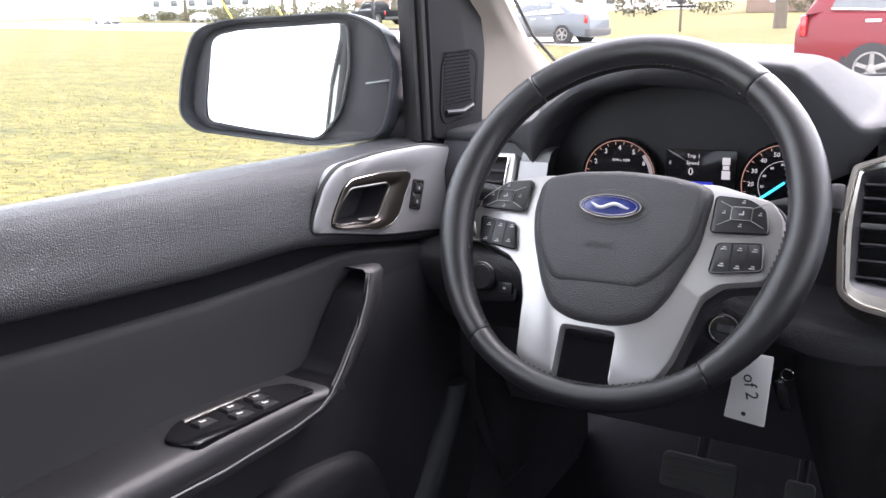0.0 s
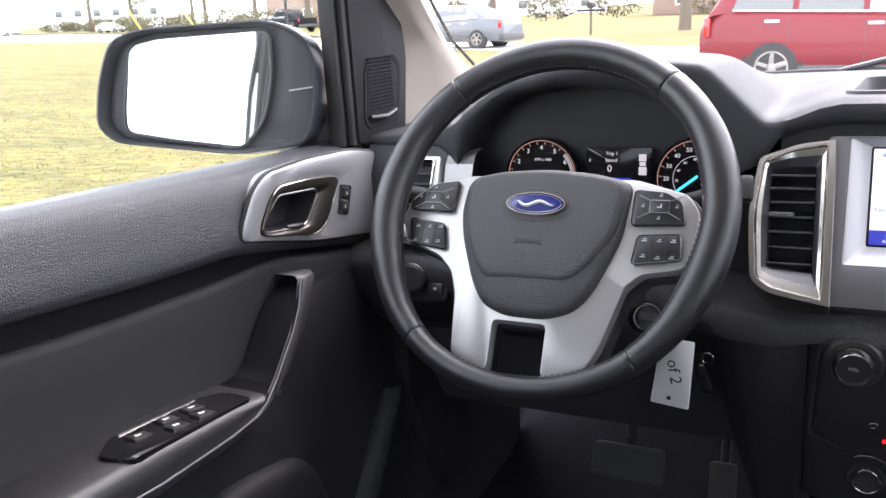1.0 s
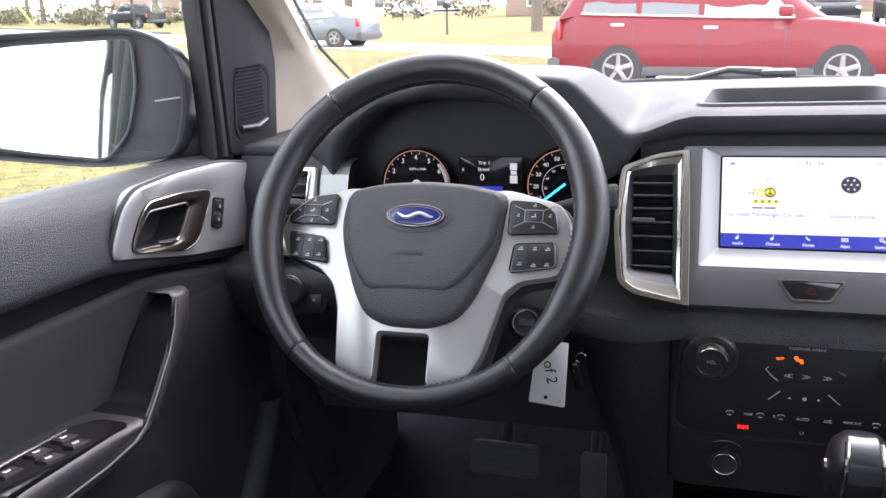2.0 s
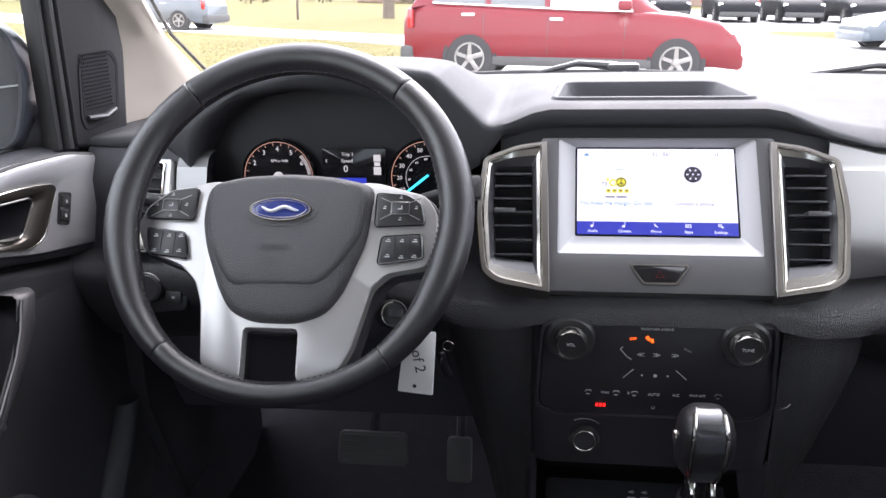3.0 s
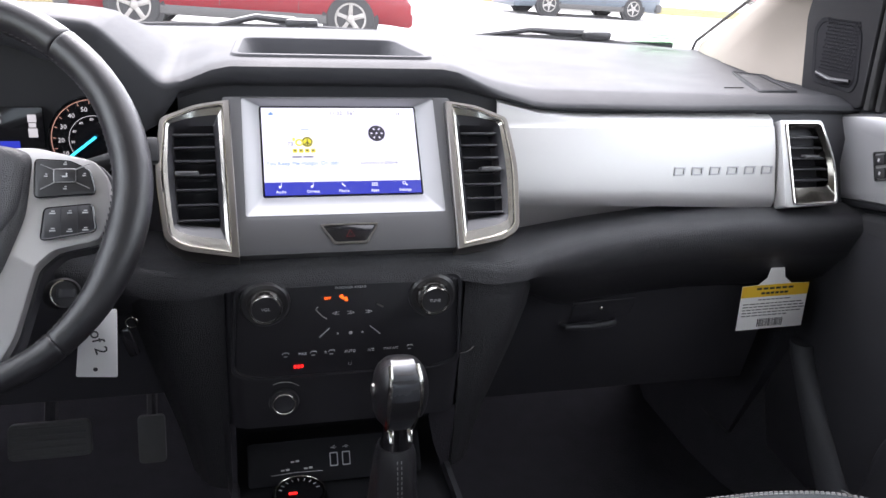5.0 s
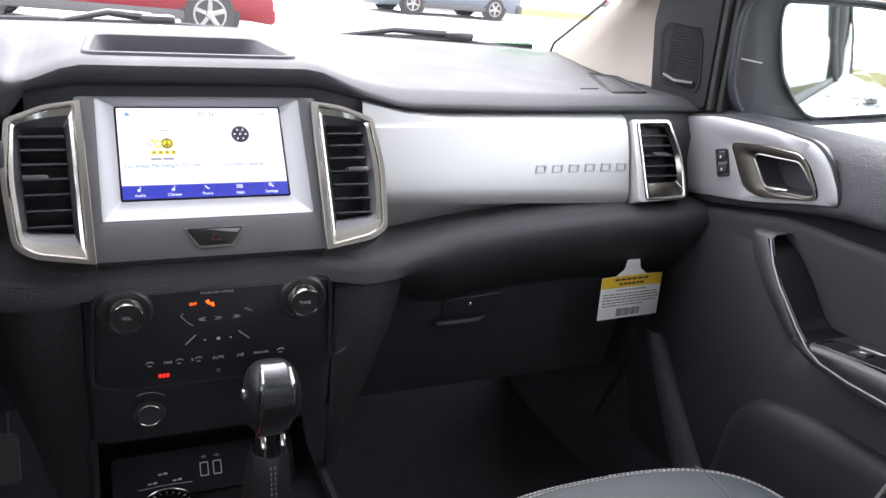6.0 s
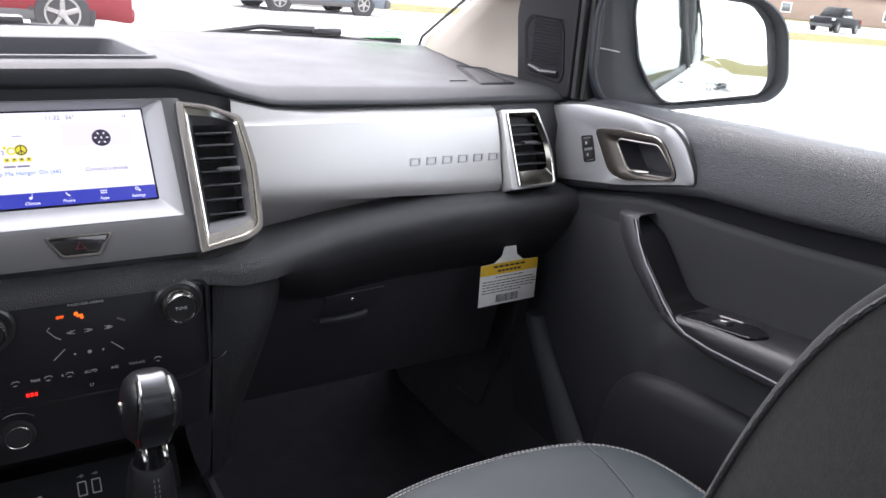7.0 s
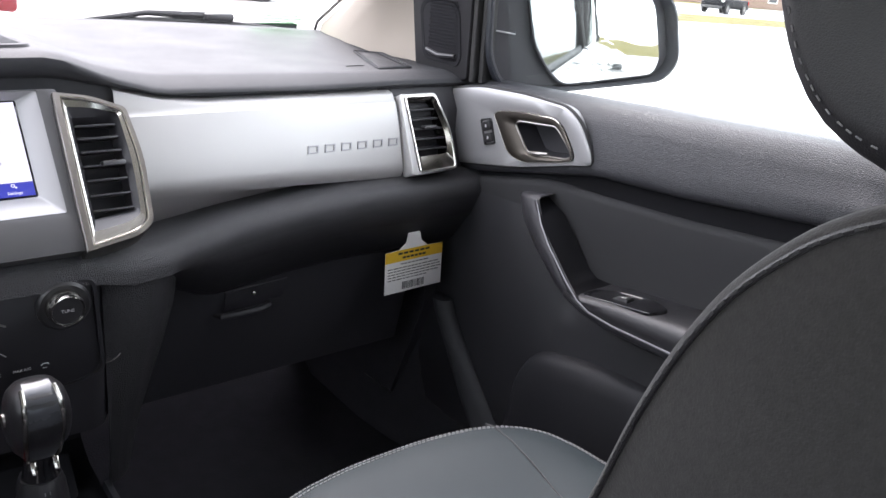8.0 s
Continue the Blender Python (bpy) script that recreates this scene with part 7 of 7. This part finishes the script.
slab("road_side", [(52, 40), (160, 26), (160, 34), (56, 46)], CONCRETE, "pale street across the side lot", "road", high=0.010)
slab("verge_strip", [(44, 31), (130, 22.4), (130, 24.6), (45, 34.4)], LAWN, "strip of yellowed grass beside the street", "verge", high=0.010)


# grass blades near the truck: too many to count
def grass():
    rng = np.random.default_rng(7)
    verts, faces = [], []
    for k in range(150000):
        d = rng.random() ** 1.35
        x, y = -2.7 - 26 * d, rng.uniform(-1.5, 24)
        h, a, w, lean = rng.uniform(0.012, 0.034) * (1 - 0.8 * d), rng.uniform(0, 6.28), rng.uniform(0.003, 0.006) * (1 + 1.5 * d), rng.uniform(-0.05, 0.05)
        z = -0.02 + 0.03 * noise.noise(Vector((x * 0.25, y * 0.25, 0)))
        i = len(verts)
        c, s = math.cos(a), math.sin(a)
        verts += [(x - w * c, y - w * s, z + 0.004), (x + w * c, y + w * s, z + 0.004), (x - s * lean, y + c * lean, z + h)]
        faces.append((i, i + 1, i + 2))
    me = bpy.data.meshes.new("grass")
    me.from_pydata(verts, [], faces)
    me.materials.append(BLADE)
    return tagged(new("grass", me), "short dry grass blades on the lawn", "grass", "", "stuff")


grass()

# ---- vehicles outside ----
CARGLASS = material("dark_car_glass", (0.10, 0.11, 0.11), 0.06, vary=0.1, spec=0.8)
PALEGLASS = material("pale_green_car_glass", (0.42, 0.52, 0.48), 0.08, vary=0.15, spec=0.8)
TYRE = material("tyre_rubber", (0.03, 0.03, 0.03), 0.85, grain=0.3, grain_size=0.01)
ALLOY = material("silver_alloy", (0.26, 0.25, 0.235), 0.35, metal=0.6)
CLAD = material("grey_cladding", (0.065, 0.064, 0.062), 0.7)
TAIL = material("red_lamp_lens", (0.45, 0.02, 0.02), 0.2, coat=0.5)
LAMP = material("clear_lamp_lens", (0.70, 0.70, 0.68), 0.15, coat=0.5)
HANDLE = material("bright_door_handle", (0.72, 0.70, 0.68), 0.25, metal=0.3)


def paint(name, color):
    return material(name, color, 0.34, vary=0.05, vary_size=0.6, coat=0.4)


def vehicle(name, label, category, length, width, lower, upper, wheels, radius, coat, at, yaw, windows, group="", clad=0.30, detail=True, bed=None):
    """A car: lower is the deck line (x, z) from tail to nose, upper the roof line from its back foot to its front foot.
    x runs to the nose; the car's base is at its middle on the ground."""
    car = thing(name, label, category, group, turn=pose(*at, 0, 0, yaw), truck=False)
    half = width / 2
    rings = []
    for x, z in lower:
        end = min(1.0, (length / 2 - abs(x)) / 0.55 + 0.02)
        w = half * (0.80 + 0.20 * math.sin(math.pi / 2 * max(0.0, min(1.0, end))))
        b = clad - 0.06 * (1 - min(1, end))
        rings.append([(x, s * w * f, zz) for s, seq in ((-1, ((0.90, b), (0.985, b + 0.10), (1.0, b + 0.28), (0.995, 0.70 * z + 0.3 * b + 0.08), (0.965, z - 0.04), (0.90, z))), (1, ((0.90, z), (0.965, z - 0.04), (0.995, 0.70 * z + 0.3 * b + 0.08), (1.0, b + 0.28), (0.985, b + 0.10), (0.90, b)))) for f, zz in seq])
    body = part("body", skin(rings), coat, car, angle=45)
    ks, zs = [p[0] for p in lower], [p[1] for p in lower]
    rings = []
    for x, z in upper:
        deck = float(np.interp(x, ks, zs)) - 0.02
        rings.append([(x, s * half * f, zz) for s, seq in ((-1, ((0.93, deck), (0.86, deck + 0.55 * (z - deck)), (0.76, z - 0.05), (0.66, z))), (1, ((0.66, z), (0.76, z - 0.05), (0.86, deck + 0.55 * (z - deck)), (0.93, deck)))) for f, zz in seq])
    cabin = part("roof", skin(rings), coat, car, angle=45)
    for s in (-1, 1):
        for k, (x0, x1, u0, u1, mat) in enumerate(windows):
            pts = []
            for x, low in ((x0, 0.0), (x1, 0.0), (u1, 1.0), (u0, 1.0)):
                deck = float(np.interp(x, ks, zs)) + 0.03
                top = float(np.interp(x, [p[0] for p in upper], [p[1] for p in upper])) - 0.08
                z = deck if low == 0.0 else top
                f = float(np.interp(z, [deck - 0.05, deck + 0.55 * (top + 0.08 - deck), top + 0.03], [0.93, 0.86, 0.76]))
                pts.append((x, s * (half * f + 0.012), z))
            pane = bmesh.new()
            skin([[(x, y - s * 0.03, z) for x, y, z in pts], pts], pane)
            part("window", pane, mat, car)
        for x in wheels:
            well = lathe([(radius + 0.060, -0.10), (radius + 0.060, 0.0), (radius + 0.045, 0.004), (0.001, -0.02)], 28, turn=basis((x, s * half * 0.985, radius), (1, 0, 0), (0, 0, 1)) @ pose(0, 0, 0, 0 if s < 0 else 180, 0, 0))
            part("wheel_arch", well, TYRE, car)
            turn = basis((x, s * (half - 0.03), radius), (1, 0, 0), (0, 0, 1)) @ pose(0, 0, 0, 0 if s < 0 else 180, 0, 0)
            wheel_part = part("wheel", lathe([(radius * 0.60, -0.18), (radius * 0.96, -0.18), (radius, -0.15), (radius, 0.0), (radius * 0.95, 0.035), (radius * 0.66, 0.045), (radius * 0.62, 0.03)], 28, turn=turn), TYRE, car)
            rim = [lathe([(radius * 0.65, 0.0), (radius * 0.64, 0.040), (radius * 0.57, 0.040), (radius * 0.55, 0.0)], 28, turn=turn), lathe([(radius * 0.18, 0.0), (radius * 0.17, 0.04), (0.001, 0.045)], 14, turn=turn)]
            rim += [block((radius * 0.46, radius * 0.21, 0.03), bevel=0.02, turn=turn @ pose(0, 0, 0, 0, 0, 72 * k + 18) @ pose(radius * 0.36, 0, 0.022)) for k in range(5)]
            part("rim", joined(*rim), ALLOY, wheel_part)
            part("brake_disc", lathe([(radius * 0.6, -0.02), (radius * 0.6, -0.01), (0.001, -0.01)], 20, turn=turn), TYRE, wheel_part)
        deck = lambda x: float(np.interp(x, ks, zs))
        tail_x, nose_x = lower[0][0], lower[-1][0]
        part("tail_lamp", block((0.10, 0.28, 0.30), (tail_x + 0.12, s * half * 0.80, deck(tail_x + 0.2) - 0.18), 0.04), TAIL, car, "red tail lamp")
        part("headlamp", block((0.34, 0.22, 0.16), (nose_x - 0.28, s * half * 0.83, deck(nose_x - 0.3) - 0.10), 0.05), LAMP, car, "clear headlamp")
        if detail:
            part("sill_cladding", block((length * 0.46, 0.05, 0.14), (0, s * half * 0.965, clad + 0.03), 0.03), CLAD, car, "grey lower cladding")
            for x in (windows[0][0] + 0.55, windows[-1][0] + 0.10):
                part("handle", block((0.20, 0.05, 0.045), (x, s * half * 1.0, deck(x) - 0.13), 0.018), HANDLE, car, "bright door handle")
            for x in (windows[0][1] - 0.02, windows[-1][0] - 0.02, windows[-1][1] - 0.10):
                part("door_gap", block((0.008, 0.010, deck(x) - clad - 0.22), (x, s * half * 0.9940, (deck(x) + clad) / 2 + 0.02), 0.002), CLAD, car)
            part("side_mirror", block((0.20, 0.16, 0.15), (windows[-1][1] - 0.12, s * (half + 0.05), deck(0.8) + 0.10), 0.05), coat, car)
            part("belt_trim", tube([(windows[0][0], s * (half * 0.945), deck(windows[0][0]) + 0.015), (0, s * half * 0.945, deck(0) + 0.015), (windows[-1][1], s * half * 0.945, deck(windows[-1][1]) + 0.01)], 0.014, 6), HANDLE, car)
    part("rear_bumper", block((0.22, width * 0.92, 0.24), (lower[0][0] + 0.06, 0, clad + 0.10), 0.06), CLAD, car)
    part("front_bumper", block((0.22, width * 0.88, 0.22), (lower[-1][0] - 0.06, 0, clad + 0.08), 0.06), coat if detail else CLAD, car)
    return car


SUV_LOW = [(-2.58, 0.92), (-2.50, 1.08), (-2.2, 1.14), (-1.5, 1.12), (-0.5, 1.08), (0.6, 1.05), (1.15, 1.06), (1.6, 1.02), (2.05, 0.93), (2.28, 0.80), (2.40, 0.62)]
SUV_UP = [(-2.45, 1.10), (-2.25, 1.52), (-2.0, 1.72), (-1.2, 1.78), (0.0, 1.77), (0.45, 1.66), (0.95, 1.28), (1.25, 1.08)]
suv = vehicle("suv", "dark red three-row suv with silver wheels", "suv", 5.2, 1.98, SUV_LOW, SUV_UP, (-1.52, 1.50), 0.36, material("dark_red_paint", (0.150, 0.007, 0.012), 0.40, vary=0.05, vary_size=0.6, coat=0.2, spec=0.35), (0.23, 12.68, 0), -4.5,
              [(-2.10, -1.30, -1.95, -1.32, CARGLASS), (-1.22, -0.42, -1.22, -0.44, CARGLASS), (-0.34, 0.85, -0.34, 0.30, PALEGLASS)])
CAR_LOW = [(-2.28, 0.80), (-2.20, 0.98), (-1.7, 1.02), (-1.0, 0.98), (0.2, 0.94), (0.9, 0.92), (1.5, 0.84), (2.0, 0.74), (2.28, 0.55)]
CAR_UP = [(-1.75, 1.01), (-1.35, 1.25), (-0.8, 1.42), (0.0, 1.44), (0.35, 1.38), (0.75, 1.12), (1.05, 0.93)]
CAR_WIN = [(-1.35, -0.38, -1.05, -0.42, PALEGLASS), (-0.30, 0.78, -0.30, 0.30, PALEGLASS)]
GREYPAINT = paint("slate_grey_paint", (0.11, 0.125, 0.14))
vehicle("sedan", "slate grey sedan on the street", "sedan", 4.6, 1.80, CAR_LOW, CAR_UP, (-1.32, 1.33), 0.32, GREYPAINT, (-13.4, 26.6, 0), 176, CAR_WIN, "sedans", clad=0.26)
vehicle("sedan", "dark blue-grey sedan at the edge of the lot", "sedan", 4.6, 1.80, CAR_LOW, CAR_UP, (-1.32, 1.33), 0.32, paint("blue_grey_paint", (0.08, 0.10, 0.12)), (9.6, 22.0, 0), 186, CAR_WIN, "sedans", clad=0.26)
PICK_LOW = [(-2.85, 0.95), (-2.80, 1.12), (-1.0, 1.12), (0.6, 1.12), (1.2, 1.14), (1.9, 1.12), (2.6, 1.06), (2.85, 0.75)]
PICK_UP = [(-0.95, 1.14), (-0.80, 1.60), (-0.55, 1.86), (0.5, 1.88), (0.9, 1.72), (1.4, 1.15)]
PICK_WIN = [(-0.70, 0.18, -0.60, 0.16, CARGLASS), (0.26, 1.15, 0.26, 0.72, CARGLASS)]
BLACKPAINT = material("black_paint", (0.008, 0.0085, 0.010), 0.6, vary=0.1, vary_size=0.6, spec=0.12)
for x, y, yaw, color, lab in ((-44.0, 58.0, 160, BLACKPAINT, "black pickup on the far street"), (61.6, 40.0, -168, BLACKPAINT, "dark grey pickup on the side street")):
    vehicle("pickup", lab, "pickup", 5.8, 2.0, PICK_LOW, PICK_UP, (-1.75, 1.85), 0.40, color, (x, y, 0), yaw, PICK_WIN, "pickups", clad=0.42, detail=False)
first = vehicle("parked_suv", "dark suv parked nose-out in the far lot", "suv", 5.0, 1.95, SUV_LOW, SUV_UP, (-1.5, 1.5), 0.36, BLACKPAINT, (8.3, 42.0, 0), -90, [(-2.10, -1.30, -1.95, -1.32, CARGLASS), (-1.22, -0.42, -1.22, -0.44, CARGLASS), (-0.34, 0.85, -0.34, 0.30, CARGLASS)], "parked suvs", detail=False)
for x, y in ((11.2, 42.2), (14.0, 41.8), (5.4, 43.0)):
    copy_thing(first, pose(x, y, 0, 0, 0, -90))
vehicle("parked_van", "white van parked in the far lot", "van", 5.4, 2.0, [(-2.6, 1.0), (-2.55, 1.2), (1.0, 1.2), (1.8, 1.15), (2.4, 1.0), (2.7, 0.7)], [(-2.5, 1.2), (-2.45, 2.0), (-2.3, 2.15), (0.6, 2.15), (1.2, 1.8), (1.75, 1.17)], (-1.6, 1.7), 0.36, paint("white_van_paint", (0.75, 0.75, 0.74)), (19.5, 41.0, 0), 180, [(0.2, 1.5, 0.2, 0.9, CARGLASS)], detail=False)
vehicle("sedan", "red sedan parked beyond the verge", "sedan", 4.6, 1.80, CAR_LOW, CAR_UP, (-1.32, 1.33), 0.32, paint("bright_red_paint", (0.32, 0.02, 0.02)), (26.5, 35.0, 0), 180, CAR_WIN, "sedans", clad=0.26, detail=False)
white = vehicle("far_car", "pale car parked far beyond the lawn", "sedan", 4.6, 1.80, CAR_LOW, CAR_UP, (-1.32, 1.33), 0.32, paint("pale_silver_paint", (0.62, 0.63, 0.64)), (-92, 92, 0), 10, CAR_WIN, "far parked cars", clad=0.26, detail=False)
for x, y, yaw in ((-100, 90, 8), (-84, 95, 190), (-75, 97, 12), (-118, 86, 5), (-66, 99, 10), (-34, 96, 185)):
    copy_thing(white, pose(x, y, 0, 0, 0, yaw))

# ---- trees, shrubs and street furniture ----
BARK = material("grey_brown_bark", (0.13, 0.105, 0.08), 0.9, grain=0.8, grain_size=0.04, vary=0.3, vary_size=0.3)
# olive leaves, paled in the colour for the distant haze
LEAF = surface("hazed_olive_leaves", (0.10, 0.11, 0.045), (0.17, 0.155, 0.075), 0.7, 0.8, 0.1, 0.0)
NEEDLE = surface("dark_shrub_leaves", (0.075, 0.080, 0.038), (0.15, 0.125, 0.07), 0.7, 0.6, 0.1, 0.0)


def leaves(count, spread_fn, size, rng):
    verts, faces = [], []
    for _ in range(count):
        c = spread_fn(rng)
        a, b = rng.normal(size=3), rng.normal(size=3)
        a = a / np.linalg.norm(a) * size * rng.uniform(0.6, 1.3)
        b = b / np.linalg.norm(b) * size * rng.uniform(0.4, 0.9)
        i = len(verts)
        verts += [tuple(c - a), tuple(c + b), tuple(c + a), tuple(c - b)]
        faces.append((i, i + 1, i + 2, i + 3))
    bm = bmesh.new()
    me = bpy.data.meshes.new("leaf_mass")
    me.from_pydata(verts, [], faces)
    bm.from_mesh(me)
    bpy.data.meshes.remove(me)
    return bm


def tree(x, y, height, girth, seed, label, low=0.36):
    rng = np.random.default_rng(seed)
    t = thing("tree", label, "tree", "trees", at=(x, y, 0), truck=False)
    trunk_path = [(0, 0, -0.1), (0.02, 0, 0.25 * height), (0.06, -0.03, 0.5 * height), (0.0, 0.05, 0.85 * height)]
    trunk = part("trunk", tube(trunk_path, [girth * 1.25, girth, girth * 0.75, girth * 0.2], 12), BARK, t)
    tips = []
    for k in range(9):
        a, z = rng.uniform(0, 6.28), height * rng.uniform(low, 0.78)
        r = height * rng.uniform(0.18, 0.32)
        tip = (r * math.cos(a), r * math.sin(a), z + r * rng.uniform(0.4, 0.9))
        tips.append(np.array(tip))
        part("limb", tube([(0.03, 0, z), (tip[0] * 0.5, tip[1] * 0.5, z + (tip[2] - z) * 0.4), tip], [girth * 0.4, girth * 0.25, girth * 0.06], 7), BARK, trunk)
    crown = leaves(1400, lambda g: tips[g.integers(len(tips))] + g.normal(size=3) * height * 0.085, 0.16, rng)
    tagged(part("crown", crown, LEAF, t), kind="stuff")


tree(-8.0, 40.2, 9.5, 0.24, 3, "tall street tree with a straight grey trunk", 0.62)
tree(-34.0, 78.0, 10.0, 0.3, 5, "leafy street tree across the lawn")
tree(-62.0, 96.0, 11.0, 0.3, 8, "leafy street tree across the lawn")
tree(20.0, 72.0, 10.0, 0.3, 9, "leafy street tree behind the far lot")
for k, (x, y, h) in enumerate(((-120, 104, 10), (-104, 98, 8.5), (-97, 104, 11), (-80, 88, 9), (-70, 86, 10), (-52, 72, 9))):
    tree(x, y, h, 0.28, 40 + k, "half-bare street tree beyond the far street")
tree(44.0, -60.0, 9.0, 0.3, 12, "leafy tree far behind the truck")
tree(66.0, -84.0, 10.0, 0.3, 14, "leafy tree far behind the truck")


def shrub(x, y, w, h, seed):
    rng = np.random.default_rng(seed)
    s = thing("shrub", "dark evergreen shrub in the far border", "shrub", "shrubs", at=(x, y, 0), truck=False)
    part("stem", tube([(0, 0, -0.05), (0.05, 0, h * 0.5)], [0.08, 0.03], 7), BARK, s)
    def where(g):
        v = g.normal(size=3)
        v = v / np.linalg.norm(v) * g.uniform(0.55, 1.0)
        return np.array([v[0] * w * (1 + 0.2 * math.sin(5 * v[1])), v[1] * w * 0.6, h * 0.5 + v[2] * h * 0.5])
    tagged(part("foliage", leaves(500, where, 0.17, rng), NEEDLE, s), kind="stuff")


random.seed(11)
for k in range(30):
    f = k / 29
    shrub(-150 + 112 * f + random.uniform(-2, 2), 116 - 60 * f + random.uniform(0, 9), random.uniform(1.8, 4.2), random.uniform(1.4, 2.9), 30 + k)
for k, (x, y) in enumerate(((-27, 74), (-22, 80), (-14, 82), (-7, 84), (30, 76), (-41, 83))):
    shrub(x, y, 2.6, 2.4, 70 + k)


def building(x, y, w, d, h, yaw, wall_mat, label, columns, roof_mat, up=0.0):
    b = thing("building", label, "building", "far buildings", turn=pose(x, y, 0, 0, 0, yaw), truck=False)
    part("wall", block((w, d, h), (0, 0, h / 2), 0.03), wall_mat, b)
    ridge = [[(-w / 2 - 0.5, -d / 2 - 0.5, h), (w / 2 + 0.5, -d / 2 - 0.5, h)], [(-w / 2 - 0.5, 0, h + d * 0.22), (w / 2 + 0.5, 0, h + d * 0.22)], [(-w / 2 - 0.5, d / 2 + 0.5, h), (w / 2 + 0.5, d / 2 + 0.5, h)]]
    part("roof", sheet(ridge, 0.15), roof_mat, b)
    for k in range(columns):
        cx = -w / 2 + (k + 0.5) * w / columns
        frame_part = part("window", collar([(cx - 0.8, 0.9), (cx + 0.8, 0.9), (cx + 0.8, 2.4), (cx - 0.8, 2.4)], [(cx - 0.65, 1.05), (cx + 0.65, 1.05), (cx + 0.65, 2.25), (cx - 0.65, 2.25)], 0, 0.08, edge=0.02), BODYWHITE, b)
        frame_part.matrix_local = basis((0, -d / 2 - 0.01, up), (1, 0, 0), (0, 0, 1))
        glass_part = part("window_glass", plate([(cx - 0.65, 1.05), (cx + 0.65, 1.05), (cx + 0.65, 2.25), (cx - 0.65, 2.25)], 0.0, 0.03, 0.005), CARGLASS, b)
        glass_part.matrix_local = basis((0, -d / 2 - 0.01, up), (1, 0, 0), (0, 0, 1))
    return b


SIDING = material("white_siding", (0.74, 0.74, 0.72), 0.7, vary=0.04, vary_size=1.0)
BRICKRED = material("brown_brick", (0.28, 0.20, 0.16), 0.85, vary=0.2, vary_size=0.4)
SHINGLE = material("grey_shingles", (0.16, 0.15, 0.14), 0.9, vary=0.2, vary_size=0.5)
building(-140, 128, 22, 12, 7.0, 32, SIDING, "tall white sided house far across the lawn", 6, SHINGLE, 1.7)
building(-84, 122, 18, 10, 5.0, 28, BRICKRED, "low brown brick house far across the lawn", 4, SHINGLE)
building(-50, 130, 24, 12, 3.4, 12, SIDING, "white sided house behind the trees", 5, SHINGLE)
building(10, 96, 60, 20, 4.5, 0, BRICKRED, "long brown building behind the far lot", 10, SHINGLE)
building(120, 92, 70, 20, 4.2, -35, BRICKRED, "long brown brick building beyond the side street", 9, SHINGLE)

mailbox = thing("mailbox", "black roadside mailbox on a wooden cross post", "mailbox", at=(-11.4, 36.4, 0), truck=False)
part("post", block((0.10, 0.10, 1.2), (0, 0, 0.6), 0.01), BARK, mailbox)
part("crossbar", block((1.3, 0.10, 0.09), (0, 0, 1.05), 0.01), TYRE, mailbox)
part("box", lathe([(0.13, -0.28), (0.14, 0.0), (0.13, 0.28)], 16, turn=pose(0, 0, 1.27, 90, 0, 0)), TYRE, mailbox)
part("flag", block((0.02, 0.22, 0.05), (0.14, 0.1, 1.42), 0.005), TAIL, mailbox)
sign = thing("sign_post", "thin black metal post at the lawn edge", "sign post", at=(-21.5, 27.6, 0), truck=False)
part("post", block((0.09, 0.09, 3.0), (0, 0, 1.5), 0.01), TYRE, sign)
part("foot", block((0.25, 0.25, 0.06), (0, 0, 0.03), 0.01), CONCRETE, sign)
YELLOWSLEEVE = material("yellow_guy_sleeve", (0.75, 0.55, 0.04), 0.6)
for x, y, lean in ((-60.5, 58.0, -3.0), (-52.0, 56.0, -3.2)):
    g = thing("guy_wire_sleeve", "yellow sleeve on a slanting guy wire", "guy wire", "guy wires", at=(x, y, 0), truck=False)
    part("sleeve", tube([(0, 0, -0.1), (lean * 0.8, 0.3, 2.8)], 0.07, 8), YELLOWSLEEVE, g)
    part("wire", tube([(lean * 0.8, 0.3, 2.8), (lean * 2.6, 0.9, 9.0)], 0.02, 6), CLAD, g)

# the truck leans with the ground that it stands on
for ob in TRUCK:
    ob.matrix_world = CAR @ ob.matrix_world
